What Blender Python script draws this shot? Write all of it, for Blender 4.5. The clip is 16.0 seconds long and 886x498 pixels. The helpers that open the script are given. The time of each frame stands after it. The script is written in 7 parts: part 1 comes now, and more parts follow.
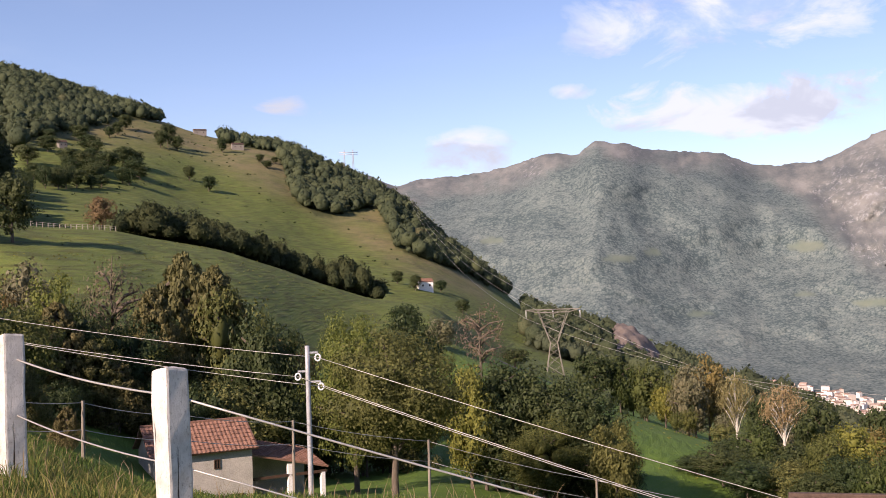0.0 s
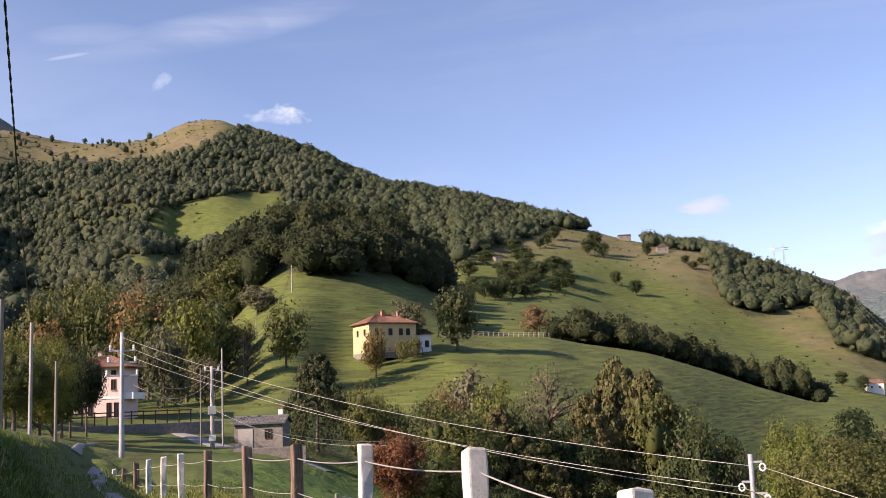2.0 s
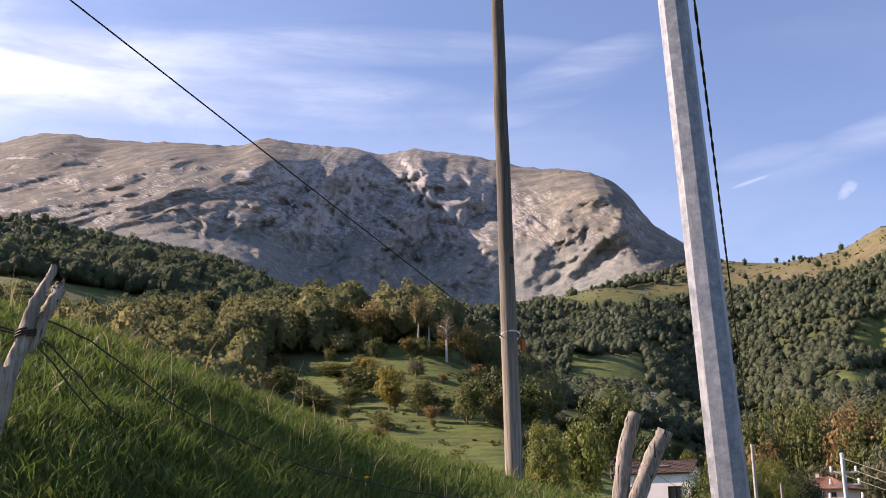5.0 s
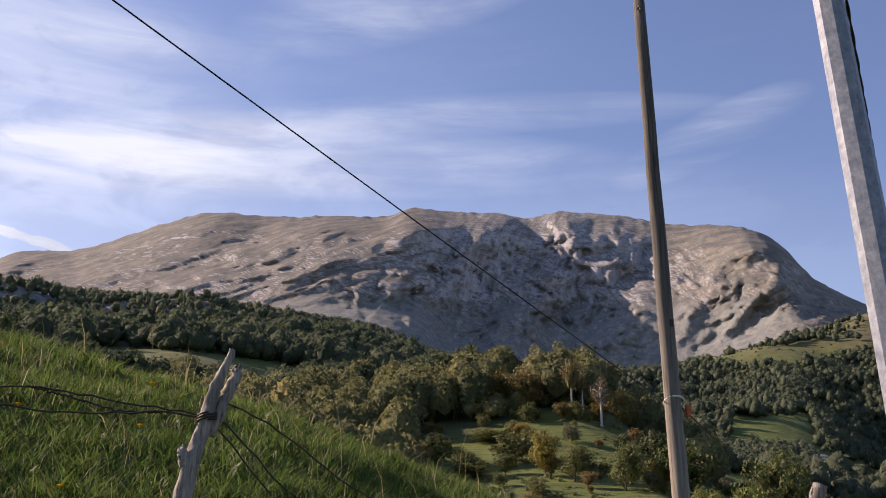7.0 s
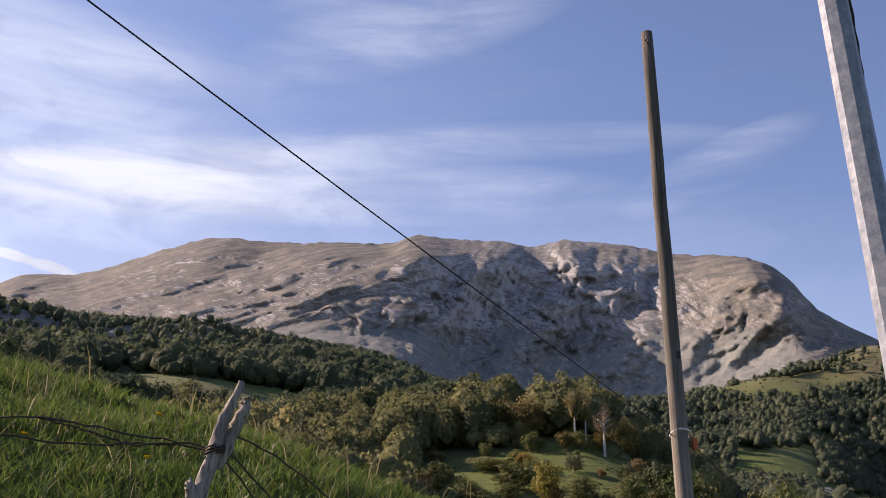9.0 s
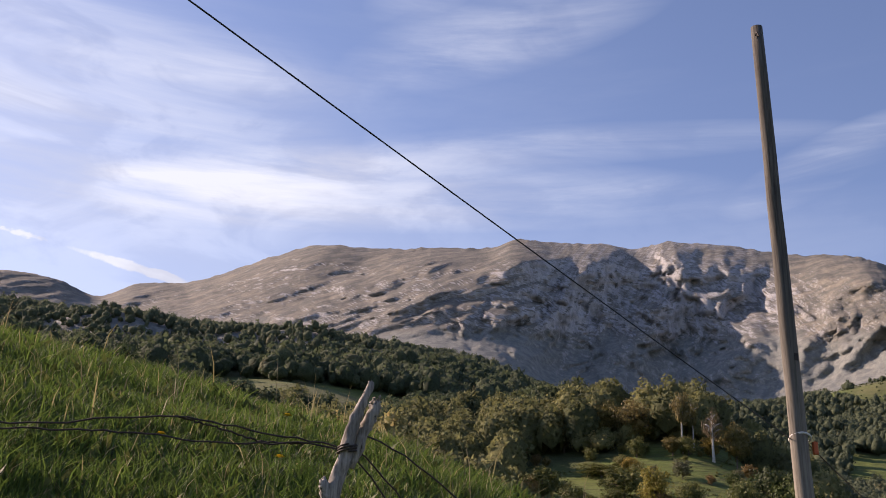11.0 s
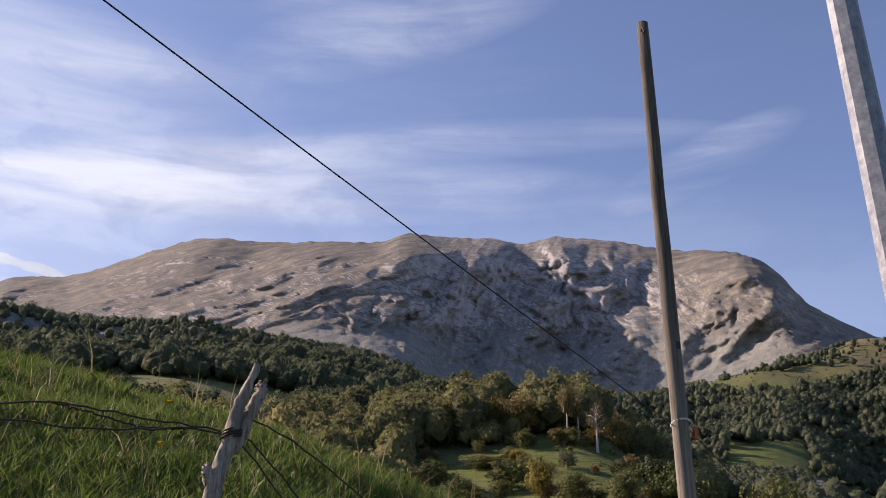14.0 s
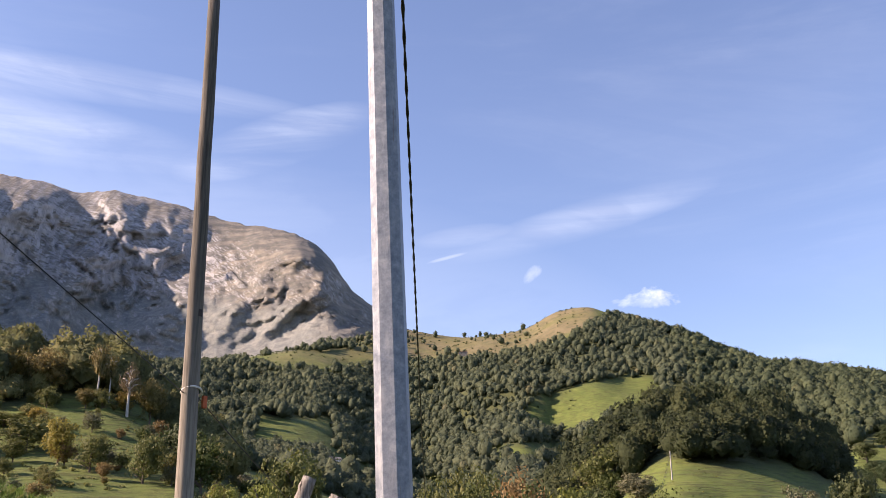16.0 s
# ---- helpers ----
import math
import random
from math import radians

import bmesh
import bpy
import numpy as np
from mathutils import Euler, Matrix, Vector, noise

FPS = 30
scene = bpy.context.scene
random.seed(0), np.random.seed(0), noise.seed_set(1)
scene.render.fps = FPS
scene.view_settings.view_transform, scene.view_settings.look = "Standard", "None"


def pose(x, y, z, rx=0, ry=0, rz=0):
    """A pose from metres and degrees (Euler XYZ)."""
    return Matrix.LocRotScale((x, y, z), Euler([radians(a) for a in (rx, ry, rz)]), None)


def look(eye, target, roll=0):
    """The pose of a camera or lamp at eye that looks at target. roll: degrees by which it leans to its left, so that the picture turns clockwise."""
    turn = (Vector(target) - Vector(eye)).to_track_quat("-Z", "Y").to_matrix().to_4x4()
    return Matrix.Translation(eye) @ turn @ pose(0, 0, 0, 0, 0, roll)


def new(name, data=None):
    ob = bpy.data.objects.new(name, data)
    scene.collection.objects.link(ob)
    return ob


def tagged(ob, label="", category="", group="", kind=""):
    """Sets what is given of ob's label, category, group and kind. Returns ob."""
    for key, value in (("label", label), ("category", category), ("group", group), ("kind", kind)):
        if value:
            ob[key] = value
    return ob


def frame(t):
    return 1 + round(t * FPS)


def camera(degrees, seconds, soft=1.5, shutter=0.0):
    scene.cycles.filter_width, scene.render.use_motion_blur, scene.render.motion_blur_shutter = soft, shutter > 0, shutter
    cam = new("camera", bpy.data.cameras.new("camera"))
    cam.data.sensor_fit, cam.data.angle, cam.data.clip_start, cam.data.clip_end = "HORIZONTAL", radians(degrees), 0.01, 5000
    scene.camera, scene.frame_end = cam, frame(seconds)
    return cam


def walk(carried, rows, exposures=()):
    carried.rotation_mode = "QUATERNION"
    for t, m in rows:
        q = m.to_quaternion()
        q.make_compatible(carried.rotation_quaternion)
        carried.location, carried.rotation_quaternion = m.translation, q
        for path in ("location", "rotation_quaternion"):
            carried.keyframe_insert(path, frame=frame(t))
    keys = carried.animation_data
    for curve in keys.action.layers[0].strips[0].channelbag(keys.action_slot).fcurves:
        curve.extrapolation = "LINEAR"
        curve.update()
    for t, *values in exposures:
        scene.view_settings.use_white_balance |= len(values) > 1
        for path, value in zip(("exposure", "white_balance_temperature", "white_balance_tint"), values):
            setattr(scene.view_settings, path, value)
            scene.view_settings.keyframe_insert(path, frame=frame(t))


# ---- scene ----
EYE = 1.3
cam = camera(46.78, 16.0, soft=0.9)
# seconds, place from the first eye, tilt, lean, heading
ROWS = [
    (0.0, 0.000, 0.000, 0.000, 91.82, 1.93, 0.06),
    (0.5, -0.048, 0.090, 0.002, 93.38, 1.81, 7.61),
    (1.0, -0.095, 0.129, 0.006, 94.94, 1.61, 14.10),
    (1.5, -0.162, 0.185, 0.029, 96.83, 2.00, 19.60),
    (2.0, -0.191, 0.200, 0.060, 98.48, 2.40, 23.72),
    (2.5, -0.233, 0.254, 0.055, 99.82, 2.85, 28.32),
    (3.0, -0.250, 0.173, 0.055, 101.15, 3.14, 34.54),
    (3.5, -0.362, 0.116, 0.081, 102.88, 2.43, 42.36),
    (4.0, -0.511, 0.197, 0.089, 104.38, 0.84, 50.25),
    (4.5, -0.478, 0.144, 0.104, 105.06, 0.04, 56.80),
    (5.0, -0.496, 0.067, 0.128, 105.99, 0.32, 61.63),
    (5.2, -0.490, 0.041, 0.127, 106.39, 0.38, 63.50),
    (7.3, -0.587, 0.013, 0.200, 109.68, -0.21, 70.21),
    (7.5, -0.586, 0.025, 0.206, 109.95, -0.38, 69.43),
    (8.0, -0.593, 0.046, 0.202, 110.45, -0.61, 67.23),
    (8.5, -0.608, 0.094, 0.214, 110.92, -0.46, 66.55),
    (9.0, -0.611, -0.011, 0.215, 111.13, -0.79, 70.15),
    (9.5, -0.638, -0.079, 0.212, 111.39, -1.43, 73.41),
    (10.0, -0.646, -0.094, 0.203, 111.47, -1.94, 75.10),
    (10.2, -0.610, -0.105, 0.197, 111.43, -2.11, 75.54),
    (12.3, -0.671, -0.105, 0.188, 110.81, -1.70, 75.58),
    (12.5, -0.664, -0.098, 0.185, 110.68, -1.37, 75.27),
    (13.0, -0.673, -0.083, 0.179, 110.46, -1.02, 74.08),
    (13.5, -0.660, -0.080, 0.163, 110.67, -0.58, 72.76),
    (14.0, -0.717, -0.081, 0.165, 111.02, -0.04, 69.87),
    (14.5, -0.693, -0.018, 0.168, 111.18, 0.21, 65.18),
    (15.0, -0.682, 0.072, 0.174, 110.98, 0.48, 59.56),
    (15.5, -0.648, 0.134, 0.152, 110.38, 0.70, 52.44),
    (16.0, -0.613, 0.238, 0.154, 109.29, 0.46, 44.26),
]
EXPOSURES = [(0.0, 0.70, 7000, 30), (1.5, 0.84, 7100, 30), (2.5, 0.98, 7000, 30), (3.5, 1.23, 7150, 30), (4.2, 1.24, 7150, 30), (5.2, 1.00, 6950, 30), (7.3, 0.66, 6950, 30), (8.5, 0.72, 6950, 30), (10.2, 0.66, 7000, 30), (12.5, 0.70, 7050, 30), (14.5, 0.58, 6900, 30), (16.0, 1.21, 7100, 30)]
walk(cam, [(t, pose(x, y, EYE + z, rx, ry, rz)) for t, x, y, z, rx, ry, rz in ROWS], EXPOSURES)

# ---- world and sun ----
SUN_AZ, SUN_EL = 140.0, 28.5


def link(tree, a, b):
    tree.links.new(a, b)


def make_world():
    world = bpy.data.worlds.new("world")
    scene.world = world
    world.use_nodes = True
    t = world.node_tree
    t.nodes.clear()
    out = t.nodes.new("ShaderNodeOutputWorld")
    bg = t.nodes.new("ShaderNodeBackground")
    sky = t.nodes.new("ShaderNodeTexSky")
    sky.sky_type = "NISHITA"
    sky.sun_disc = False
    sky.sun_elevation = radians(SUN_EL)
    sky.sun_rotation = radians(-SUN_AZ)
    sky.altitude, sky.air_density, sky.dust_density, sky.ozone_density = 900, 1.0, 0.9, 3.0
    bg.inputs["Strength"].default_value = 0.110
    co = t.nodes.new("ShaderNodeTexCoord")
    col = sky.outputs[0]

    def patch(az, el, half_w, half_h, lean):
        """A soft oval round one bearing: 1 in its middle, 0 outside."""
        m = t.nodes.new("ShaderNodeMapping")
        m.vector_type = "TEXTURE"
        c = pose(0, 0, 0, 90 + el, 0, az) @ pose(0, 0, 0, 0, 0, lean)
        m.inputs["Rotation"].default_value = c.to_euler()
        m.inputs["Scale"].default_value = (math.tan(radians(half_w)), math.tan(radians(half_h)), 1)
        link(t, co.outputs["Generated"], m.inputs["Vector"])
        s = t.nodes.new("ShaderNodeSeparateXYZ")
        link(t, m.outputs[0], s.inputs[0])
        # x and y over depth
        zz = math_node(t, "MULTIPLY", s.outputs[2], -1.0)
        ok = math_node(t, "GREATER_THAN", zz, 0.05)
        zz = math_node(t, "MAXIMUM", zz, 0.05)
        xx = math_node(t, "DIVIDE", s.outputs[0], zz)
        yy = math_node(t, "DIVIDE", s.outputs[1], zz)
        rr = math_node(t, "ADD", math_node(t, "MULTIPLY", xx, xx), math_node(t, "MULTIPLY", yy, yy))
        g = math_node(t, "SUBTRACT", 1.0, rr)
        g.node.use_clamp = True
        return math_node(t, "MULTIPLY", g, ok)

    def noise_tex(scale, stretch, detail, rough, lo, hi, tilt=0.0, warp=0.6):
        m = t.nodes.new("ShaderNodeMapping")
        m.inputs["Scale"].default_value = stretch
        m.inputs["Rotation"].default_value = (0, tilt, 0)
        link(t, co.outputs["Generated"], m.inputs["Vector"])
        n = t.nodes.new("ShaderNodeTexNoise")
        n.inputs["Scale"].default_value, n.inputs["Detail"].default_value = scale, detail
        n.inputs["Roughness"].default_value, n.inputs["Distortion"].default_value = rough, warp
        link(t, m.outputs[0], n.inputs["Vector"])
        r = t.nodes.new("ShaderNodeMapRange")
        r.inputs["From Min"].default_value, r.inputs["From Max"].default_value = lo, hi
        r.interpolation_type = "SMOOTHERSTEP"
        link(t, n.outputs[0], r.inputs[0])
        return r.outputs[0]

    cirrus = noise_tex(1.6, (1, 1, 5.5), 7, 0.62, 0.44, 0.78)
    puffs = noise_tex(9.0, (1, 1, 1.8), 9, 0.60, 0.30, 0.70)
    streaks = noise_tex(2.6, (1, 1, 9), 8, 0.60, 0.22, 0.86, warp=0.5)
    total = None
    # bearing, height, half sizes, lean, weight, texture
    for az, el, w, h, lean, k, tex in CLOUDS:
        if tex == "p":
            ragged = math_node(t, "ADD", math_node(t, "MULTIPLY", puffs, 0.95), math_node(t, "MULTIPLY", patch(az, el, w, h, lean), 1.1))
            p = math_node(t, "MULTIPLY", math_node(t, "SUBTRACT", ragged, 1.0), k * 1.6)
            p.node.use_clamp = True
            total = p if total is None else math_node(t, "ADD", total, p)
            continue
        tex = {"s": streaks, "v": 1.0}[tex]
        p = math_node(t, "MULTIPLY", math_node(t, "MULTIPLY", patch(az, el, w, h, lean), tex), k)
        total = p if total is None else math_node(t, "ADD", total, p)
    total = math_node(t, "ADD", total, math_node(t, "MULTIPLY", cirrus, 0.07))
    total.node.use_clamp = True
    mix = t.nodes.new("ShaderNodeMix")
    mix.data_type = "RGBA"
    link(t, total, mix.inputs["Factor"])
    link(t, col, mix.inputs[6])
    body = t.nodes.new("ShaderNodeMix")
    body.data_type = "RGBA"
    link(t, noise_tex(7.0, (1, 1, 2.6), 5, 0.55, 0.40, 0.58), body.inputs["Factor"])
    body.inputs[6].default_value, body.inputs[7].default_value = CLOUD_SHADE, CLOUD_COLOUR
    link(t, body.outputs[2], mix.inputs[7])
    link(t, mix.outputs[2], bg.inputs["Color"])
    link(t, bg.outputs[0], out.inputs["Surface"])


def math_node(t, op, a, b):
    n = t.nodes.new("ShaderNodeMath")
    n.operation = op
    for i, v in enumerate((a, b)):
        if isinstance(v, (int, float)):
            n.inputs[i].default_value = v
        else:
            t.links.new(v, n.inputs[i])
    return n.outputs[0]


CLOUD_COLOUR = (4.6, 5.5, 6.1, 1)
CLOUD_SHADE = (3.5, 4.25, 5.0, 1)
CLOUDS = [
    (-17.5, 9.0, 10.5, 2.3, 0, 1.6, "p"),
    (-17.0, 13.9, 12.0, 3.3, 4, 0.9, "p"),
    (-1.5, 7.2, 3.4, 1.6, 0, 1.0, "p"),
    (8.2, 9.8, 2.8, 1.0, 0, 0.9, "p"),
    (-7.5, 10.2, 1.6, 0.6, 0, 0.7, "p"),
    (32.4, 16.0, 2.5, 1.0, 4, 1.35, "p"),
    (38.9, 17.8, 1.2, 0.65, 42, 0.45, "p"),
    (43.8, 18.8, 1.6, 0.12, 14, 0.15, "p"),
    (36.0, 20.6, 8.0, 1.1, 13, 0.30, "s"),
    (43.0, 20.0, 3.0, 0.6, 8, 0.3, "s"),
    (54.2, 25.0, 6.0, 1.5, 21, 0.62, "s"),
    (75.5, 26.7, 22.0, 1.3, 5, 0.55, "s"),
    (80.0, 24.2, 21.0, 2.3, 3, 0.68, "s"),
    (90.0, 29.6, 11.0, 1.4, -1, 0.5, "s"),
    (73.0, 33.4, 10.0, 2.6, 16, 0.55, "s"),
    (76.0, 36.8, 6.0, 2.0, 28, 0.6, "s"),
    (102.0, 27.0, 20.0, 9.0, 0, 0.5, "s"),
    (106.0, 20.0, 34.0, 15.0, 0, 0.30, "v"),
    (72.0, 17.0, 40.0, 9.0, 0, 0.16, "v"),
    (95.4, 18.9, 7.8, 0.50, -9, 2.2, "p"),
]
make_world()
sun = new("sun", bpy.data.lights.new("sun", "SUN"))
sun.data.energy, sun.data.angle, sun.data.color = 5.2, radians(0.55), (1.0, 0.86, 0.68)
sun.matrix_world = look((0, 0, 0), (math.sin(radians(SUN_AZ)) * math.cos(radians(SUN_EL)), -math.cos(radians(SUN_AZ)) * math.cos(radians(SUN_EL)), -math.sin(radians(SUN_EL))))


# ---- materials ----
def material(name, rough=0.8, metal=0.0):
    m = bpy.data.materials.new(name)
    m.use_nodes = True
    b = m.node_tree.nodes["Principled BSDF"]
    b.inputs["Roughness"].default_value, b.inputs["Metallic"].default_value = rough, metal
    b.inputs["Specular IOR Level"].default_value = 0.25
    return m, m.node_tree, b


def tex_noise(t, scale, detail=4, rough=0.55, vec=None, coords="Object", stretch=None):
    n = t.nodes.new("ShaderNodeTexNoise")
    n.inputs["Scale"].default_value, n.inputs["Detail"].default_value, n.inputs["Roughness"].default_value = scale, detail, rough
    if vec is None:
        vec = t.nodes.new("ShaderNodeTexCoord").outputs[coords]
    if stretch:
        m = t.nodes.new("ShaderNodeMapping")
        m.inputs["Scale"].default_value = stretch
        t.links.new(vec, m.inputs["Vector"])
        vec = m.outputs[0]
    t.links.new(vec, n.inputs["Vector"])
    return n.outputs[0]


def ramp(t, fac, *stops):
    r = t.nodes.new("ShaderNodeValToRGB")
    while len(r.color_ramp.elements) < len(stops):
        r.color_ramp.elements.new(0.5)
    for e, (p, c) in zip(r.color_ramp.elements, stops):
        e.position, e.color = p, (*c, 1)
    t.links.new(fac, r.inputs[0])
    return r.outputs[0]


def mixed(t, fac, a, b, mode="MIX"):
    m = t.nodes.new("ShaderNodeMix")
    m.data_type, m.blend_type = "RGBA", mode
    for socket, v in ((m.inputs["Factor"], fac), (m.inputs[6], a), (m.inputs[7], b)):
        if isinstance(v, (int, float)):
            socket.default_value = v
        elif isinstance(v, tuple):
            socket.default_value = (*v, 1)
        else:
            t.links.new(v, socket)
    return m.outputs[2]


def span(t, v, lo, hi, to_lo=0.0, to_hi=1.0):
    r = t.nodes.new("ShaderNodeMapRange")
    r.inputs[1].default_value, r.inputs[2].default_value, r.inputs[3].default_value, r.inputs[4].default_value = lo, hi, to_lo, to_hi
    t.links.new(v, r.inputs[0])
    return r.outputs[0]


def bumped(t, b, height, strength, distance):
    n = t.nodes.new("ShaderNodeBump")
    n.inputs["Strength"].default_value, n.inputs["Distance"].default_value = strength, distance
    t.links.new(height, n.inputs["Height"])
    t.links.new(n.outputs[0], b.inputs["Normal"])


def attr(t, name):
    a = t.nodes.new("ShaderNodeAttribute")
    a.attribute_name = name
    return a.outputs["Fac"]


def simple(name, c1, c2, scale=6.0, rough=0.8, metal=0.0, bump=0.3, dist=0.01, stretch=None, detail=6, fine=None):
    """A surface of two tones at a coarse and a fine scale, with relief."""
    m, t, b = material(name, rough, metal)
    n1 = tex_noise(t, scale, detail, 0.6, stretch=stretch)
    n2 = tex_noise(t, fine or scale * 9, 3, 0.6, stretch=stretch)
    c = ramp(t, n1, (0.3, c1), (0.7, c2))
    c = mixed(t, 0.35, c, ramp(t, n2, (0.3, tuple(v * 0.6 for v in c1)), (0.7, tuple(min(1, v * 1.35) for v in c2))))
    t.links.new(c, b.inputs["Base Color"])
    bumped(t, b, n2, bump, min(dist, 0.12 / ((fine or scale * 9) * (max(stretch[:2]) if stretch else 1))))
    return m


def leaf_material(name, dark, light, glow=0.35):
    """Leaves: tone by tree, by clump and by leaf; some light passes through."""
    # blue raised by 1.3 to put bluish haze into the leaf colours
    dark, light = ((c[0], c[1], c[2] * 1.3) for c in (dark, light))
    m, t, b = material(name, 0.65)
    n = tex_noise(t, 0.35, 3)
    r = t.nodes.new("ShaderNodeNewGeometry").outputs["Random Per Island"]
    o = t.nodes.new("ShaderNodeObjectInfo").outputs["Random"]
    f = math_node(t, "ADD", math_node(t, "MULTIPLY", r, 0.45), math_node(t, "MULTIPLY", n, 0.6))
    c = ramp(t, f, (0.15, dark), (0.85, light))
    h = t.nodes.new("ShaderNodeHueSaturation")
    t.links.new(span(t, o, 0, 1, 0.475, 0.525), h.inputs["Hue"])
    t.links.new(span(t, o, 0, 1, 1.15, 0.85), h.inputs["Value"])
    t.links.new(c, h.inputs["Color"])
    t.links.new(h.outputs[0], b.inputs["Base Color"])
    tr = t.nodes.new("ShaderNodeBsdfTranslucent")
    t.links.new(h.outputs[0], tr.inputs["Color"])
    mx = t.nodes.new("ShaderNodeMixShader")
    mx.inputs[0].default_value = glow
    t.links.new(b.outputs[0], mx.inputs[1])
    t.links.new(tr.outputs[0], mx.inputs[2])
    t.links.new(mx.outputs[0], t.nodes["Material Output"].inputs["Surface"])
    return m


def woods_material(name, dark, light, autumn):
    """Crowns of far woods: each tree has its own tone, some have turned brown."""
    m, t, b = material(name, 0.85)
    tone = attr(t, "tone")
    n = tex_noise(t, 0.8, 5, 0.75)
    leaf = t.nodes.new("ShaderNodeNewGeometry").outputs["Random Per Island"]
    f = math_node(t, "ADD", math_node(t, "MULTIPLY", tone, 0.6), math_node(t, "ADD", math_node(t, "MULTIPLY", n, 0.4), math_node(t, "MULTIPLY", leaf, 0.12)))
    c = ramp(t, f, (0.22, dark), (0.78, light), (1.0, autumn))
    # hollows of the bump noise darkened: shade between leaves put into the colour
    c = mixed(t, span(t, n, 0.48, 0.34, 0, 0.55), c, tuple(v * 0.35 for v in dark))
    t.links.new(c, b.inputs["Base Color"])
    bumped(t, b, n, 1.0, 0.9)
    tr = t.nodes.new("ShaderNodeBsdfTranslucent")
    t.links.new(c, tr.inputs["Color"])
    mx = t.nodes.new("ShaderNodeMixShader")
    mx.inputs[0].default_value = 0.38
    t.links.new(b.outputs[0], mx.inputs[1])
    t.links.new(tr.outputs[0], mx.inputs[2])
    t.links.new(mx.outputs[0], t.nodes["Material Output"].inputs["Surface"])
    return m


def terrain_material():
    m, t, b = material("meadow_and_rock", 0.9)
    co = t.nodes.new("ShaderNodeTexCoord").outputs["Object"]
    broad = tex_noise(t, 0.012, 6, 0.6, co)
    mid = tex_noise(t, 0.09, 6, 0.65, co)
    fine = tex_noise(t, 1.2, 6, 0.7, co)
    tread = tex_noise(t, 1.0, 4, 0.6, co, stretch=(0.10, 0.10, 1.5))
    grass = ramp(t, mid, (0.3, (0.054, 0.088, 0.018)), (0.55, (0.092, 0.130, 0.027)), (0.8, (0.158, 0.174, 0.050)))
    grass = mixed(t, span(t, tread, 0.49, 0.58, 0.0, 0.8), grass, (0.045, 0.056, 0.016))
    grass = mixed(t, span(t, fine, 0.35, 0.7, 0.0, 0.4), grass, (0.150, 0.156, 0.048))
    lush = ramp(t, mid, (0.3, (0.050, 0.108, 0.014)), (0.55, (0.078, 0.150, 0.020)), (0.8, (0.120, 0.190, 0.034)))
    lush = mixed(t, span(t, fine, 0.35, 0.7, 0.0, 0.35), lush, (0.120, 0.165, 0.036))
    grass = mixed(t, attr(t, "lush"), grass, lush)
    dry = ramp(t, mid, (0.3, (0.122, 0.104, 0.058)), (0.7, (0.190, 0.160, 0.088)))
    dry = mixed(t, span(t, broad, 0.4, 0.62), dry, (0.150, 0.135, 0.060))
    dry = mixed(t, span(t, tex_noise(t, 0.06, 7, 0.75, co), 0.50, 0.58, 0, 0.7), dry, (0.085, 0.080, 0.040))
    c = mixed(t, math_node(t, "MULTIPLY", attr(t, "dry"), span(t, tex_noise(t, 0.02, 6, 0.7, co), 0.38, 0.56, 0.45, 1.0)), grass, dry)
    wood = ramp(t, fine, (0.3, (0.035, 0.046, 0.018)), (0.7, (0.075, 0.085, 0.032)))
    c = mixed(t, attr(t, "wood"), c, wood)
    # massif: pale limestone with turf ledges, streaked down the fall line
    xyz = t.nodes.new("ShaderNodeCombineXYZ")
    t.links.new(attr(t, "along"), xyz.inputs[0])
    t.links.new(attr(t, "dip"), xyz.inputs[1])
    face = xyz.outputs[0]
    streak = tex_noise(t, 0.011, 9, 0.72, face, stretch=(0.8, 0.7, 1.0))
    gully = tex_noise(t, 0.022, 9, 0.76, face, stretch=(1.0, 0.5, 1.0))
    ledge = tex_noise(t, 0.035, 7, 0.70, face, stretch=(0.38, 1.0, 1.0))
    crag = tex_noise(t, 0.05, 9, 0.80, co)
    # haze put into the tones: stone evened out, turf and scrub greyed and lightened
    stone = ramp(t, crag, (0.40, (0.250, 0.256, 0.268)), (0.50, (0.315, 0.320, 0.327)), (0.60, (0.390, 0.392, 0.394)))
    stone = mixed(t, span(t, gully, 0.53, 0.60, 0, 0.6), stone, (0.425, 0.425, 0.422))
    stone = mixed(t, span(t, gully, 0.475, 0.42, 0, 0.6), stone, (0.26, 0.264, 0.272))
    turf = ramp(t, ledge, (0.40, (0.106, 0.108, 0.100)), (0.50, (0.150, 0.145, 0.127)), (0.60, (0.222, 0.202, 0.164)))
    turf = mixed(t, span(t, crag, 0.47, 0.40, 0, 0.6), turf, (0.100, 0.104, 0.086))
    scrub = ramp(t, crag, (0.44, (0.150, 0.164, 0.156)), (0.57, (0.232, 0.238, 0.216)))
    turf = mixed(t, attr(t, "scrub"), turf, scrub)
    upright = t.nodes.new("ShaderNodeSeparateXYZ")
    t.links.new(t.nodes.new("ShaderNodeNewGeometry").outputs["True Normal"], upright.inputs[0])
    steep = span(t, upright.outputs[2], 0.78, 0.50, -0.50, 0.60)
    grit = math_node(t, "ADD", math_node(t, "MULTIPLY", streak, 0.45), math_node(t, "MULTIPLY", crag, 0.55))
    rocky = math_node(t, "ADD", math_node(t, "MULTIPLY", math_node(t, "SUBTRACT", grit, 0.5), 6.5), math_node(t, "ADD", attr(t, "bare"), steep))
    rocky.node.use_clamp = True
    c = mixed(t, attr(t, "rock"), c, mixed(t, rocky, turf, stone))
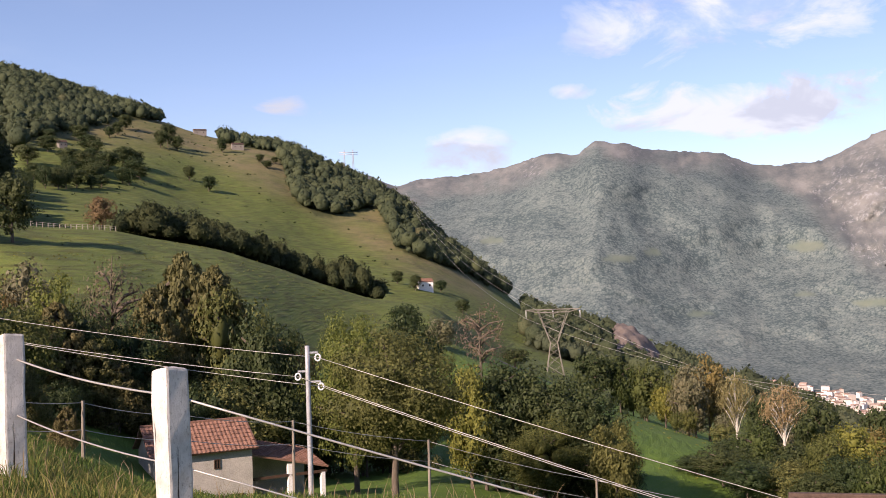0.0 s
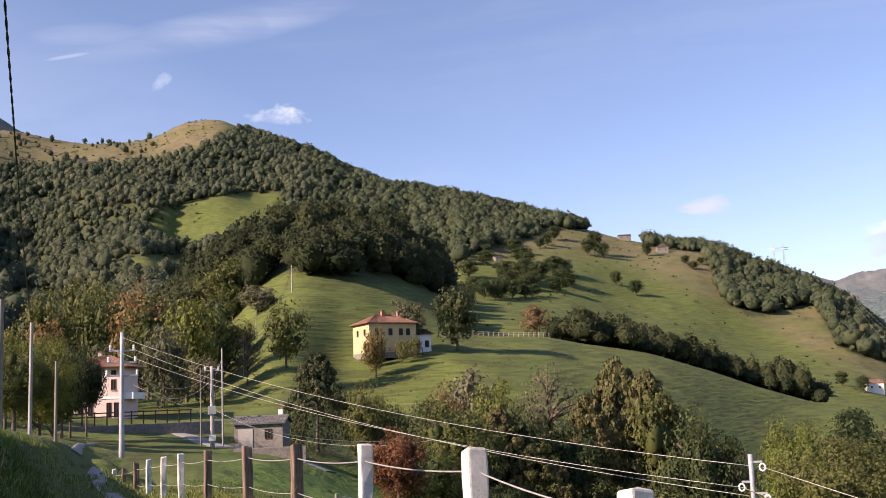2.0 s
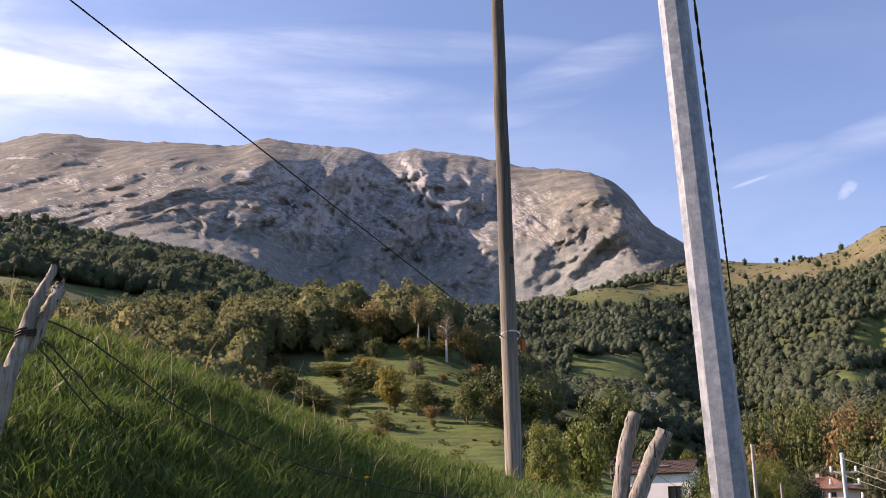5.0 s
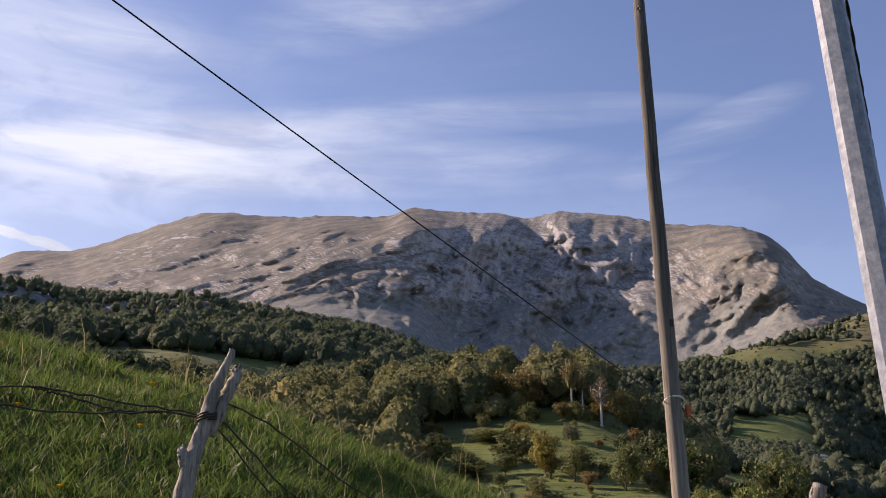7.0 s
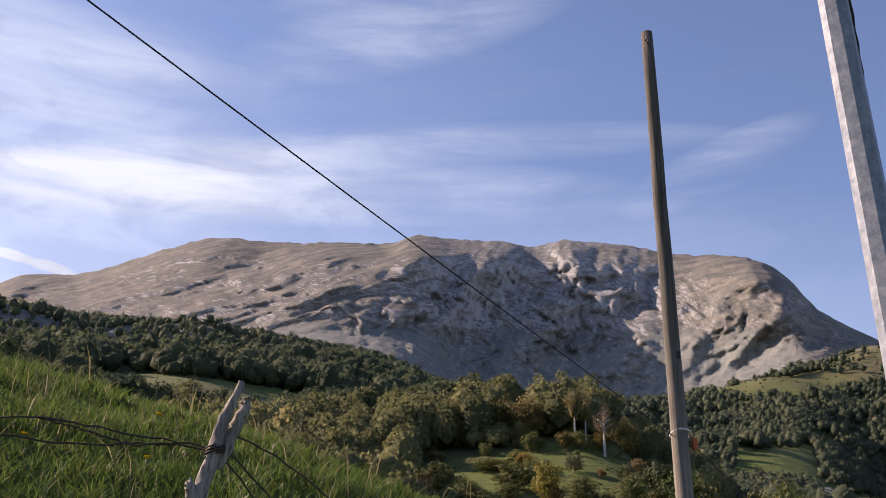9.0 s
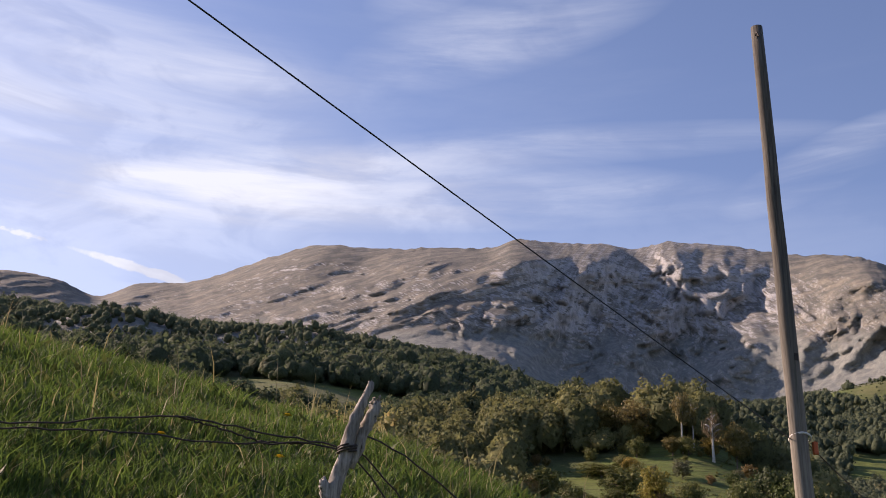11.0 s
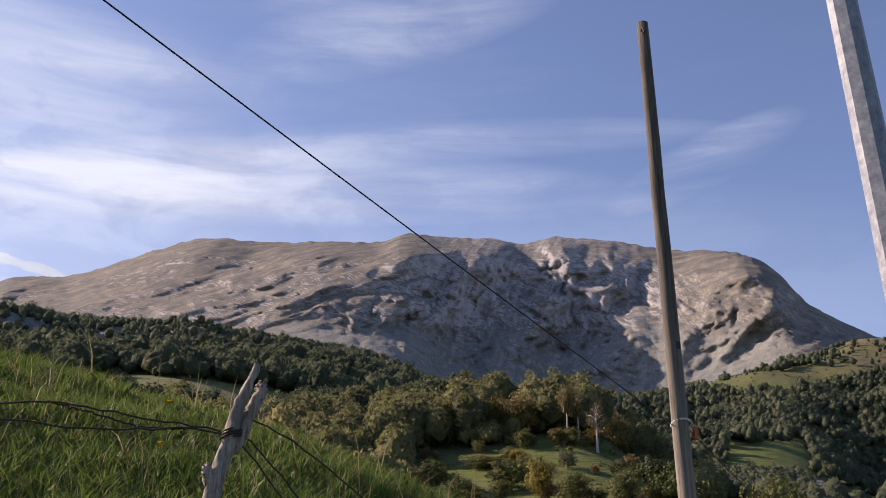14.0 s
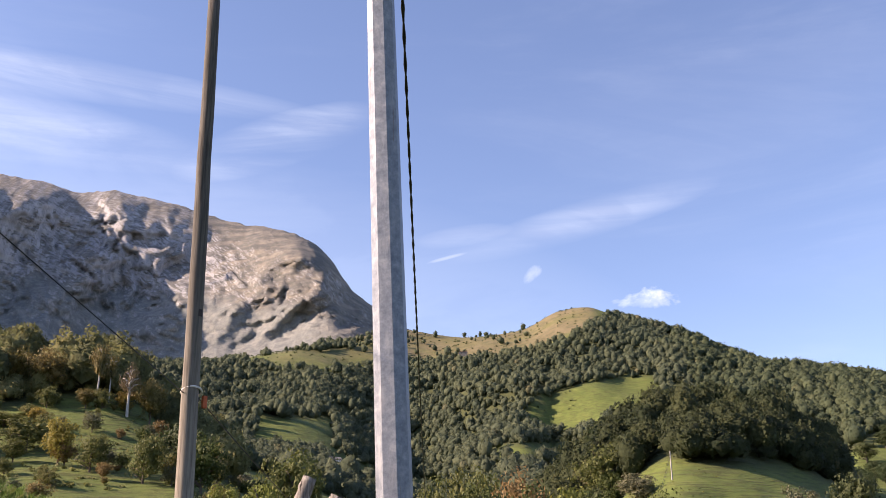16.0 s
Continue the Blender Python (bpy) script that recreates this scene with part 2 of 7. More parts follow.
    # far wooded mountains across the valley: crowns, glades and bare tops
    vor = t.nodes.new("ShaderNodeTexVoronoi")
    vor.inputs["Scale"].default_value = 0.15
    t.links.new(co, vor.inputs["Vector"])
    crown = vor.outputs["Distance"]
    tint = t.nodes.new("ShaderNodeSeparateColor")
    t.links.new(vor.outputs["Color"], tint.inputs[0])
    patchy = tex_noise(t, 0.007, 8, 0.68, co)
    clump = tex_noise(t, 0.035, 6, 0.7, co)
    # tone drops towards crown edges: shade between trees put into the colour
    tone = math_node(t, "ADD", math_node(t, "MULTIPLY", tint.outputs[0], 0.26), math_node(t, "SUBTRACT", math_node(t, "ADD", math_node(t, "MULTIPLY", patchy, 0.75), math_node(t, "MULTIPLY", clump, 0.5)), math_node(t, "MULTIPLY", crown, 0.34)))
    # bluish pale tones of woods, tops and glades: haze put into the colour
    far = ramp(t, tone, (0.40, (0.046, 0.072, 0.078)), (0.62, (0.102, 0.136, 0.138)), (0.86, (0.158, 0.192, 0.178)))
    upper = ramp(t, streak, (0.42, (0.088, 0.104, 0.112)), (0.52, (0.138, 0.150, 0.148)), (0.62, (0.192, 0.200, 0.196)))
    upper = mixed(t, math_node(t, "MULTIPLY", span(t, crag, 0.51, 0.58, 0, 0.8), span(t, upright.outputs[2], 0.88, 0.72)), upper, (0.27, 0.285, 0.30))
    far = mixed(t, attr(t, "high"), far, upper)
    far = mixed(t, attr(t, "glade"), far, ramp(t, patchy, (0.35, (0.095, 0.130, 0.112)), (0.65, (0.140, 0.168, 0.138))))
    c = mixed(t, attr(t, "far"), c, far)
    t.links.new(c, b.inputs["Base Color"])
    h = math_node(t, "ADD", math_node(t, "ADD", math_node(t, "MULTIPLY", fine, 0.25), math_node(t, "MULTIPLY", tread, 0.9)), math_node(t, "MULTIPLY", math_node(t, "MULTIPLY", math_node(t, "ADD", math_node(t, "ADD", crag, gully), ledge), attr(t, "rock")), 4.0))
    h = math_node(t, "ADD", h, math_node(t, "MULTIPLY", math_node(t, "MULTIPLY", crown, attr(t, "far")), -0.7))
    bumped(t, b, h, 0.9, 1.0)
    return m


# ---- the lie of the land ----
def hash_grid(i, j, seed):
    v = np.sin(i * 127.1 + j * 311.7 + seed * 74.7) * 43758.5453
    return v - np.floor(v)


def value_noise(x, y, seed=0):
    i, j = np.floor(x), np.floor(y)
    u, v = x - i, y - j
    u, v = u * u * (3 - 2 * u), v * v * (3 - 2 * v)
    a, b_ = hash_grid(i, j, seed), hash_grid(i + 1, j, seed)
    c, d = hash_grid(i, j + 1, seed), hash_grid(i + 1, j + 1, seed)
    return (a * (1 - u) + b_ * u) * (1 - v) + (c * (1 - u) + d * u) * v


def fbm(x, y, octaves=4, seed=0, gain=0.5):
    total, amp, norm = 0.0, 1.0, 0.0
    for k in range(octaves):
        total, norm = total + amp * (value_noise(x, y, seed + k) * 2 - 1), norm + amp
        x, y, amp = x * 2.03 + 17.0, y * 2.03 + 9.0, amp * gain
    return total / norm


def ridged(x, y, octaves=5, seed=0):
    total, amp, norm = 0.0, 1.0, 0.0
    for k in range(octaves):
        total, norm = total + amp * (1 - np.abs(value_noise(x, y, seed + k) * 2 - 1) * 2), norm + amp
        x, y, amp = x * 2.07 + 13.0, y * 2.07 + 5.0, amp * 0.52
    return total / norm


# Lines of the land round the first eye: bearing (degrees left of north), distance (m), angle over the eye's level (degrees)
VERGE = [(-40, 3.0, -23), (-26, 3.0, -23), (0, 3.7, -18.0), (15, 5.1, -13.4), (28, 8.4, -6.4), (33, 11, -5.1), (37, 15.5, -4.4), (40, 24, -3.6), (42, 34, -2.2), (45, 14, -3.6), (49, 7.6, -1.4), (60, 6.2, -1.5), (72, 4.9, 3.0), (83, 4.7, 6.4), (100, 4.7, 6.0), (110, 4.7, 6)]
CREST = [(-40, 6, -16), (-26, 6, -16), (0, 7, -13.5), (15, 8, -11.5), (28, 11.5, -6.0), (33, 14, -5.6), (37, 21, -4.2), (40, 36, -3.6), (42, 48, -2.2), (45, 22, -1.2), (49, 12, 0.5), (54, 13, 2.2), (60, 14.5, 3.9), (66, 13, 5.5), (72, 11.5, 7.4), (78, 10.5, 9.6), (83, 10, 10.9), (90, 9.6, 12.6), (100, 9.5, 14.2), (110, 9.5, 15)]
GULLY = [(-40, 60, -19), (-26, 62, -18.5), (-10, 75, -14.6), (0, 75, -12.1), (12, 84, -11.4), (18, 88, -8.3), (22, 92, -6.6), (28, 96, -4.2), (34, 98, -2.1), (40, 100, -1.6), (46, 100, -0.6), (52, 110, 0.6), (60, 100, 1.0), (70, 120, 3.0), (85, 150, 6.0), (100, 150, 8.0), (110, 150, 8.0)]
SLOPE = [(-40, 150, -12.5), (-26, 150, -11.8), (-16, 150, -10.0), (-10, 155, -8.2), (-5, 180, -6.2), (0, 215, -4.6), (5, 250, -2.8), (12, 215, -0.4), (19, 195, 1.0), (25, 222, 2.75), (29, 222, 2.65), (32, 190, 1.9), (35, 170, 0.3), (40, 160, -0.1), (46, 165, 1.2), (52, 180, 2.9), (56, 200, 4.6), (59, 225, 6.6), (64, 235, 7.2), (70, 260, 8.0), (80, 290, 9.0), (90, 340, 10.5), (100, 350, 11.5), (110, 350, 11.5)]
BROW = [(-40, 340, -11), (-26, 340, -10.5), (-16, 340, -9.2), (-10, 340, -7.4), (-5, 340, -5.5), (-2, 340, -3.6), (1, 335, -1.3), (3.8, 330, -0.9), (6.7, 320, 0.0), (9.7, 310, 1.2), (12.7, 300, 2.2), (15.8, 290, 2.8), (18, 285, 3.3), (22, 280, 3.6), (24, 276, 4.7), (26.5, 268, 5.6), (29, 262, 6.1), (31.4, 256, 6.2), (33.2, 258, 5.5), (34.6, 264, 4.3), (37, 270, 2.0), (42, 262, 1.4), (46, 255, 2.8), (52, 260, 4.3), (57, 285, 7.0), (60, 320, 9.7), (63, 340, 11.6), (66, 345, 11.7), (70, 350, 11.3), (75, 350, 10.6), (80, 355, 9.6), (90, 420, 11.8), (100, 420, 12.6), (110, 420, 12.6)]
KNOLL = [(-40, 480, -10), (-26, 480, -9.6), (-16, 480, -7.6), (-8, 470, -5.4), (-4, 460, -4.2), (0, 460, -2.0), (6, 460, -0.6), (12, 440, 1.0), (18, 420, 2.6), (21.5, 440, 3.0), (22.6, 470, 3.6), (23.2, 470, 6.0), (24.2, 455, 7.6), (26, 425, 8.9), (29, 385, 9.5), (32, 368, 9.3)]
KNOLL_WEST = [(35, 378, 7.9), (37.4, 400, 6.2), (40, 415, 3.6), (46, 430, 3.2), (50, 450, 5.4), (55, 450, 7.0), (62, 450, 9.4), (75, 480, 10.6), (80, 500, 12.0), (85, 540, 13.3), (90, 560, 13.0), (100, 560, 13.4), (110, 560, 13.4)]
VALE = [(-40, 800, -10), (-26, 800, -9.7), (-21, 780, -8.4), (-16, 760, -6.4), (-10, 640, -4.8), (-4, 600, -2.8), (1, 600, -0.4), (6, 600, 0.4), (12, 560, 2.0), (18, 560, 4.0), (23, 560, 4.6), (30, 560, 6.0), (38, 560, 5.4), (44, 560, 5.0), (50, 600, 7.2), (55, 620, 7.6), (62, 700, 9.0), (70, 680, 11.8), (76, 680, 13.4), (82, 690, 14.0), (90, 700, 14.2), (100, 700, 13.2), (110, 700, 13.2)]
SPUR = [(-40, 900, -11), (-26, 900, -10.2), (-20, 860, -8.6), (-15, 820, -6.2), (-10, 820, -4.0), (-6.7, 850, -2.7), (-4.5, 900, -1.6), (-3.3, 920, -0.6), (-1.4, 950, 0.9), (0.7, 980, 2.6), (2.3, 1000, 4.3), (4, 1050, 5.2), (6, 1100, 6.1), (9.6, 1150, 7.6), (12.4, 1200, 8.2), (16.5, 1250, 9.45), (21.9, 1350, 10.95), (27.6, 1450, 12.5)]
SPUR_WEST = [(31.2, 1520, 14.1), (34, 1570, 15.1), (35.9, 1600, 15.8), (37.4, 1620, 15.6), (39.7, 1650, 14.6), (43, 1700, 14.4), (47, 1750, 14.8), (50, 1750, 14.0), (54, 1650, 13.3), (58, 1450, 12.3), (65, 1250, 12.0), (76, 1250, 14.8), (85, 1350, 15.9), (95, 1500, 15.8), (110, 1500, 15.5)]
FLOOR = [(-40, 2300, -7.4), (-26, 2300, -7.2), (-20, 2300, -6.6), (-12, 2200, -5.8), (-5, 2100, -5.6), (0, 2000, -4.5), (6, 2000, 2.0), (12, 2000, 5.0), (36, 2200, 12.5), (45, 2300, 13.5), (47, 2100, 14.2), (50, 1900, 13.8), (54, 2100, 13.4), (60, 2170, 12.6), (68, 2060, 13.0), (74, 1900, 15.0), (78, 2000, 15.6), (85, 2350, 15.6), (95, 2900, 15.4), (110, 2900, 15.2)]
SKYLINE = [(-40, 4000, 8.5), (-30, 4000, 8.4), (-23.7, 4050, 7.1), (-21.8, 4100, 6.2), (-20.4, 4150, 5.7), (-17.5, 4150, 5.6), (-15.2, 4000, 6.4), (-13.4, 3900, 6.6), (-11.6, 3800, 6.8), (-10, 3700, 7.3), (-8.7, 3650, 7.4), (-7.6, 3700, 6.8), (-6.1, 3800, 6.9), (-3.8, 3950, 6.3), (-1.6, 4050, 5.9), (1.4, 4100, 5.7), (2.4, 4100, 5.4), (3.9, 4100, 6.0), (4.7, 4100, 6.2), (8, 4000, 6.0), (20, 3600, 6.5), (36, 3200, 12.0), (44, 3000, 14.0), (47.5, 2700, 15.6), (49.3, 2650, 16.9), (50.6, 2660, 18.5), (51.7, 2700, 19.5), (52.6, 2760, 19.9)]
SKYLINE_WEST = [(56.6, 3050, 20.5), (60.5, 3130, 21.3), (63.2, 3120, 21.6), (65.2, 3100, 21.2), (66.7, 3080, 21.5), (69, 3050, 21.6), (72, 2980, 21.8), (74, 3050, 21.3), (76.3, 3150, 21.3), (81.3, 3400, 21.0), (83, 3500, 21.1), (84.1, 3550, 21.0), (86.4, 3650, 20.2), (89.4, 3800, 18.9), (91.4, 3900, 18.2), (93.9, 4000, 17.8), (95.9, 4050, 16.9), (98.6, 3900, 17.6), (104, 3800, 17.3), (110, 3800, 17)]
LINES = [VERGE, CREST, GULLY, SLOPE, BROW, KNOLL + KNOLL_WEST, VALE, SPUR + SPUR_WEST, FLOOR, SKYLINE + SKYLINE_WEST]
ROUGH = [0.0, 0.0, 0.03, 0.05, 0.5, 1.0, 0.9, 2.0, 3.0, 5.0, 12.0, 7.0, 20.0]


def behind(az):
    """0 in the open view, 1 behind the path, where the slope goes on uphill."""
    a = (az + 180) % 360 - 180
    d = np.maximum(np.maximum(-40 - a, a - 110), 0)
    return np.clip(d / 25.0, 0, 1)


def glide(x, xs, ys):
    """A smooth curve through points with no overshoot."""
    h, d = np.diff(xs), np.diff(ys) / np.diff(xs)
    m = np.zeros_like(ys)
    same = d[1:] * d[:-1] > 0
    w1, w2 = 2 * h[1:] + h[:-1], h[1:] + 2 * h[:-1]
    safe = np.where(d == 0, 1e-9, d)
    m[1:-1] = np.where(same, (w1 + w2) / (w1 / safe[:-1] + w2 / safe[1:]), 0)
    # ease the flat spots at turns
    m[1:-1] = np.where(same, m[1:-1], 0.35 * (d[1:] + d[:-1]) / 2)
    x = np.clip(x, xs[0], xs[-1])
    k = np.clip(np.searchsorted(xs, x, side="right") - 1, 0, len(xs) - 2)
    s = (x - xs[k]) / h[k]
    return (2 * s**3 - 3 * s**2 + 1) * ys[k] + (s**3 - 2 * s**2 + s) * h[k] * m[k] + (3 * s**2 - 2 * s**3) * ys[k + 1] + (s**3 - s**2) * h[k] * m[k + 1]


def nodes_at(az):
    """Distances and heights of the lines of the land on each bearing."""
    a = (np.asarray(az, float) + 180) % 360 - 180
    R, Z = [np.zeros_like(a), np.full_like(a, 2.0)], [np.zeros_like(a), np.zeros_like(a)]
    back = behind(a)
    plain = (12, 20, 100, 220, 330, 450, 650, 1100, 2100, 3200)
    for line, far in zip(LINES, plain):
        q = np.array(line)
        r, e = glide(a, q[:, 0], q[:, 1]), glide(a, q[:, 0], q[:, 2])
        z = EYE + r * np.tan(np.radians(e))
        R.append(r * (1 - back) + far * back)
        Z.append(z * (1 - back) + (0.10 * far) * back)
    R.append(np.full_like(a, 4850.0))
    Z.append(Z[-1] * 0.55)
    return np.array(R), np.array(Z)


def slopes(R, Z):
    h, d = np.diff(R, axis=0), np.diff(Z, axis=0) / np.diff(R, axis=0)
    m = np.zeros_like(Z)
    w1, w2 = 2 * h[1:] + h[:-1], h[1:] + 2 * h[:-1]
    same = d[1:] * d[:-1] > 0
    with np.errstate(divide="ignore", invalid="ignore"):
        inner = np.where(same, (w1 + w2) / (w1 / d[:-1] + w2 / d[1:]), 0)
    m[1:-1], m[0], m[-1] = inner, d[0], d[-1]
    return m


def relief(az, r, k, s):
    """Uneven ground: k is the stretch between two lines, s the way along it."""
    rough = np.array(ROUGH)
    amp = rough[k] * (1 - s) + rough[k + 1] * s
    a = np.radians(az)
    x, y = -r * np.sin(a), r * np.cos(a)
    scale = np.maximum(2.0, r * 0.09)
    band = np.exp2(np.floor(np.log2(scale)))
    f = np.log2(scale) - np.floor(np.log2(scale))
    n = fbm(x / band, y / band, 4, 3) * (1 - f) + fbm(x / band / 2, y / band / 2, 4, 3) * f
    z = amp * n
    # gullies and buttresses of the great faces
    face = np.where(k == 10, np.sin(np.pi * np.clip(s, 0, 1)) ** 0.8, 0.0) + np.where(k == 9, 0.25 * s, 0.0)
    face = face * np.clip((1.0 - s) / 0.35, 0.0, 1)
    west = (az > 45) & (az < 112)
    u = (az + 7.0 * s) * 0.34
    g = ridged(u, s * 1.3 + 3.0, 2, 21)
    twist = fbm(az * 0.8, s * 6.0, 3, 90)
    mid_cut = ridged(u * 2.3 + 5 + 1.1 * twist, s * 5.0 + 0.8 * twist, 4, 33)
    fine_cut = ridged(u * 5.5 + 2.2 * twist, s * 14.0 + 1.5 * twist, 5, 40)
    # turf ledges of the western half dip across the slope
    level = s * 10.0 + az * 0.42 + 0.5 * twist
    ledge = ridged(level * 1.5, az * 0.16, 4, 44)
    left = np.clip((az - 64.0) / 7.0, 0, 1)
    cut = 0.30 * ((46.0 - 26 * left) * (g - 0.7) + (32.0 - 28 * left) * (mid_cut - 0.5) + (19.0 - 12 * left) * (fine_cut - 0.4)) + 4.0 * left * (ledge - 0.4)
    # the wooded mountain across the valley: spurs fan out from its peak, a side valley cuts it off from the grey peak
    east = 16.0 * (ridged((x + 0.9 * y) / 560.0, (x - 0.9 * y) / 900.0, 4, 61) - 0.45)
    z = z + face * np.where(west, cut, 0.85 * east)
    # folds of the hillsides
    swell = np.where(k == 8, np.sin(np.pi * s), 0.0)
    fold = ridged(x / 430.0 + 0.2, y / 430.0, 4, 70) - 0.5
    z = z + swell * np.where(az > 25, 52.0, 9.0) * fold - swell * 70.0 * np.exp(-(((az - 46.5) / 3.2) ** 2)) + np.where(k == 7, 9.0 * np.sin(np.pi * s), 0.0) * fold
    peak = np.where(k == 10, np.clip((s - 0.70) / 0.28, 0, 1) ** 2, np.where(k == 11, 1 - s, 0.0)) * (r > 2600)
    z = z + peak * np.where(west, 7.0, 9.0) * (ridged(az * np.where(west, 1.6, 2.2), r / 130.0, 5, 95) - 0.35)
    return z * (1 - behind(az))


def crest(az, el, line, left, right):
    """1 on the crest of a spur, falling to 0 within so many degrees on either side; line: angle over the eye's level, bearing."""
    q = np.array(line)
    u = az - np.interp(el, q[:, 0], q[:, 1])
    return np.clip(1 - np.where(u > 0, u / left, -u / right), 0, 1)


GREAT_SPUR = [(15.0, 88.0), (15.9, 85.2), (16.9, 81.9), (18.1, 77.3), (20.2, 72.9), (20.7, 70.9), (21.5, 68.2)]
EAST_SPUR = [(14.0, 57.2), (15.8, 55.7), (17.8, 54.0), (19.7, 52.6)]


def buttress(az, el):
    """How far the great faces stand out towards the valley: spurs, bowls, ribs and gullies (m)."""
    sway = fbm(az * 0.5, el * 0.9, 4, 90)
    a, e = az + 1.0 * sway, el + 0.25 * fbm(az * 0.9, el * 1.3, 3, 91)
    q = np.array(GREAT_SPUR)
    u = a - np.interp(e, q[:, 0], q[:, 1])
    d = np.where(u > 0, 250.0 * np.clip(1 - u / 15.0, 0, 1), 250.0 - 200.0 * (1 - np.clip(1 + u / 12.0, 0, 1) ** 1.3))
    d = d + 190.0 * crest(a, e, EAST_SPUR, 5.0, 4.5)
    for line, high, wl, wr in (
        (((15.0, 92.5), (16.1, 90.5), (18.0, 87.1), (19.4, 85.4), (21.1, 82.9)), 120.0, 4.0, 3.2),
        (((15.5, 88.2), (16.1, 86.8), (18.5, 80.9), (21.4, 76.1)), 95.0, 3.0, 2.6),
        (((15.0, 72.5), (18.0, 69.9), (19.9, 68.2), (21.5, 66.9)), 80.0, 1.5, 1.8),
        (((14.0, 66.5), (17.4, 64.6), (18.6, 63.2), (19.8, 62.2), (21.4, 62.8)), 110.0, 1.7, 2.0),
        (((14.0, 60.2), (16.0, 59.2), (18.5, 60.3), (21.0, 59.9)), 100.0, 1.8, 1.7),
        (((14.5, 53.8), (15.4, 53.0), (16.8, 51.7), (18.5, 50.6)), 50.0, 1.3, 1.6),
    ):
        d = d + high * crest(a, e, line, wl, wr)
    # turf ledges of the western slopes run down to the left; the ribs of the eastern face run down its fall line
    west = np.clip((az - 70.0 - 2.4 * (19.0 - el)) / 4.0, 0, 1)
    across = a + 3.0 * el
    d = d + west * (46.0 * (ridged(across * 0.36, el * 0.5, 5, 44) - 0.4) + 20.0 * (ridged(across * 0.95, el * 0.9, 4, 45) - 0.4))
    ribs = 62.0 * (ridged(a * 0.62 + 0.5 * sway, e * 0.42, 4, 33) - 0.4) + 30.0 * (ridged(a * 1.7 + 1.2 * sway, e * 1.1, 4, 40) - 0.4)
    # the eastern end is cut into slanting ribs beside its spur
    end = np.clip((59.5 - az) / 3.0, 0, 1)
    slant = a + 0.84 * e
    cuts = 17.0 * (ridged(slant * 1.1, el * 0.35, 3, 51) - 0.4) + 13.0 * (ridged(slant * 3.1, el * 1.6, 4, 52) - 0.4)
    return d + (1 - west) * (ribs * (1 - end) + cuts * end)


def wooded_spurs(az, el):
    """The same for the mountain across the valley, which falls off to a side valley before the grey peak (m)."""
    sway = fbm(az * 0.35, el * 0.5, 4, 92)
    a = az + 0.9 * sway
    d = 90.0 * np.clip((el + 1.0) / 5.0, 0, 1) * crest(a, el, ((-4.0, -2.6), (0.8, -3.0), (3.0, -3.1), (4.8, -4.7), (5.7, -6.9), (7.3, -8.9)), 4.5, 7.0)
    d = d + 150.0 * np.clip((el + 4.0) / 6.0, 0.25, 1) * crest(a, el, ((-4.2, -19.7), (-0.7, -20.9), (1.3, -20.7), (2.6, -18.8), (4.1, -16.9), (4.7, -14.6), (6.0, -11.9), (7.3, -9.8)), 7.0, 3.2)
    x, y = -np.sin(np.radians(az)), (el + 8.0) / 16.0
    d = d + 75.0 * (ridged(x * 7.0 + 1.2 * y + 0.3 * sway, y * 3.0 - x * 2.0, 5, 61) - 0.45)
    grey = np.clip((np.interp(el, [-3, 0, 3, 6], [-23.5, -22.4, -20.0, -17.4]) - az) / 1.0, 0, 1)
    return d + grey * (90.0 * (ridged(a * 0.55 + 0.2 * el, el * 0.35, 4, 66) - 0.4) + 35.0 * (ridged(a * 1.8, el * 1.2, 4, 67) - 0.4))


def profile(k, s, R, Z, M, T, MT):
    """Height on a stretch: near the path by height itself, further out by its angle over the eye."""
    h = R[k + 1] - R[k] if np.ndim(k) == 0 else None
    if h is None:
        i = np.arange(R.shape[1])
        R0, R1, Z0, Z1, M0, M1, T0, T1, N0, N1 = R[k, i], R[k + 1, i], Z[k, i], Z[k + 1, i], M[k, i], M[k + 1, i], T[k, i], T[k + 1, i], MT[k, i], MT[k + 1, i]
    else:
        R0, R1, Z0, Z1, M0, M1, T0, T1, N0, N1 = R[k], R[k + 1], Z[k], Z[k + 1], M[k], M[k + 1], T[k], T[k + 1], MT[k], MT[k + 1]
    h = R1 - R0
    b0, b1, b2, b3 = 2 * s**3 - 3 * s**2 + 1, s**3 - 2 * s**2 + s, 3 * s**2 - 2 * s**3, s**3 - s**2
    near = b0 * Z0 + b1 * h * M0 + b2 * Z1 + b3 * h * M1
    far = EYE + (R0 + s * h) * (b0 * T0 + b1 * h * N0 + b2 * T1 + b3 * h * N1)
    return np.where(np.asarray(k) >= 4, far, near)


def angles(R, Z):
    T = np.zeros_like(Z)
    T[2:] = (Z[2:] - EYE) / R[2:]
    MT = np.zeros_like(Z)
    MT[2:] = slopes(R[2:], T[2:])
    return T, MT


def height(az, r):
    """Ground height at bearings and distances (arrays of one shape)."""
    az, r = np.atleast_1d(np.asarray(az, float)), np.atleast_1d(np.asarray(r, float))
    R, Z = nodes_at(az)
    M = slopes(R, Z)
    k = np.clip((r[None] >= R).sum(0) - 1, 0, len(R) - 2)
    i = np.arange(len(az))
    s = np.clip((r - R[k, i]) / (R[k + 1, i] - R[k, i]), 0, 1)
    return profile(k, s, R, Z, M, *angles(R, Z)) + relief(az, r, k, s)


def ground(az, r):
    return float(height([az], [r])[0])


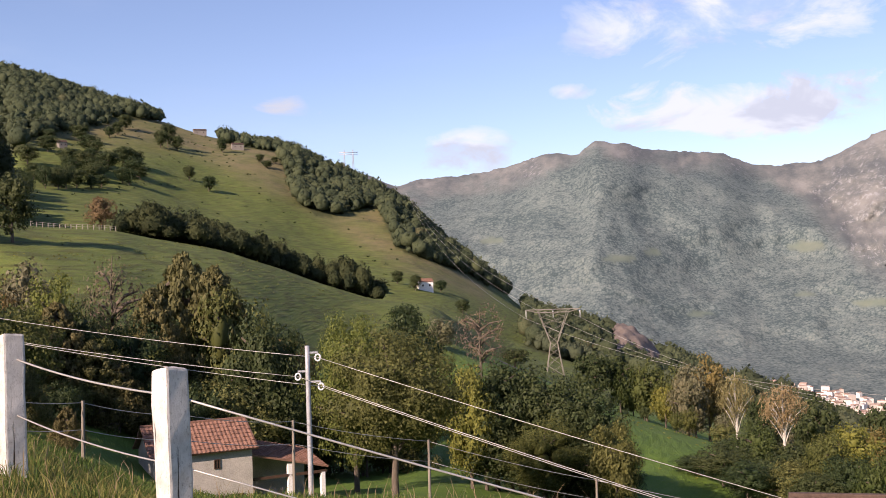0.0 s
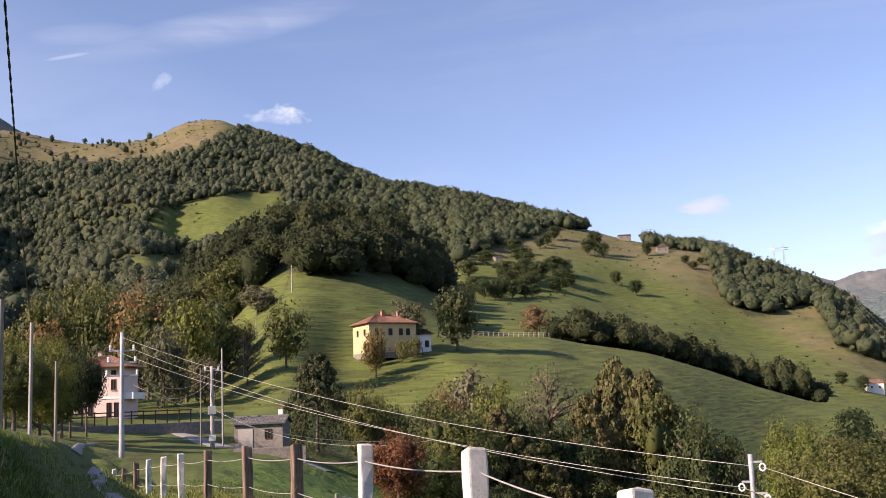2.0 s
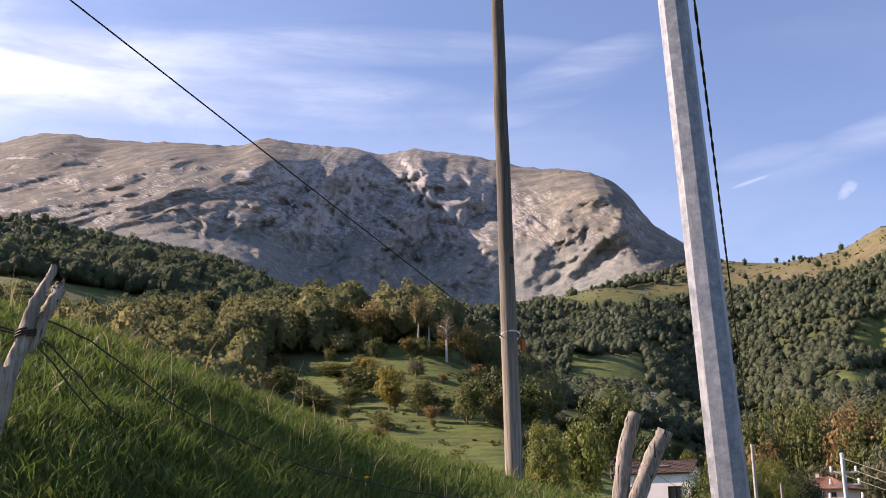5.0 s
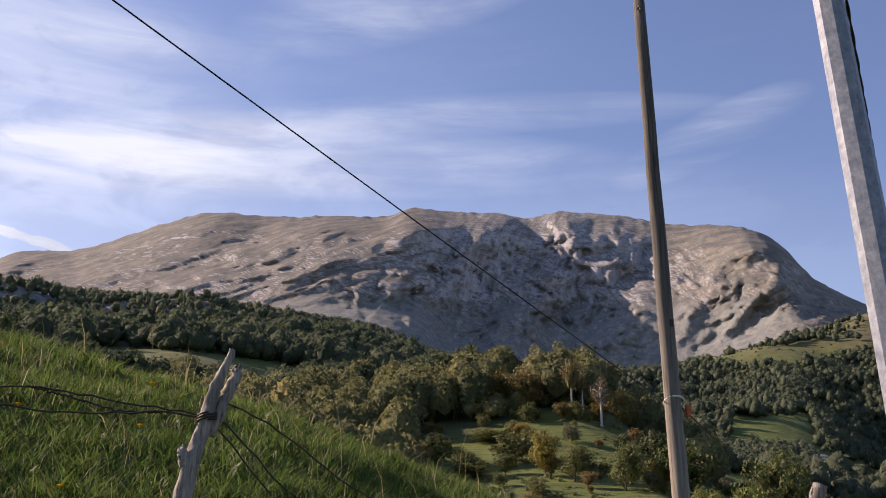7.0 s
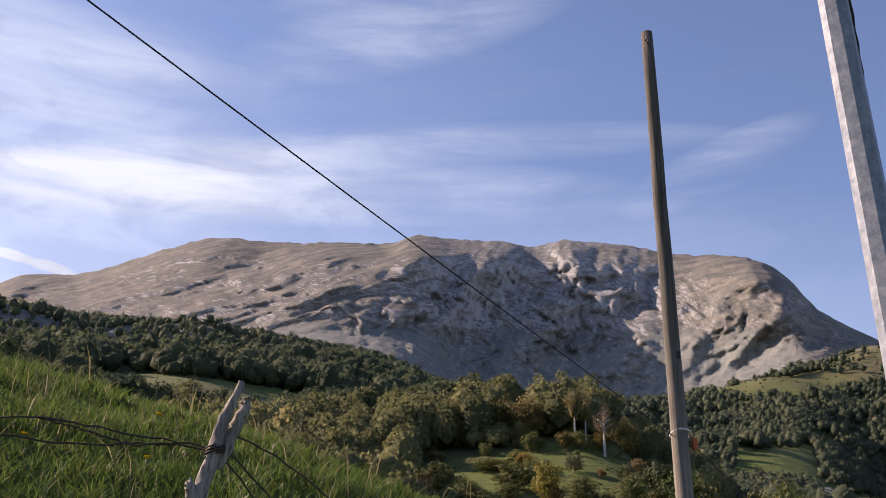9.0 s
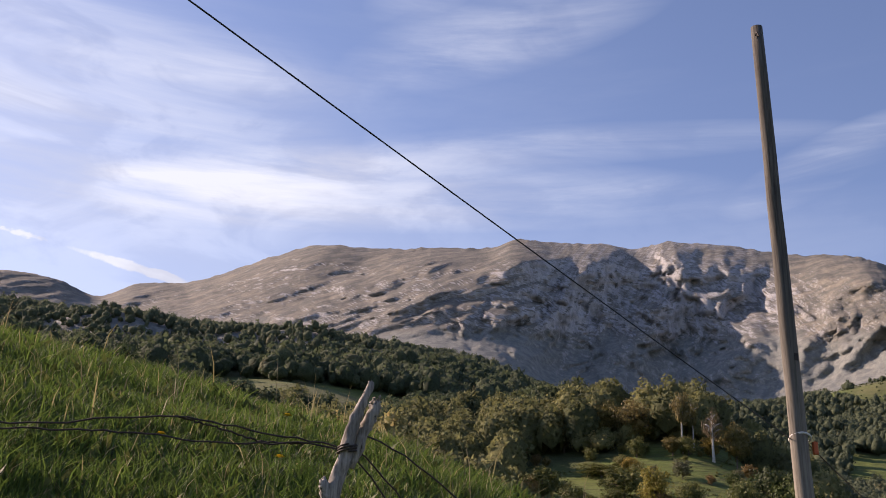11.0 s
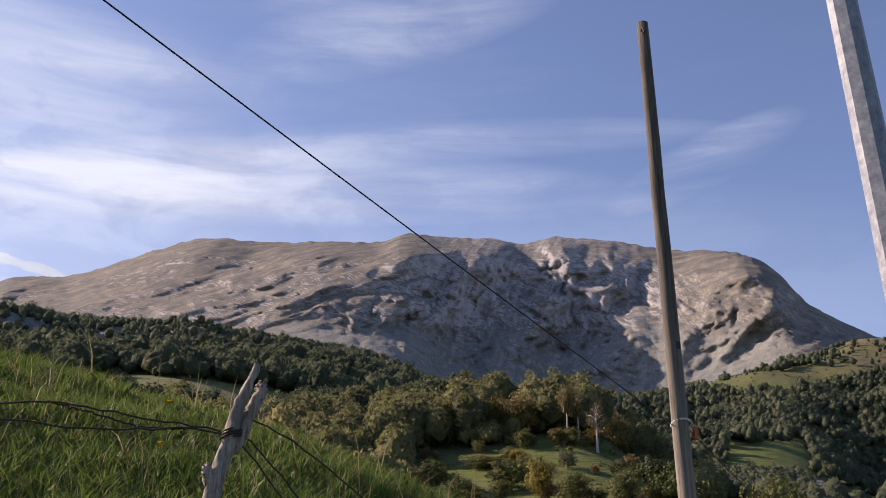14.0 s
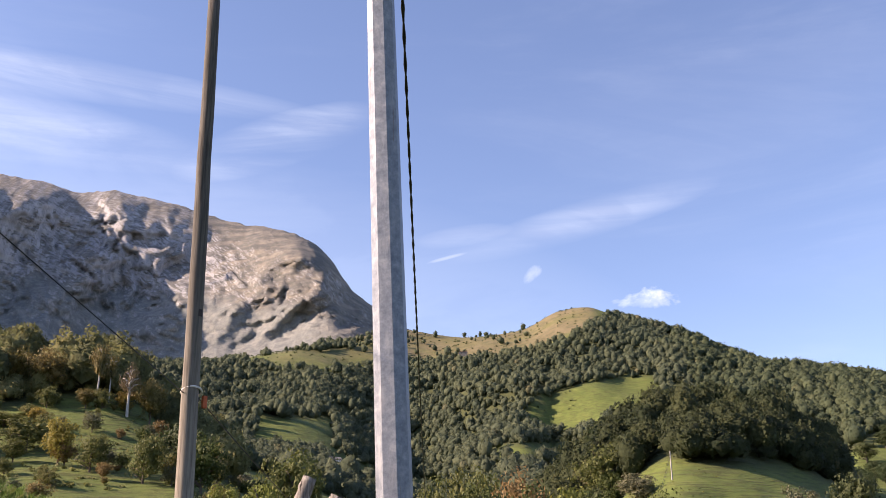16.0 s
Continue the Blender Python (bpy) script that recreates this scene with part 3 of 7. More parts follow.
def at(az, r, z=None):
    """A place by bearing and distance, on the ground unless z is given."""
    a = radians(az)
    return Vector((-r * math.sin(a), r * math.cos(a), ground(az, r) if z is None else z))


def inside(v, lo, hi, soft):
    return np.clip((v - lo) / soft + 0.5, 0, 1) * np.clip((hi - v) / soft + 0.5, 0, 1)


def line_at(az, *points):
    q = np.array(points)
    return np.interp(az, q[:, 0], q[:, 1])


def wooded(az, r, el):
    """How far the ground is under trees (0 to 1); el: its angle over the eye's level."""
    w = np.zeros_like(az)
    put = lambda m: np.maximum(w, m)
    w = put(inside(az, 23.2, 40, 0.6) * inside(r, line_at(az, (23, 335), (24, 326), (26.5, 300), (29, 276), (30.6, 280), (32, 292), (35, 296), (37, 290), (40, 276)), 500, 8) * (el > line_at(az, (22, 5), (24, 4.9), (31, 5.6), (34, 4.6), (37, 3.0), (40, 2.6))))
    w = put(inside(az, 30, 62, 1.0) * inside(r, 470, 1700, 30) * (el < line_at(az, (30, 30), (33, 15.4), (34.5, 15.2), (35.6, 14.9), (37, 14.0), (40, 13.4), (44, 13.0), (47, 13.0), (50, 12.8), (54, 12.8), (62, 12.8))))
    w = put(inside(az, 16.5, 31, 0.5) * (r > 620) * (r < 1600) * (el > line_at(az, (16.5, 9.6), (18, 8.9), (20, 8.5), (22, 7.9), (23.5, 6.6), (26, 5.5), (31, 5))))
    w = put(inside(az, 22.5, 31, 0.5) * inside(r, 440, 660, 20))
    w = put(inside(az, -5, 9, 0.4) * (r > 560) * (r < 1150) * (el > line_at(az, (-5, -1.6), (-2.5, -0.4), (-0.8, 0.5), (2.6, 1.9), (3.6, 4.3), (5, 3.9), (6.8, 3.8), (8, 4.6), (9, 7.2))))
    w = put(inside(az, 9, 17, 0.4) * (r > 1100) * (r < 1300) * (el > line_at(az, (9, 7.2), (12, 8.0), (13, 9.0), (17, 9.2))))
    w = put(inside(az, -28, -4.6, 0.6) * inside(r, 520, 930, 25))
    w = put(inside(az, 3.6, 17.4, 0.3) * inside(r, line_at(az, (3, 338), (8, 330), (17, 300)), line_at(az, (3, 400), (8, 395), (17, 350)), 8))
    w = put(inside(az, 55.5, 83, 0.8) * inside(r, 290, 500, 12) * (el > line_at(az, (55, 5), (58, 6.5), (59.5, 9.0), (60.5, 10.4), (64, 10.6), (67, 10.0), (68, 9.4), (72, 8.2), (83, 8.0))))
    w = put(inside(az, 72.0, 86, 0.8) * inside(r, 190, 330, 12) * (el > 5.5))
    w = put(inside(az, 69, 104, 0.8) * inside(r, 560, 900, 20) * (el > 11.2))
    w = put(inside(az, 84, 104, 0.8) * inside(r, 360, 430, 15))
    w = put(0.75 * inside(az, 63, 106, 1.5) * inside(r, 900, 1650, 60))
    w = put(line_at(az, (38, 0.17), (47, 0.17), (50, 0.5), (60, 0.6)) * inside(az, 38.6, 60, 1.0) * (el > 13.2) * inside(r, 900, 1760, 30))
    # clearings
    hole = inside(az, 32.2, 39.6, 0.8) * inside(el, line_at(az, (32.5, 9.9), (36, 9.2), (40, 9.0)), line_at(az, (32.5, 11.9), (36, 11.7), (38.5, 10.9), (40, 10.3)), 0.25) * (r > 560)
    hole = np.maximum(hole, inside(az, 35.8, 41.2, 0.5) * inside(el, 7.4, 8.4, 0.2) * (r > 560))
    hole = np.maximum(hole, inside(az, 50.2, 54.6, 0.5) * inside(el, 7.9, 9.9, 0.3) * (r > 560))
    hole = np.maximum(hole, inside(az, 43.5, 50.4, 0.5) * inside(el, line_at(az, (43.5, 5.4), (50.4, 6.6)), line_at(az, (43.5, 6.5), (47, 6.6), (50.4, 8.2)), 0.3))
    hole = np.maximum(hole, inside(az, 48.6, 54, 0.5) * inside(el, 12.5, 13.5, 0.3) * (r > 900))
    hole = np.maximum(hole, inside(az, 77, 90, 0.6) * inside(el, 11.0, 13.4, 0.3) * (r < 600))
    return w * (1 - hole)


def build_terrain():
    fine = np.arange(-29, 105.01, 0.155)
    coarse = np.concatenate([np.arange(106, 331, 4.0)])
    az = np.concatenate([fine, coarse])
    R, Z = nodes_at(az)
    M = slopes(R, Z)
    T, MT = angles(R, Z)
    cuts = [2, 8, 14, 22, 26, 14, 14, 14, 44, 16, 110, 5]
    rows_r, rows_z = [], []
    for k, n in enumerate(cuts):
        for j in range(n if k < len(cuts) - 1 else n + 1):
            s = np.full_like(az, j / n)
            h = R[k + 1] - R[k]
            r = R[k] + s * h
            z = profile(k, s, R, Z, M, T, MT)
            z = z + relief(az, r, np.full(len(az), k), s)
            if k == 10:
                # the faces stand out or back along the line of sight, so that their outlines stay
                a_, e_ = (az + 180) % 360 - 180, np.degrees(np.arctan2(z - EYE, r))
                out = np.where(a_ > 40, np.clip((a_ - 46.0) / 3.0, 0, 1) * buttress(a_, e_), np.clip((12.0 - a_) / 4.0, 0, 1) * wooded_spurs(a_, e_))
                top = np.clip((1 - s) / np.where(a_ > 40, 0.30, 0.45), 0, 1)
                out = out * np.clip(s / np.where(a_ > 40, 0.42, 0.15), 0, 1) * top * top * (3 - 2 * top) * (1 - behind(az))
                z, r = EYE + (z - EYE) * (r - out) / r, r - out
            rows_r.append(r)
            rows_z.append(z)
    RR, ZZ = np.array(rows_r), np.array(rows_z)
    A = np.broadcast_to(az, RR.shape)
    a = np.radians(A)
    co = np.stack([-RR * np.sin(a), RR * np.cos(a), ZZ], -1).reshape(-1, 3)
    nr, nc = RR.shape
    i, j = np.meshgrid(np.arange(nr - 1), np.arange(nc), indexing="ij")
    jn = (j + 1) % nc
    quads = np.stack([i * nc + j, (i + 1) * nc + j, (i + 1) * nc + jn, i * nc + jn], -1).reshape(-1, 4)
    me = mesh_from("ground", co, quads, smooth=True)
    el = np.degrees(np.arctan2(ZZ - EYE, RR))
    azs = (A + 180) % 360 - 180
    w = wooded(azs, RR, el)
    west = inside(azs, 45.5, 400, 2.0)
    rock = west * np.clip((RR - line_at(azs, (45, 1700), (62, 1700), (70, 1150), (76, 950), (110, 900))) / 200, 0, 1)
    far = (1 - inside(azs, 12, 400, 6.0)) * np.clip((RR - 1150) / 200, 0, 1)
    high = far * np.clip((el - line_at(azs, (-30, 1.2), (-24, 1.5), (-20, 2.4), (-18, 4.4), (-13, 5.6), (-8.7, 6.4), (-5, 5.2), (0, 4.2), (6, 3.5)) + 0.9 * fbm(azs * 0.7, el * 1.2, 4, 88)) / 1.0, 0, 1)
    dry = line_at(azs, (36, 1.5), (46, 1.5), (49, 0.7), (54, 0.5)) * inside(azs, 35.4, 54, 0.6) * np.clip((el - line_at(azs, (36, 14.6), (40, 13.2), (46, 12.9), (54, 12.6))) / 0.3, 0, 1) * (RR > 900)
    dry = np.maximum(dry, 0.95 * inside(azs, -2.5, 24, 1.0) * (RR > 560) * np.clip((el - line_at(azs, (-3, -2), (3, 0.6), (8, 4.0), (14, 7.0), (24, 7.5))) / 1.2, 0, 1) * (RR < 1700))
    dry = np.maximum(dry, 0.5 * inside(azs, 74, 93, 1.5) * inside(RR, 330, 560, 30))
    # stone at 56 to 71 also stands in for haze over the shaded bowl
    bare = np.clip(0.30 - 0.30 * inside(azs, 40, 56, 4) + (inside(azs, 56.5, 71, 3) * 0.45) - inside(azs, 72, 112, 6) * 0.18, 0, 1)
    scrub = np.clip((line_at(azs, (46, 16.2), (50, 16.2), (54, 16.4), (60, 16.6), (66, 16.9), (70, 17.0), (73, 17.2), (77, 16.9), (80, 16.6), (86, 16.6), (110, 16.6)) + 0.8 * fbm(azs * 0.9, el * 1.5, 3, 77) - el) / 0.7, 0, 1)
    scrub = scrub * inside(azs, 50.5, 400, 2.5)
    bare = bare - 1.1 * scrub - 0.40 * inside(azs, 40, 57.5, 3)
    # strike of the rock: metres along the face, and a height that follows the dip of its ledges
    along = azs * 52.0
    dip = ZZ + np.clip((azs - 62.0) / 8.0, 0, 1) * 0.42 * along
    grey = np.clip((np.interp(el, [-3, 0, 3, 6], [-23.5, -21.6, -19.5, -17.4]) - azs) / 1.2, 0, 1) * far
    high = np.maximum(high, grey * np.clip((el + 1.5) / 2.5, 0, 1))
    # glades with fields among the far woods
    glade = np.zeros_like(azs)
    for ga, ge, gw, gh in ((-9.7, 0.95, 1.0, 0.22), (-11.6, 1.2, 0.5, 0.18), (-19.6, 1.2, 1.1, 0.30), (-22.7, -1.8, 1.2, 0.28), (-2.7, 2.2, 0.7, 0.18), (-19.3, -1.3, 0.6, 0.18), (-14.0, -2.2, 0.8, 0.15)):
        glade = np.maximum(glade, np.clip(2.2 * (1.0 - ((azs - ga) / gw) ** 2 - ((el - ge) / gh) ** 2 + 0.6 * fbm(azs * 1.4, el * 4.0, 3, 31)), 0, 1))
    glade = glade * far * (RR > 2300)
    lush = inside(azs, -40, 36, 4.0) * np.clip((line_at(azs, (-30, -4), (-10, -3.4), (0, -3.4), (10, -5), (24, -3.6), (36, -1.6)) - el) / 1.2, 0, 1) * inside(RR, 30, 360, 15)
    for name, v in (("glade", glade), ("lush", lush), ("along", along), ("dip", dip), ("scrub", scrub), ("wood", w), ("rock", rock), ("far", far), ("high", high), ("dry", dry), ("bare", bare)):
        me.attributes.new(name, "FLOAT", "POINT").data.foreach_set("value", v.reshape(-1).astype(np.float32))
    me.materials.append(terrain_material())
    return tagged(new("ground", me), "grassy alpine slopes, wooded valley and rocky mountains", "ground", kind="structure")


def mesh_from(name, co, faces, smooth=False):
    """A mesh from arrays: faces all have the same number of corners."""
    me = bpy.data.meshes.new(name)
    co, faces = np.asarray(co, np.float32), np.asarray(faces, np.int32)
    n, k = faces.shape
    me.vertices.add(len(co))
    me.vertices.foreach_set("co", co.ravel())
    me.loops.add(n * k)
    me.loops.foreach_set("vertex_index", faces.ravel())
    me.polygons.add(n)
    me.polygons.foreach_set("loop_start", np.arange(n, dtype=np.int32) * k)
    me.polygons.foreach_set("loop_total", np.full(n, k, np.int32))
    me.polygons.foreach_set("use_smooth", np.full(n, bool(smooth)))
    me.update(calc_edges=True)
    return me


build_terrain()


# ---- small builders ----
def part(name, bm, material, parent, label=""):
    """Links a bmesh (or a mesh) as one mesh object under a thing or a part."""
    if isinstance(bm, bmesh.types.BMesh):
        me = bpy.data.meshes.new(name)
        bm.normal_update()
        bm.to_mesh(me)
        bm.free()
    else:
        me = bm
    if material and not me.materials:
        me.materials.append(material)
    ob = new(name, me)
    if parent:
        ob.parent = parent
    return tagged(ob, label)


def thing(name, label, category, m=None, group="", kind=""):
    ob = new(name)
    ob.empty_display_size = 0.2
    if m is not None:
        ob.matrix_world = m
    return tagged(ob, label, category, group, kind)


def block(bm, x0, x1, y0, y1, z0, z1, bevel=0.0):
    vs = [bm.verts.new(c) for c in ((x0, y0, z0), (x1, y0, z0), (x1, y1, z0), (x0, y1, z0), (x0, y0, z1), (x1, y0, z1), (x1, y1, z1), (x0, y1, z1))]
    fs = [bm.faces.new([vs[i] for i in q]) for q in ((3, 2, 1, 0), (4, 5, 6, 7), (0, 1, 5, 4), (1, 2, 6, 5), (2, 3, 7, 6), (3, 0, 4, 7))]
    if bevel:
        bmesh.ops.bevel(bm, geom=list({e for f in fs for e in f.edges}), offset=bevel, segments=2, profile=0.7, affect="EDGES")
    return bm


def boxed(*args, bevel=0.0):
    return block(bmesh.new(), *args, bevel=bevel)


def tube_arrays(path, radii, sides=6, cap=True, turn=0.0):
    """A round bar along a path, as arrays of corners and triangles."""
    path, radii = np.asarray(path, float), np.asarray(radii, float)
    d = np.gradient(path, axis=0)
    d /= np.linalg.norm(d, axis=1, keepdims=True) + 1e-9
    mean = path[-1] - path[0]
    ref = np.array([[1.0, 0, 0]]) if abs(mean[2]) > 0.7 * np.linalg.norm(mean) else np.array([[0, 0, 1.0]])
    u = np.cross(d, ref)
    u /= np.linalg.norm(u, axis=1, keepdims=True) + 1e-9
    v = np.cross(d, u)
    ang = np.arange(sides) * 2 * np.pi / sides + math.radians(turn)
    ring = np.cos(ang)[None, :, None] * u[:, None] + np.sin(ang)[None, :, None] * v[:, None]
    co = (path[:, None] + ring * radii[:, None, None]).reshape(-1, 3)
    n = len(path)
    i, j = np.meshgrid(np.arange(n - 1), np.arange(sides), indexing="ij")
    jn = (j + 1) % sides
    a, b, c, e = i * sides + j, i * sides + jn, (i + 1) * sides + jn, (i + 1) * sides + j
    tri = np.concatenate([np.stack([a, b, c], -1).reshape(-1, 3), np.stack([a, c, e], -1).reshape(-1, 3)])
    if cap:
        co = np.concatenate([co, path[:1], path[-1:]])
        k = np.arange(sides)
        kn = (k + 1) % sides
        tri = np.concatenate([tri, np.stack([kn, k, np.full(sides, n * sides)], -1), np.stack([(n - 1) * sides + k, (n - 1) * sides + kn, np.full(sides, n * sides + 1)], -1)])
    return co, tri


def joined(pieces):
    co, tri, k = [], [], 0
    for c, t in pieces:
        co.append(c)
        tri.append(t + k)
        k += len(c)
    return np.concatenate(co), np.concatenate(tri)


def joined_mesh(name, pieces):
    return mesh_from(name, *joined(pieces))


def bar(name, path, radii, material, parent, label="", sides=8, smooth=True):
    return part(name, mesh_from(name, *tube_arrays(path, radii, sides), smooth=smooth), material, parent, label)


def sag(a, b, drop, n=14):
    a, b = np.array(a), np.array(b)
    s = np.linspace(0, 1, n)[:, None]
    return a + (b - a) * s - np.array([0, 0, 1.0]) * drop * 4 * s * (1 - s)


def wire(name, a, b, drop, radius, material, label, category="wire", n=16):
    ob = part(name, mesh_from(name, *tube_arrays(sag(a, b, drop, n), np.full(n, radius), 5), smooth=True), material, None)
    return tagged(ob, label, category)


# ---- materials of things ----
WHITEWASH = simple("whitewash", (0.72, 0.71, 0.69), (0.84, 0.83, 0.81), 0.8, 0.9, bump=0.2, fine=12)
YELLOW_PLASTER = simple("yellow_plaster", (0.52, 0.375, 0.20), (0.63, 0.47, 0.265), 0.7, 0.9, bump=0.2, fine=14)
PINK_PLASTER = simple("pink_plaster", (0.64, 0.46, 0.41), (0.75, 0.57, 0.52), 0.7, 0.9, bump=0.2, fine=14)
GREY_PLASTER = simple("old_plaster", (0.30, 0.29, 0.26), (0.50, 0.48, 0.43), 1.2, 0.95, bump=0.4, fine=10)
STONE_WALL = simple("rubble_stone", (0.10, 0.095, 0.085), (0.28, 0.26, 0.235), 2.6, 0.95, bump=1.0, dist=0.05, fine=9)
TILE = simple("clay_tile", (0.120, 0.066, 0.048), (0.290, 0.160, 0.115), 1.6, 0.85, bump=0.4, fine=7)
BRICK = simple("chimney_brick", (0.26, 0.125, 0.085), (0.40, 0.215, 0.155), 3.0, 0.9, bump=0.5, fine=9)
BROWN_TILE = simple("brown_tile", (0.052, 0.036, 0.030), (0.115, 0.078, 0.063), 1.5, 0.85, bump=0.4, fine=7)
SLATE = simple("stone_slab", (0.085, 0.085, 0.085), (0.20, 0.20, 0.195), 1.5, 0.9, bump=0.4, fine=8)
SHUTTER = simple("dark_wood", (0.045, 0.026, 0.018), (0.085, 0.050, 0.034), 5, 0.7, bump=0.4, stretch=(1, 1, 0.1))
GLASS_DARK = simple("window_dark", (0.012, 0.014, 0.016), (0.030, 0.034, 0.040), 2, 0.15, bump=0.0)
POLE_WOOD = simple("pole_wood", (0.125, 0.112, 0.090), (0.30, 0.272, 0.225), 2.5, 0.85, bump=0.8, dist=0.006, stretch=(9, 9, 0.35), fine=12)


def cracked_wood(name, dark, light, crack):
    """Grey split timber: bleached grain, long drying cracks, stained patches."""
    m, t, b = material(name, 0.92)
    grain = tex_noise(t, 6.0, 8, 0.7, stretch=(12, 12, 0.8))
    blot = tex_noise(t, 3.5, 5, 0.6)
    split = tex_noise(t, 2.6, 6, 0.62, stretch=(13, 13, 0.55))
    c = ramp(t, grain, (0.34, dark), (0.64, light))
    c = mixed(t, span(t, blot, 0.50, 0.68, 0, 0.55), c, tuple(v * 0.62 for v in dark))
    gap = span(t, split, 0.405, 0.365, 0, 1)
    c = mixed(t, gap, c, crack)
    t.links.new(c, b.inputs["Base Color"])
    bumped(t, b, math_node(t, "SUBTRACT", math_node(t, "MULTIPLY", grain, 0.4), gap), 1.0, 0.004)
    return m


def flaking_post():
    """Split timber with old whitewash: chalky, pitted, worn to grey wood along the grain, with knots and drying cracks."""
    m, t, b = material("whitewashed_post", 0.95)
    grain = tex_noise(t, 5.0, 8, 0.7, stretch=(9, 9, 1.6))
    pits = tex_noise(t, 70.0, 6, 0.75, stretch=(1, 1, 0.6))
    blot = tex_noise(t, 7.0, 7, 0.7)
    split = tex_noise(t, 2.2, 6, 0.6, stretch=(14, 14, 0.5))
    c = ramp(t, blot, (0.32, (0.40, 0.39, 0.365)), (0.55, (0.60, 0.59, 0.56)), (0.72, (0.70, 0.69, 0.66)))
    c = mixed(t, span(t, grain, 0.56, 0.70, 0, 0.65), c, (0.27, 0.25, 0.22))
    c = mixed(t, span(t, pits, 0.44, 0.34, 0, 0.7), c, (0.20, 0.185, 0.16))
    gap = span(t, split, 0.375, 0.345, 0, 1)
    c = mixed(t, gap, c, (0.055, 0.045, 0.036))
    t.links.new(c, b.inputs["Base Color"])
    bumped(t, b, math_node(t, "SUBTRACT", math_node(t, "ADD", math_node(t, "MULTIPLY", pits, 0.6), math_node(t, "MULTIPLY", blot, 0.5)), gap), 1.0, 0.005)
    return m


POST_WHITE = flaking_post()
OLD_WOOD = cracked_wood("weathered_wood", (0.14, 0.125, 0.105), (0.40, 0.375, 0.335), (0.030, 0.026, 0.022))
BARKED_WOOD = cracked_wood("half_barked_wood", (0.095, 0.084, 0.072), (0.37, 0.345, 0.305), (0.020, 0.016, 0.013))
POST_BROWN = cracked_wood("brown_post", (0.085, 0.058, 0.045), (0.24, 0.180, 0.142), (0.020, 0.015, 0.012))
STEEL_GREY = simple("grey_steel", (0.30, 0.32, 0.34), (0.45, 0.47, 0.49), 2.0, 0.5, 0.3, bump=0.1)
CABLE_BLACK = simple("black_cable", (0.018, 0.018, 0.020), (0.035, 0.035, 0.038), 30, 0.5, bump=0.2)
WIRE_PALE = simple("pale_wire", (0.30, 0.30, 0.29), (0.50, 0.50, 0.48), 20, 0.45, 0.4, bump=0.0)
WIRE_DARK = simple("rusty_wire", (0.030, 0.026, 0.024), (0.075, 0.060, 0.050), 30, 0.7, 0.3, bump=0.2)
ROPE_WHITE = simple("white_rope", (0.55, 0.54, 0.50), (0.75, 0.74, 0.70), 40, 0.9, bump=0.6, dist=0.003)
ORANGE = simple("orange_tape", (0.36, 0.075, 0.025), (0.55, 0.13, 0.045), 8, 0.6, bump=0.2)
CERAMIC = simple("white_insulator", (0.62, 0.66, 0.68), (0.80, 0.83, 0.84), 5, 0.2, bump=0.0)
GRAVEL = simple("pale_gravel", (0.17, 0.166, 0.157), (0.33, 0.32, 0.305), 4.0, 0.95, bump=1.0, dist=0.02, fine=55)
CONCRETE = simple("concrete", (0.26, 0.255, 0.24), (0.40, 0.39, 0.37), 2.0, 0.9, bump=0.3)
BARK = simple("bark", (0.060, 0.048, 0.036), (0.15, 0.125, 0.10), 3.0, 0.95, bump=1.0, dist=0.03, stretch=(3, 3, 0.6))
def graded_pole():
    """A wooden pole: paler grain below, darker grain above, with a ragged change between."""
    m, t, b = material("graded_pole", 0.85)
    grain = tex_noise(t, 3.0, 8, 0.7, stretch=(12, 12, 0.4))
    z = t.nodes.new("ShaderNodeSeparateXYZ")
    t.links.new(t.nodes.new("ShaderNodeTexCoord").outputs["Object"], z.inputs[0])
    upper_dark = span(t, math_node(t, "ADD", z.outputs[2], math_node(t, "MULTIPLY", grain, 5.0)), 5.6, 8.4, 0.0, 0.85)
    c = mixed(t, upper_dark, ramp(t, grain, (0.36, (0.11, 0.098, 0.080)), (0.62, (0.32, 0.288, 0.235))), ramp(t, grain, (0.36, (0.030, 0.027, 0.025)), (0.62, (0.100, 0.092, 0.079))))
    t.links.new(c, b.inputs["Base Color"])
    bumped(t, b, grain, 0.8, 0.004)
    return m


GRADED_POLE = graded_pole()
PALE_BARK = simple("pale_bark", (0.30, 0.29, 0.26), (0.58, 0.56, 0.51), 3.0, 0.9, bump=0.6, dist=0.02)
QUARRY = simple("bare_earth", (0.115, 0.095, 0.082), (0.185, 0.155, 0.135), 0.05, 0.95, bump=0.6, dist=0.4, fine=0.6)


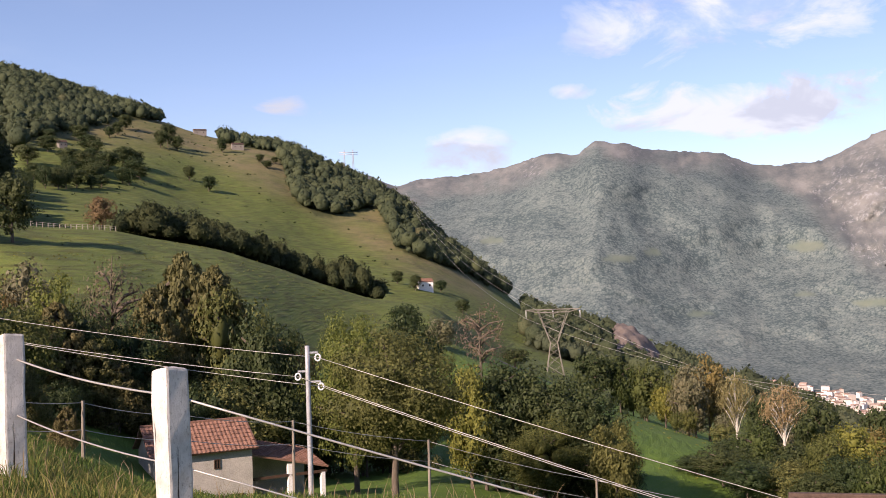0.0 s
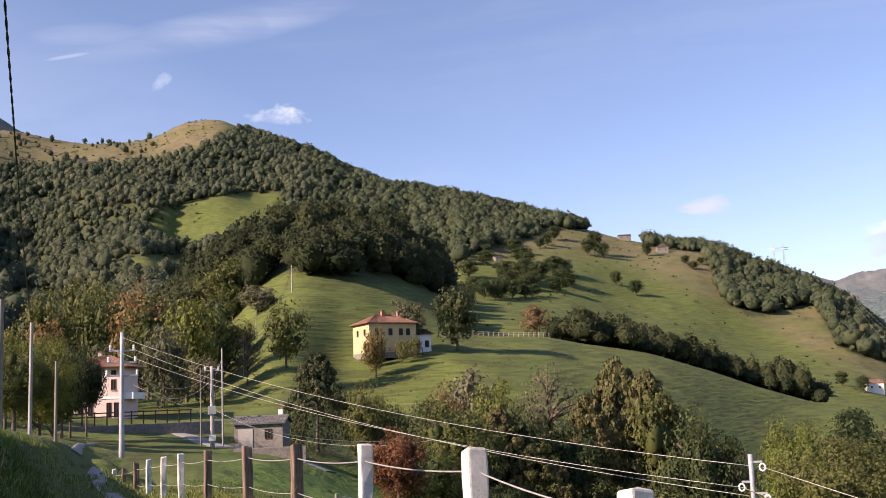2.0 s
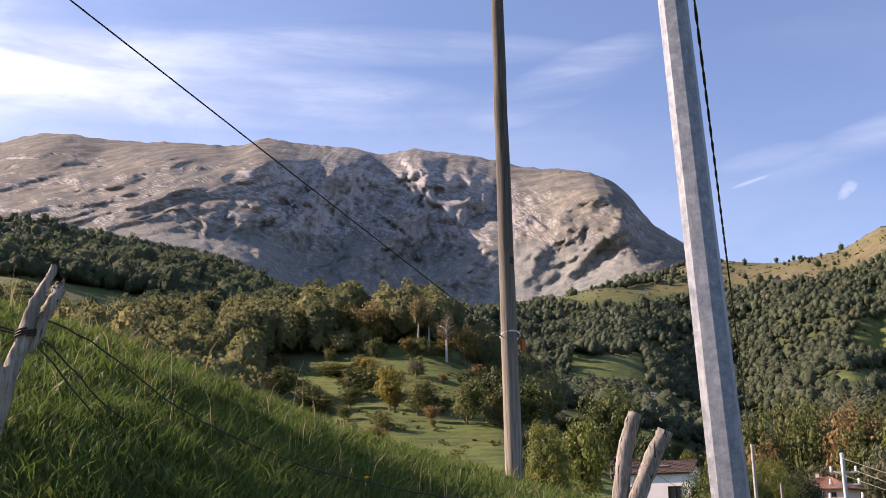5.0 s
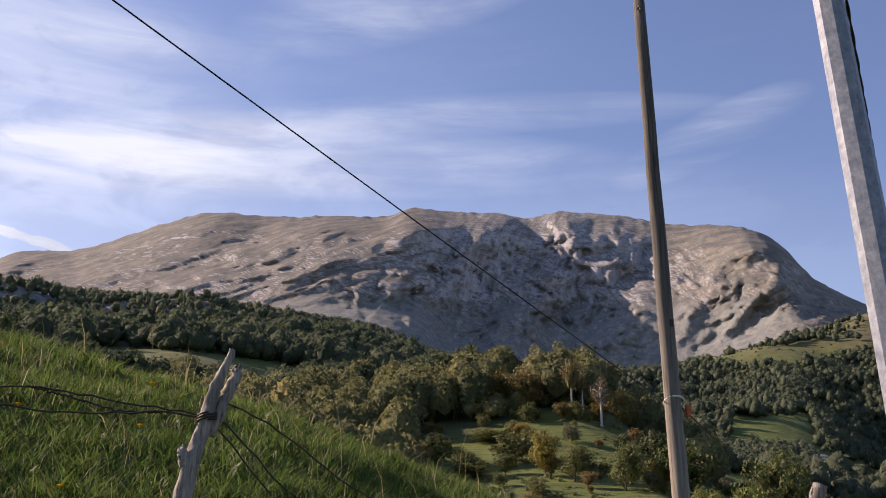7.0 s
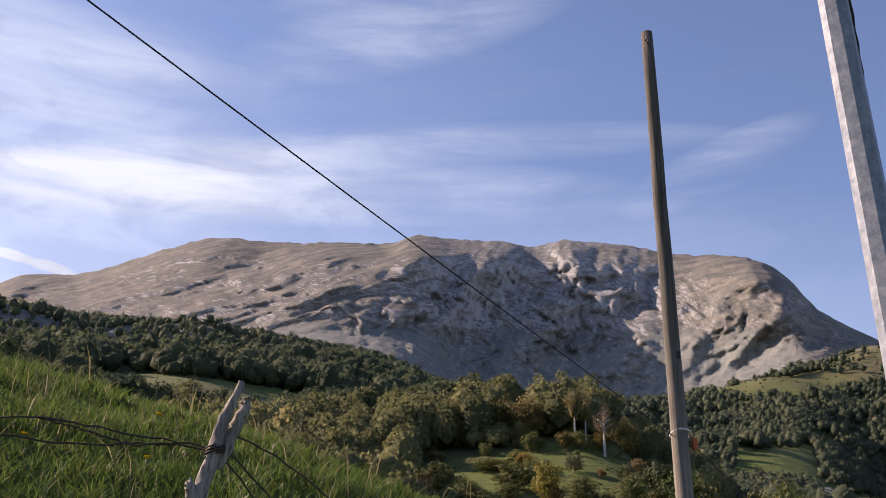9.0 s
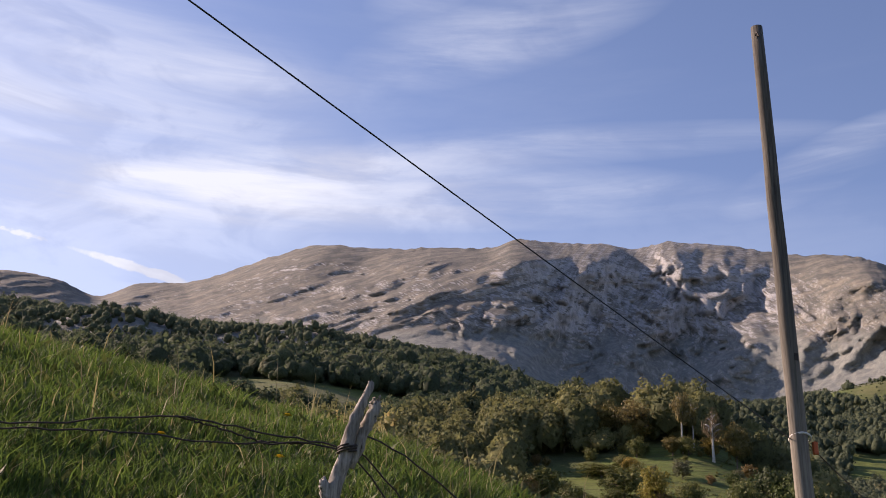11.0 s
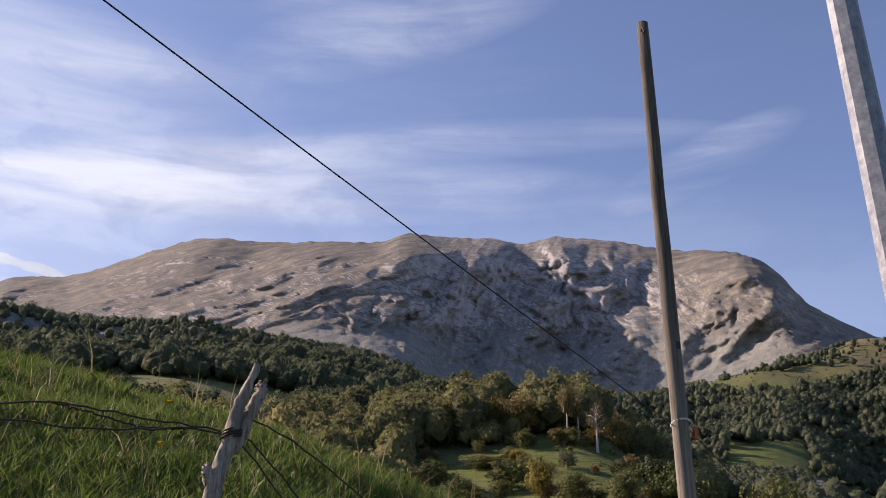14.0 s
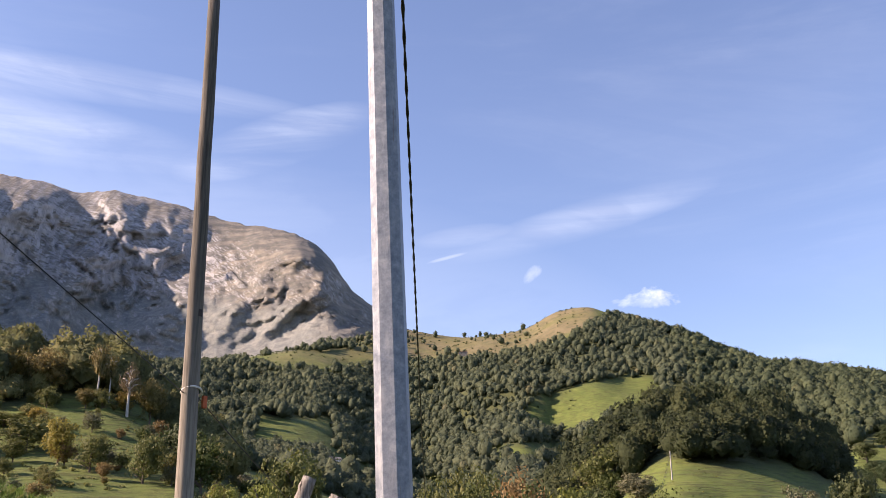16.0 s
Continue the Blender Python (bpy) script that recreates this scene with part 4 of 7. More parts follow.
def galvanised():
    """Dull zinc with a spangle and chalky wear; rust bleeds down in runs, mostly high on the pole."""
    m, t, b = material("galvanised_steel", 0.46, 0.2)
    blotch = tex_noise(t, 16.0, 8, 0.75)
    wear = tex_noise(t, 3.0, 6, 0.7, stretch=(3, 3, 0.7))
    streak = tex_noise(t, 2.6, 7, 0.7, stretch=(6, 6, 0.35))
    c = ramp(t, blotch, (0.34, (0.135, 0.158, 0.190)), (0.52, (0.215, 0.242, 0.276)), (0.68, (0.32, 0.348, 0.378)))
    c = mixed(t, span(t, wear, 0.52, 0.66, 0, 0.6), c, (0.37, 0.385, 0.395))
    z = t.nodes.new("ShaderNodeSeparateXYZ")
    t.links.new(t.nodes.new("ShaderNodeTexCoord").outputs["Object"], z.inputs[0])
    high = span(t, z.outputs[2], 4.2, 8.0, 0.0, 0.17)
    rust = span(t, math_node(t, "ADD", streak, high), 0.63, 0.69, 0, 0.9)
    c = mixed(t, rust, c, ramp(t, blotch, (0.35, (0.10, 0.050, 0.024)), (0.65, (0.23, 0.125, 0.060))))
    t.links.new(c, b.inputs["Base Color"])
    t.links.new(span(t, rust, 0, 0.9, 0.2, 0.0), b.inputs["Metallic"])
    t.links.new(span(t, blotch, 0.3, 0.7, 0.36, 0.60), b.inputs["Roughness"])
    bumped(t, b, blotch, 0.35, 0.003)
    return m


GALVANISED = galvanised()
LEAF = {
    "round": leaf_material("leaf_green", (0.037, 0.056, 0.012), (0.131, 0.150, 0.033)),
    "dense": leaf_material("leaf_deep_green", (0.020, 0.037, 0.010), (0.075, 0.100, 0.028)),
    "dark": leaf_material("leaf_dark", (0.017, 0.029, 0.010), (0.058, 0.075, 0.023)),
    "pale": leaf_material("leaf_grey_green", (0.074, 0.082, 0.032), (0.203, 0.197, 0.087)),
    "yellow": leaf_material("leaf_yellow_green", (0.075, 0.098, 0.016), (0.255, 0.260, 0.046)),
    "yellowbush": leaf_material("leaf_golden", (0.130, 0.110, 0.017), (0.360, 0.285, 0.050)),
    "autumn": leaf_material("leaf_ochre", (0.095, 0.078, 0.020), (0.270, 0.205, 0.058)),
    "rust": leaf_material("leaf_rust", (0.095, 0.066, 0.027), (0.250, 0.172, 0.070)),
    "red": leaf_material("leaf_red", (0.090, 0.030, 0.015), (0.260, 0.094, 0.042)),
    "bare": leaf_material("leaf_withered", (0.089, 0.073, 0.036), (0.221, 0.180, 0.089)),
    "larch": leaf_material("needle_larch", (0.062, 0.065, 0.018), (0.180, 0.167, 0.051)),
    "fir": leaf_material("needle_fir", (0.032, 0.043, 0.014), (0.102, 0.109, 0.035)),
    "walnut": leaf_material("leaf_olive", (0.052, 0.062, 0.014), (0.185, 0.182, 0.044)),
    "bush": leaf_material("leaf_bush", (0.058, 0.074, 0.018), (0.220, 0.218, 0.055)),
    "birch": leaf_material("leaf_birch", (0.150, 0.125, 0.042), (0.340, 0.285, 0.105)),
    "slim": leaf_material("leaf_slim", (0.080, 0.080, 0.020), (0.261, 0.210, 0.058)),
    "slimbare": leaf_material("leaf_sparse", (0.120, 0.085, 0.036), (0.280, 0.205, 0.092)),
}
# far and spur woods have blue added to the colour to stand in for haze
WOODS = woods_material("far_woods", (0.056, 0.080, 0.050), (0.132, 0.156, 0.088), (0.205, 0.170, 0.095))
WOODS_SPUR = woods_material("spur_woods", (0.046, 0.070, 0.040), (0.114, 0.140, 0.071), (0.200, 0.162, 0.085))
# same woods lightened as if sunlit on the ridge
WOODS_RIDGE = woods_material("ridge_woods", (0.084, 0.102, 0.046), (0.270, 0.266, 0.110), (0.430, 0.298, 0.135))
# same woods darkened, shade put into the colour
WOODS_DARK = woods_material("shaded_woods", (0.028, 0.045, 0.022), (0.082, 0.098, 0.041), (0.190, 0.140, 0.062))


# ---- trees ----
def leaf_arrays(rng, centres, radii, per, size, droop=0.0, flat=0.8, hub=None):
    """Pointed leaves strewn over round clumps, facing mostly outwards."""
    n = len(centres) * per
    c = np.repeat(centres, per, 0)
    rad = np.repeat(radii, per)
    d = rng.normal(size=(n, 3))
    d /= np.linalg.norm(d, axis=1, keepdims=True)
    p = c + d * (rad * rng.uniform(0.35, 1.0, n) ** 0.6)[:, None] * np.array([1, 1, flat])
    out = d + rng.normal(size=(n, 3)) * 0.45
    if hub is not None:
        o = p - hub
        out = out + 0.7 * o / (np.linalg.norm(o, axis=1, keepdims=True) + 1e-9)
    out /= np.linalg.norm(out, axis=1, keepdims=True)
    ax = np.cross(out, rng.normal(size=(n, 3))) + np.array([0, 0, -droop])
    ax /= np.linalg.norm(ax, axis=1, keepdims=True) + 1e-9
    sd = np.cross(out, ax)
    sd /= np.linalg.norm(sd, axis=1, keepdims=True) + 1e-9
    L = (size * rng.uniform(0.6, 1.4, n))[:, None]
    co = np.stack([p - ax * L * 0.45 - sd * L * 0.36, p - ax * L * 0.30 + sd * L * 0.44, p + ax * L * 0.62], 1).reshape(-1, 3)
    return co, np.arange(n * 3).reshape(-1, 3)


def ball(level):
    bm = bmesh.new()
    bmesh.ops.create_icosphere(bm, subdivisions=level, radius=1.0)
    out = np.array([v.co[:] for v in bm.verts]), np.array([[v.index for v in f.verts] for f in bm.faces])
    bm.free()
    return out


BALL_1, BALL_2 = ball(1), ball(2)


def tree_proto(kind, seed, tier=1):
    """A tree one unit wide at half its crown and one unit high: trunk with limbs, and a crown of leaves in clumps."""
    rng = np.random.default_rng(seed)
    conic = kind in ("larch", "fir")
    low = {"bush": 0.02, "yellowbush": 0.02, "red": 0.05, "slim": 0.42, "walnut": 0.27, "slimbare": 0.30, "birch": 0.24, "dark": 0.25}.get(kind, 0.06 if not conic else 0.08)
    n = {"bare": 90, "birch": 90, "slimbare": 60, "slim": 60, "larch": 210, "fir": 170}.get(kind, 120)
    per = {"bare": 18, "birch": 40, "slimbare": 16, "larch": 24, "fir": 26}.get(kind, 30)
    leaf_gain = (0.30, 0.56, 0.86)[tier]
    per = (int(per * 8), int(per * 2.3), int(per * 0.85))[tier]
    # envelope
    if conic:
        h = rng.uniform(0, 1, n) ** 0.8
        w = (1 - h) ** 0.6 * 1.1 + 0.08
        a = rng.uniform(0, 2 * np.pi, n)
        q = np.sqrt(rng.uniform(0.1, 1, n))
        C = np.stack([np.cos(a) * w * q, np.sin(a) * w * q, low + h * (0.97 - low) - 0.05 * q], -1)
        rad = 0.07 + 0.16 * (1 - h)
    else:
        lobes = rng.normal(size=(9, 3))
        lobes /= np.linalg.norm(lobes, axis=1, keepdims=True)
        gain = rng.uniform(-0.28, 0.26, 9)
        d = rng.normal(size=(n, 3))
        d /= np.linalg.norm(d, axis=1, keepdims=True)
        q = rng.uniform(0.15, 1, n) ** 0.45
        reach = 1 + (np.maximum(d @ lobes.T, 0) ** 3 * gain).sum(1)
        mid = (low + 1) / 2
        C = d * (q * reach)[:, None] * np.array([0.86, 0.86, (1 - low) / 2 * 0.86]) + np.array([0, 0, mid])
        C[:, :2] *= np.where(C[:, 2] > mid, 1.0, 0.92)[:, None]
        rad = rng.uniform(0.14, 0.30, n)
    size = {"bare": 0.050, "birch": 0.045, "larch": 0.085, "fir": 0.080, "red": 0.075}.get(kind, 0.075)
    aspect = 2.0
    # leaves are laid out in a space where the crown is as high as wide
    stretch = np.array([1, 1, 1 / aspect])
    lv = [leaf_arrays(rng, C / stretch, rad, per, size * 1.25 * leaf_gain, droop=0.9 if conic else 0.1, hub=np.array([0, 0, 1.0]))]
    # leafy hearts of the clumps, so that little light comes through
    if kind not in ("bare", "birch", "slimbare"):
        for k in range(0 if conic else 30):
            lv.append(((BALL_1[0] + rng.normal(size=BALL_1[0].shape) * 0.16) * rad[k] * 0.62 + C[k] / stretch * 0.62 + np.array([0, 0, 0.40]), BALL_1[1]))
    lv = joined(lv)
    crown = mesh_from("crown", lv[0] * stretch, lv[1], smooth=True)
    pieces = []
    top = 0.92 if conic or kind in ("birch", "slim", "slimbare", "bare") else 0.72
    s = np.linspace(0, 1, 8)
    wob = rng.normal(size=(8, 2)) * 0.02 * s[:, None]
    path = np.stack([wob[:, 0], wob[:, 1], -0.03 + s * (top + 0.03)], -1)
    pieces.append(tube_arrays(path, (0.12 if kind in ("slim", "slimbare") else 0.058 if kind == "birch" else 0.055) * (1 - s * 0.85), 7))
    for k in range(26 if kind in ("bare", "birch", "slimbare") else 12):
        c = C[rng.integers(n)]
        z0 = max(low * 0.8, min(c[2] - (0.30 if kind == "birch" else 0.12) if not conic else c[2] + 0.03, top * 0.9))
        b0 = np.array([0, 0, z0])
        m_ = (b0 + c) / 2 + np.array([0, 0, 0.03])
        pieces.append(tube_arrays(np.stack([b0, m_, c]), np.array([0.022, 0.014, 0.004]) * (0.6 if kind == "birch" else 1), 4))
    trunk = mesh_from("trunk", *joined(pieces), smooth=True)
    trunk.materials.append(PALE_BARK if kind in ("birch", "slim", "slimbare") else BARK)
    crown.materials.append(LEAF[kind])
    return trunk, crown


TREE_LABEL = {
    "fir": "dark spreading conifer with drooping boughs", "round": "leafy green broadleaf tree on the slope", "bare": "thin half-bare tree with withered brown leaves",
    "autumn": "broadleaf tree turning ochre in autumn", "pale": "grey-green tree with feathery crown", "dense": "dense deep green broadleaf tree",
    "rust": "small rust-brown autumn tree beside a fence", "yellow": "bright yellow-green young tree in sunlight", "larch": "tall larch with drooping olive branches",
    "walnut": "wide olive-green tree with spreading crown", "birch": "tall birch with pale trunk and golden leaves", "bush": "low rounded green bush on meadow",
    "red": "dark red ornamental maple with round crown", "dark": "dark pruned tree with bare trunk", "yellowbush": "golden yellow bush on the meadow",
    "slim": "tall slender tree with bare white trunk", "slimbare": "thinning brown tree with pale forked trunk",
}
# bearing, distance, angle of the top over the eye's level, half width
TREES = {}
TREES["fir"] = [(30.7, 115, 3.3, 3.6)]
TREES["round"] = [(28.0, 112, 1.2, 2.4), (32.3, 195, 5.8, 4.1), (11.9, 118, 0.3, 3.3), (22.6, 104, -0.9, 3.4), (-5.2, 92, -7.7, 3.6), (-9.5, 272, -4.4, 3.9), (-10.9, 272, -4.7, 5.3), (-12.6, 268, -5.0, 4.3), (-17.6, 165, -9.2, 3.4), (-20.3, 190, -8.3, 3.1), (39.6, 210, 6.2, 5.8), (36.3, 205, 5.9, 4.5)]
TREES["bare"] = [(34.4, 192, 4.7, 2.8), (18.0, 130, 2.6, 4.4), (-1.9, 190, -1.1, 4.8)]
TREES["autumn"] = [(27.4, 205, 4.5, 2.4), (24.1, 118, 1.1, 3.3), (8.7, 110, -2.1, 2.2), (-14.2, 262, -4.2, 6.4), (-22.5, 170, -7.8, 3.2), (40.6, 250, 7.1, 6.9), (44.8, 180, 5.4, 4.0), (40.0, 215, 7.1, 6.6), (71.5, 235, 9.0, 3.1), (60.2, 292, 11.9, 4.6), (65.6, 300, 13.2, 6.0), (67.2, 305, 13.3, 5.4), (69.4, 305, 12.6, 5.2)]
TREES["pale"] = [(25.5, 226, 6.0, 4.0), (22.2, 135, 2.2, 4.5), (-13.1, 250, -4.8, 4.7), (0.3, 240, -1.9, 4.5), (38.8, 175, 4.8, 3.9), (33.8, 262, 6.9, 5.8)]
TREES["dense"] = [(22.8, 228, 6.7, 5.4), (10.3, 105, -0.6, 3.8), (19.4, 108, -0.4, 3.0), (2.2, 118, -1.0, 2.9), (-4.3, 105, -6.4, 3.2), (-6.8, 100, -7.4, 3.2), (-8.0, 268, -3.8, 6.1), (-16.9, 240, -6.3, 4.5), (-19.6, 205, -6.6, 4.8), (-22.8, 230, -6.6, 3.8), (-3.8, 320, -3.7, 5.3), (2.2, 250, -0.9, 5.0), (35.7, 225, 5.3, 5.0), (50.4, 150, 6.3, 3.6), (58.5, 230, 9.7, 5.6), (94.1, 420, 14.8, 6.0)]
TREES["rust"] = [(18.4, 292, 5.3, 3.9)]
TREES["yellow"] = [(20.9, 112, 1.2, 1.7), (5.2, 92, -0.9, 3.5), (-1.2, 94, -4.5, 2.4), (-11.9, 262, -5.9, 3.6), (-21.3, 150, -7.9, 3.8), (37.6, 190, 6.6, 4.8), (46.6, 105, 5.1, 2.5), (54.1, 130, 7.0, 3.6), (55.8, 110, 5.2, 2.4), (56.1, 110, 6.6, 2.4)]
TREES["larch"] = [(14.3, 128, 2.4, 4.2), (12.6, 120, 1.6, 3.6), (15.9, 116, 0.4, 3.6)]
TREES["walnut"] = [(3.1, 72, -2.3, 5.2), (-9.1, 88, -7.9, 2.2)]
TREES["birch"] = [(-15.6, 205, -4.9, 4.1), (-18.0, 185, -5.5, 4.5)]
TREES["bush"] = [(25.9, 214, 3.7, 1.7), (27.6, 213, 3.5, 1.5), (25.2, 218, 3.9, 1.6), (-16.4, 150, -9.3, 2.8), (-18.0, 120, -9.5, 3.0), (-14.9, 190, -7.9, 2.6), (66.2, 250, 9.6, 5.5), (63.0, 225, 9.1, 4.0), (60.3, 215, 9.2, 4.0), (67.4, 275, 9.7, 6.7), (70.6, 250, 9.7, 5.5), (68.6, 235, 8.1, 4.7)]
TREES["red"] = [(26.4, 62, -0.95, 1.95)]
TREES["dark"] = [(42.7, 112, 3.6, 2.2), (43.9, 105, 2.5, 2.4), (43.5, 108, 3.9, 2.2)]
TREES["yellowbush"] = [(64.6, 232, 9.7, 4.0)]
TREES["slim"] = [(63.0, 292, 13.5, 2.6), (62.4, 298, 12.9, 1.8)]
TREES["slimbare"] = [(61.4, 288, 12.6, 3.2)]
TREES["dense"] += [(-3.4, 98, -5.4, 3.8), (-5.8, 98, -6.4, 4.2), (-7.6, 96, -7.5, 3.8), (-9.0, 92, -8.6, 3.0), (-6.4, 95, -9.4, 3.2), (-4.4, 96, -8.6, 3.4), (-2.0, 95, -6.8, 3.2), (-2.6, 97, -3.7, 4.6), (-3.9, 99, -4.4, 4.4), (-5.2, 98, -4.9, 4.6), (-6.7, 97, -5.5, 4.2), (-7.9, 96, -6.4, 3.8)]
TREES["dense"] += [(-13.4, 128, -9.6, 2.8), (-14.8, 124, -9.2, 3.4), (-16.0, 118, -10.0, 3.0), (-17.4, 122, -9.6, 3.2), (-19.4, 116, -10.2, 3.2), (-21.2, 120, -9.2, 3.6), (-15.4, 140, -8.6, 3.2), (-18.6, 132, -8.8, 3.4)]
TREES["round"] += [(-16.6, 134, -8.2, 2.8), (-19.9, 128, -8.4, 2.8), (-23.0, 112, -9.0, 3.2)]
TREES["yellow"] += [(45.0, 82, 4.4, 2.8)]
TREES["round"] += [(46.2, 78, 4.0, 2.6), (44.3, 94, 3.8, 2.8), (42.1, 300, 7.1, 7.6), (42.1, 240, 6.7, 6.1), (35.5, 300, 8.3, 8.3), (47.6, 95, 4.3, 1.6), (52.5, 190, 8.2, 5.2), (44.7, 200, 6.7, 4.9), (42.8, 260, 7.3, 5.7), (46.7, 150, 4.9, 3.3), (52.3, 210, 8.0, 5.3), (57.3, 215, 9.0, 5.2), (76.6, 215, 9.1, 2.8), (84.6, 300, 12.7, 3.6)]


PROTOS = {}


def plant(kind, az, r, half, tall, turn, label="", group=""):
    """A tree of a kind, on the ground; alike trees share their meshes."""
    tier = 0 if r < 93 and half > 3.0 and not group else 1 if r < 130 else 2
    key = (kind, tier, int(turn * 10) % 3)
    if key not in PROTOS:
        PROTOS[key] = tree_proto(kind, 7 * key[2] + len(kind) + ord(kind[0]), tier)
    trunk, crown = PROTOS[key]
    low = "bush" in kind
    ob = thing("bush" if low else "tree", label or TREE_LABEL[kind], "bush" if low else "tree", group=group or kind + " trees on the slopes")
    part("trunk", trunk, None, ob)
    part("crown", crown, None, ob)
    ob.matrix_basis = Matrix.Translation(at(az, r, ground(az, r) - 0.08)) @ Matrix.Rotation(turn, 4, "Z") @ Matrix.Diagonal((half, half, tall, 1))
    return ob


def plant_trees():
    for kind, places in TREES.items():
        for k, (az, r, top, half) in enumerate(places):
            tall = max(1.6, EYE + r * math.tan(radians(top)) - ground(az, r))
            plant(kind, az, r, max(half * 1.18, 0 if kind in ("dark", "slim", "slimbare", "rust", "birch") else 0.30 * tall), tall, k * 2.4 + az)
    # thicket in the gully below the path
    rng = random.Random(5)
    for k in range(120):
        az = rng.uniform(1, 26.5)
        r = rng.uniform(66, 128) if az > 15 or az < 3 else rng.uniform(90, 128)
        if 9 < az < 20 and r < 100 or az < 9.5 and r < 112:
            continue
        kind = rng.choice(["bush", "round", "dense", "dense", "walnut", "larch", "round"])
        tall = rng.uniform(3.0, 6.0) if r < 88 else rng.uniform(5.0, 11.5)
        plant(kind, az, r, tall * rng.uniform(0.36, 0.5), tall, rng.uniform(0, 6), "tree in the thicket of the gully", "thicket in the gully")
    for k in range(26):
        az, r = rng.uniform(-24, -9), rng.uniform(232, 320)
        tall = rng.uniform(3, 9)
        plant(rng.choice(["bush", "round", "dense", "pale", "autumn"]), az, r, tall * 0.45, tall, rng.uniform(0, 6), "tree on the edge of the meadow", "trees at the meadow's edge")
    for k in range(46):
        az, r = rng.uniform(34.5, 58), rng.uniform(165, 330)
        tall = rng.uniform(6, 13) if az < 43 else rng.uniform(3.5, 8)
        plant(rng.choice(["round", "dense", "yellow", "autumn", "pale", "round"]), az, r, tall * 0.42, tall, rng.uniform(0, 6), "tree in the wood behind the houses", "trees behind the houses")
    for k in range(80):
        az, r = rng.uniform(54.5, 73), rng.uniform(185, 305)
        tall = rng.uniform(1.8, 6.5)
        plant(rng.choice(["bush", "bush", "bush", "yellowbush", "autumn", "round", "round", "pale"]), az, r, tall * 0.55, tall, rng.uniform(0, 6), "bush on the rough meadow", "bushes on the rough meadow")
    # single trees on the high meadow
    for az, r, half, tall in HIGH_TREES:
        plant("dense", az, r, half * 1.25, tall * 1.3, az * 3, "single dark tree on the high meadow", "trees on the high meadow")


HIGH_TREES = [(14.9, 1010, 8, 20), (15.3, 990, 7, 14), (14.4, 995, 7, 13), (12.0, 1050, 6, 13), (13.8, 860, 5, 11), (12.8, 840, 6, 11), (17.1, 1060, 8, 13), (17.5, 1010, 6, 11), (17.9, 990, 5, 9), (19.4, 930, 9, 13), (19.0, 880, 9, 12), (18.6, 860, 7, 11)]
HIGH_TREES += [(17.2, 830, 9, 13), (16.7, 800, 8, 12), (18.0, 800, 9, 12), (19.2, 780, 8, 12), (20.0, 800, 8, 11), (21.4, 960, 6, 12), (20.9, 900, 5, 10), (10.0, 1000, 5, 7), (9.6, 980, 5, 7), (9.2, 1010, 4, 6), (21.0, 840, 8, 11), (22.0, 780, 8, 12), (1.6, 590, 4, 8), (2.6, 600, 4, 7), (0.2, 620, 4, 6), (-1.0, 560, 4, 7), (4.2, 1000, 2, 5)]


BAND = random.Random(17)
for k in range(34):
    az = BAND.uniform(16.2, 23.0)
    HIGH_TREES.append((az, 640 + 26 * (23.0 - az) + BAND.uniform(-60, 60), BAND.uniform(4.5, 7), BAND.uniform(8, 12)))


def far_tree(rng, fine):
    """One crown of the far woods: a lumpy heart, hidden by ragged sprays of leaves, uneven in outline."""
    co, tri = BALL_2 if fine else BALL_1
    lobes = rng.normal(size=(14, 3))
    lobes /= np.linalg.norm(lobes, axis=1, keepdims=True)
    gain = rng.uniform(-0.30, 0.42, 14) if fine else rng.uniform(-0.32, 0.36, 14)
    tall = rng.uniform(0.85, 1.2)
    reach = lambda d: 0.40 * (1 + (np.maximum(d @ lobes.T, 0) ** 7 * gain).sum(-1))
    shape, mid = np.array([1, 1, tall]), np.array([0, 0, 0.50])
    keep = (co[tri][:, :, 2] > -0.45).any(1)
    core = co * reach(co)[:, None] * shape * (0.86 if fine else 0.94) + rng.normal(size=co.shape) * 0.03 + mid, tri[keep]
    k = 300 if fine else 26
    d = rng.normal(size=(k, 3))
    d /= np.linalg.norm(d, axis=1, keepdims=True)
    d[:, 2] = np.where(d[:, 2] < -0.5, -d[:, 2], d[:, 2])
    C = d * (reach(d) * rng.uniform(0.80 if fine else 0.90, 1.10 if fine else 1.06, k))[:, None] * shape + mid
    leaves = leaf_arrays(rng, C, np.full(k, 0.05), 1, 0.092 if fine else 0.15, hub=mid)
    return joined([core, leaves])


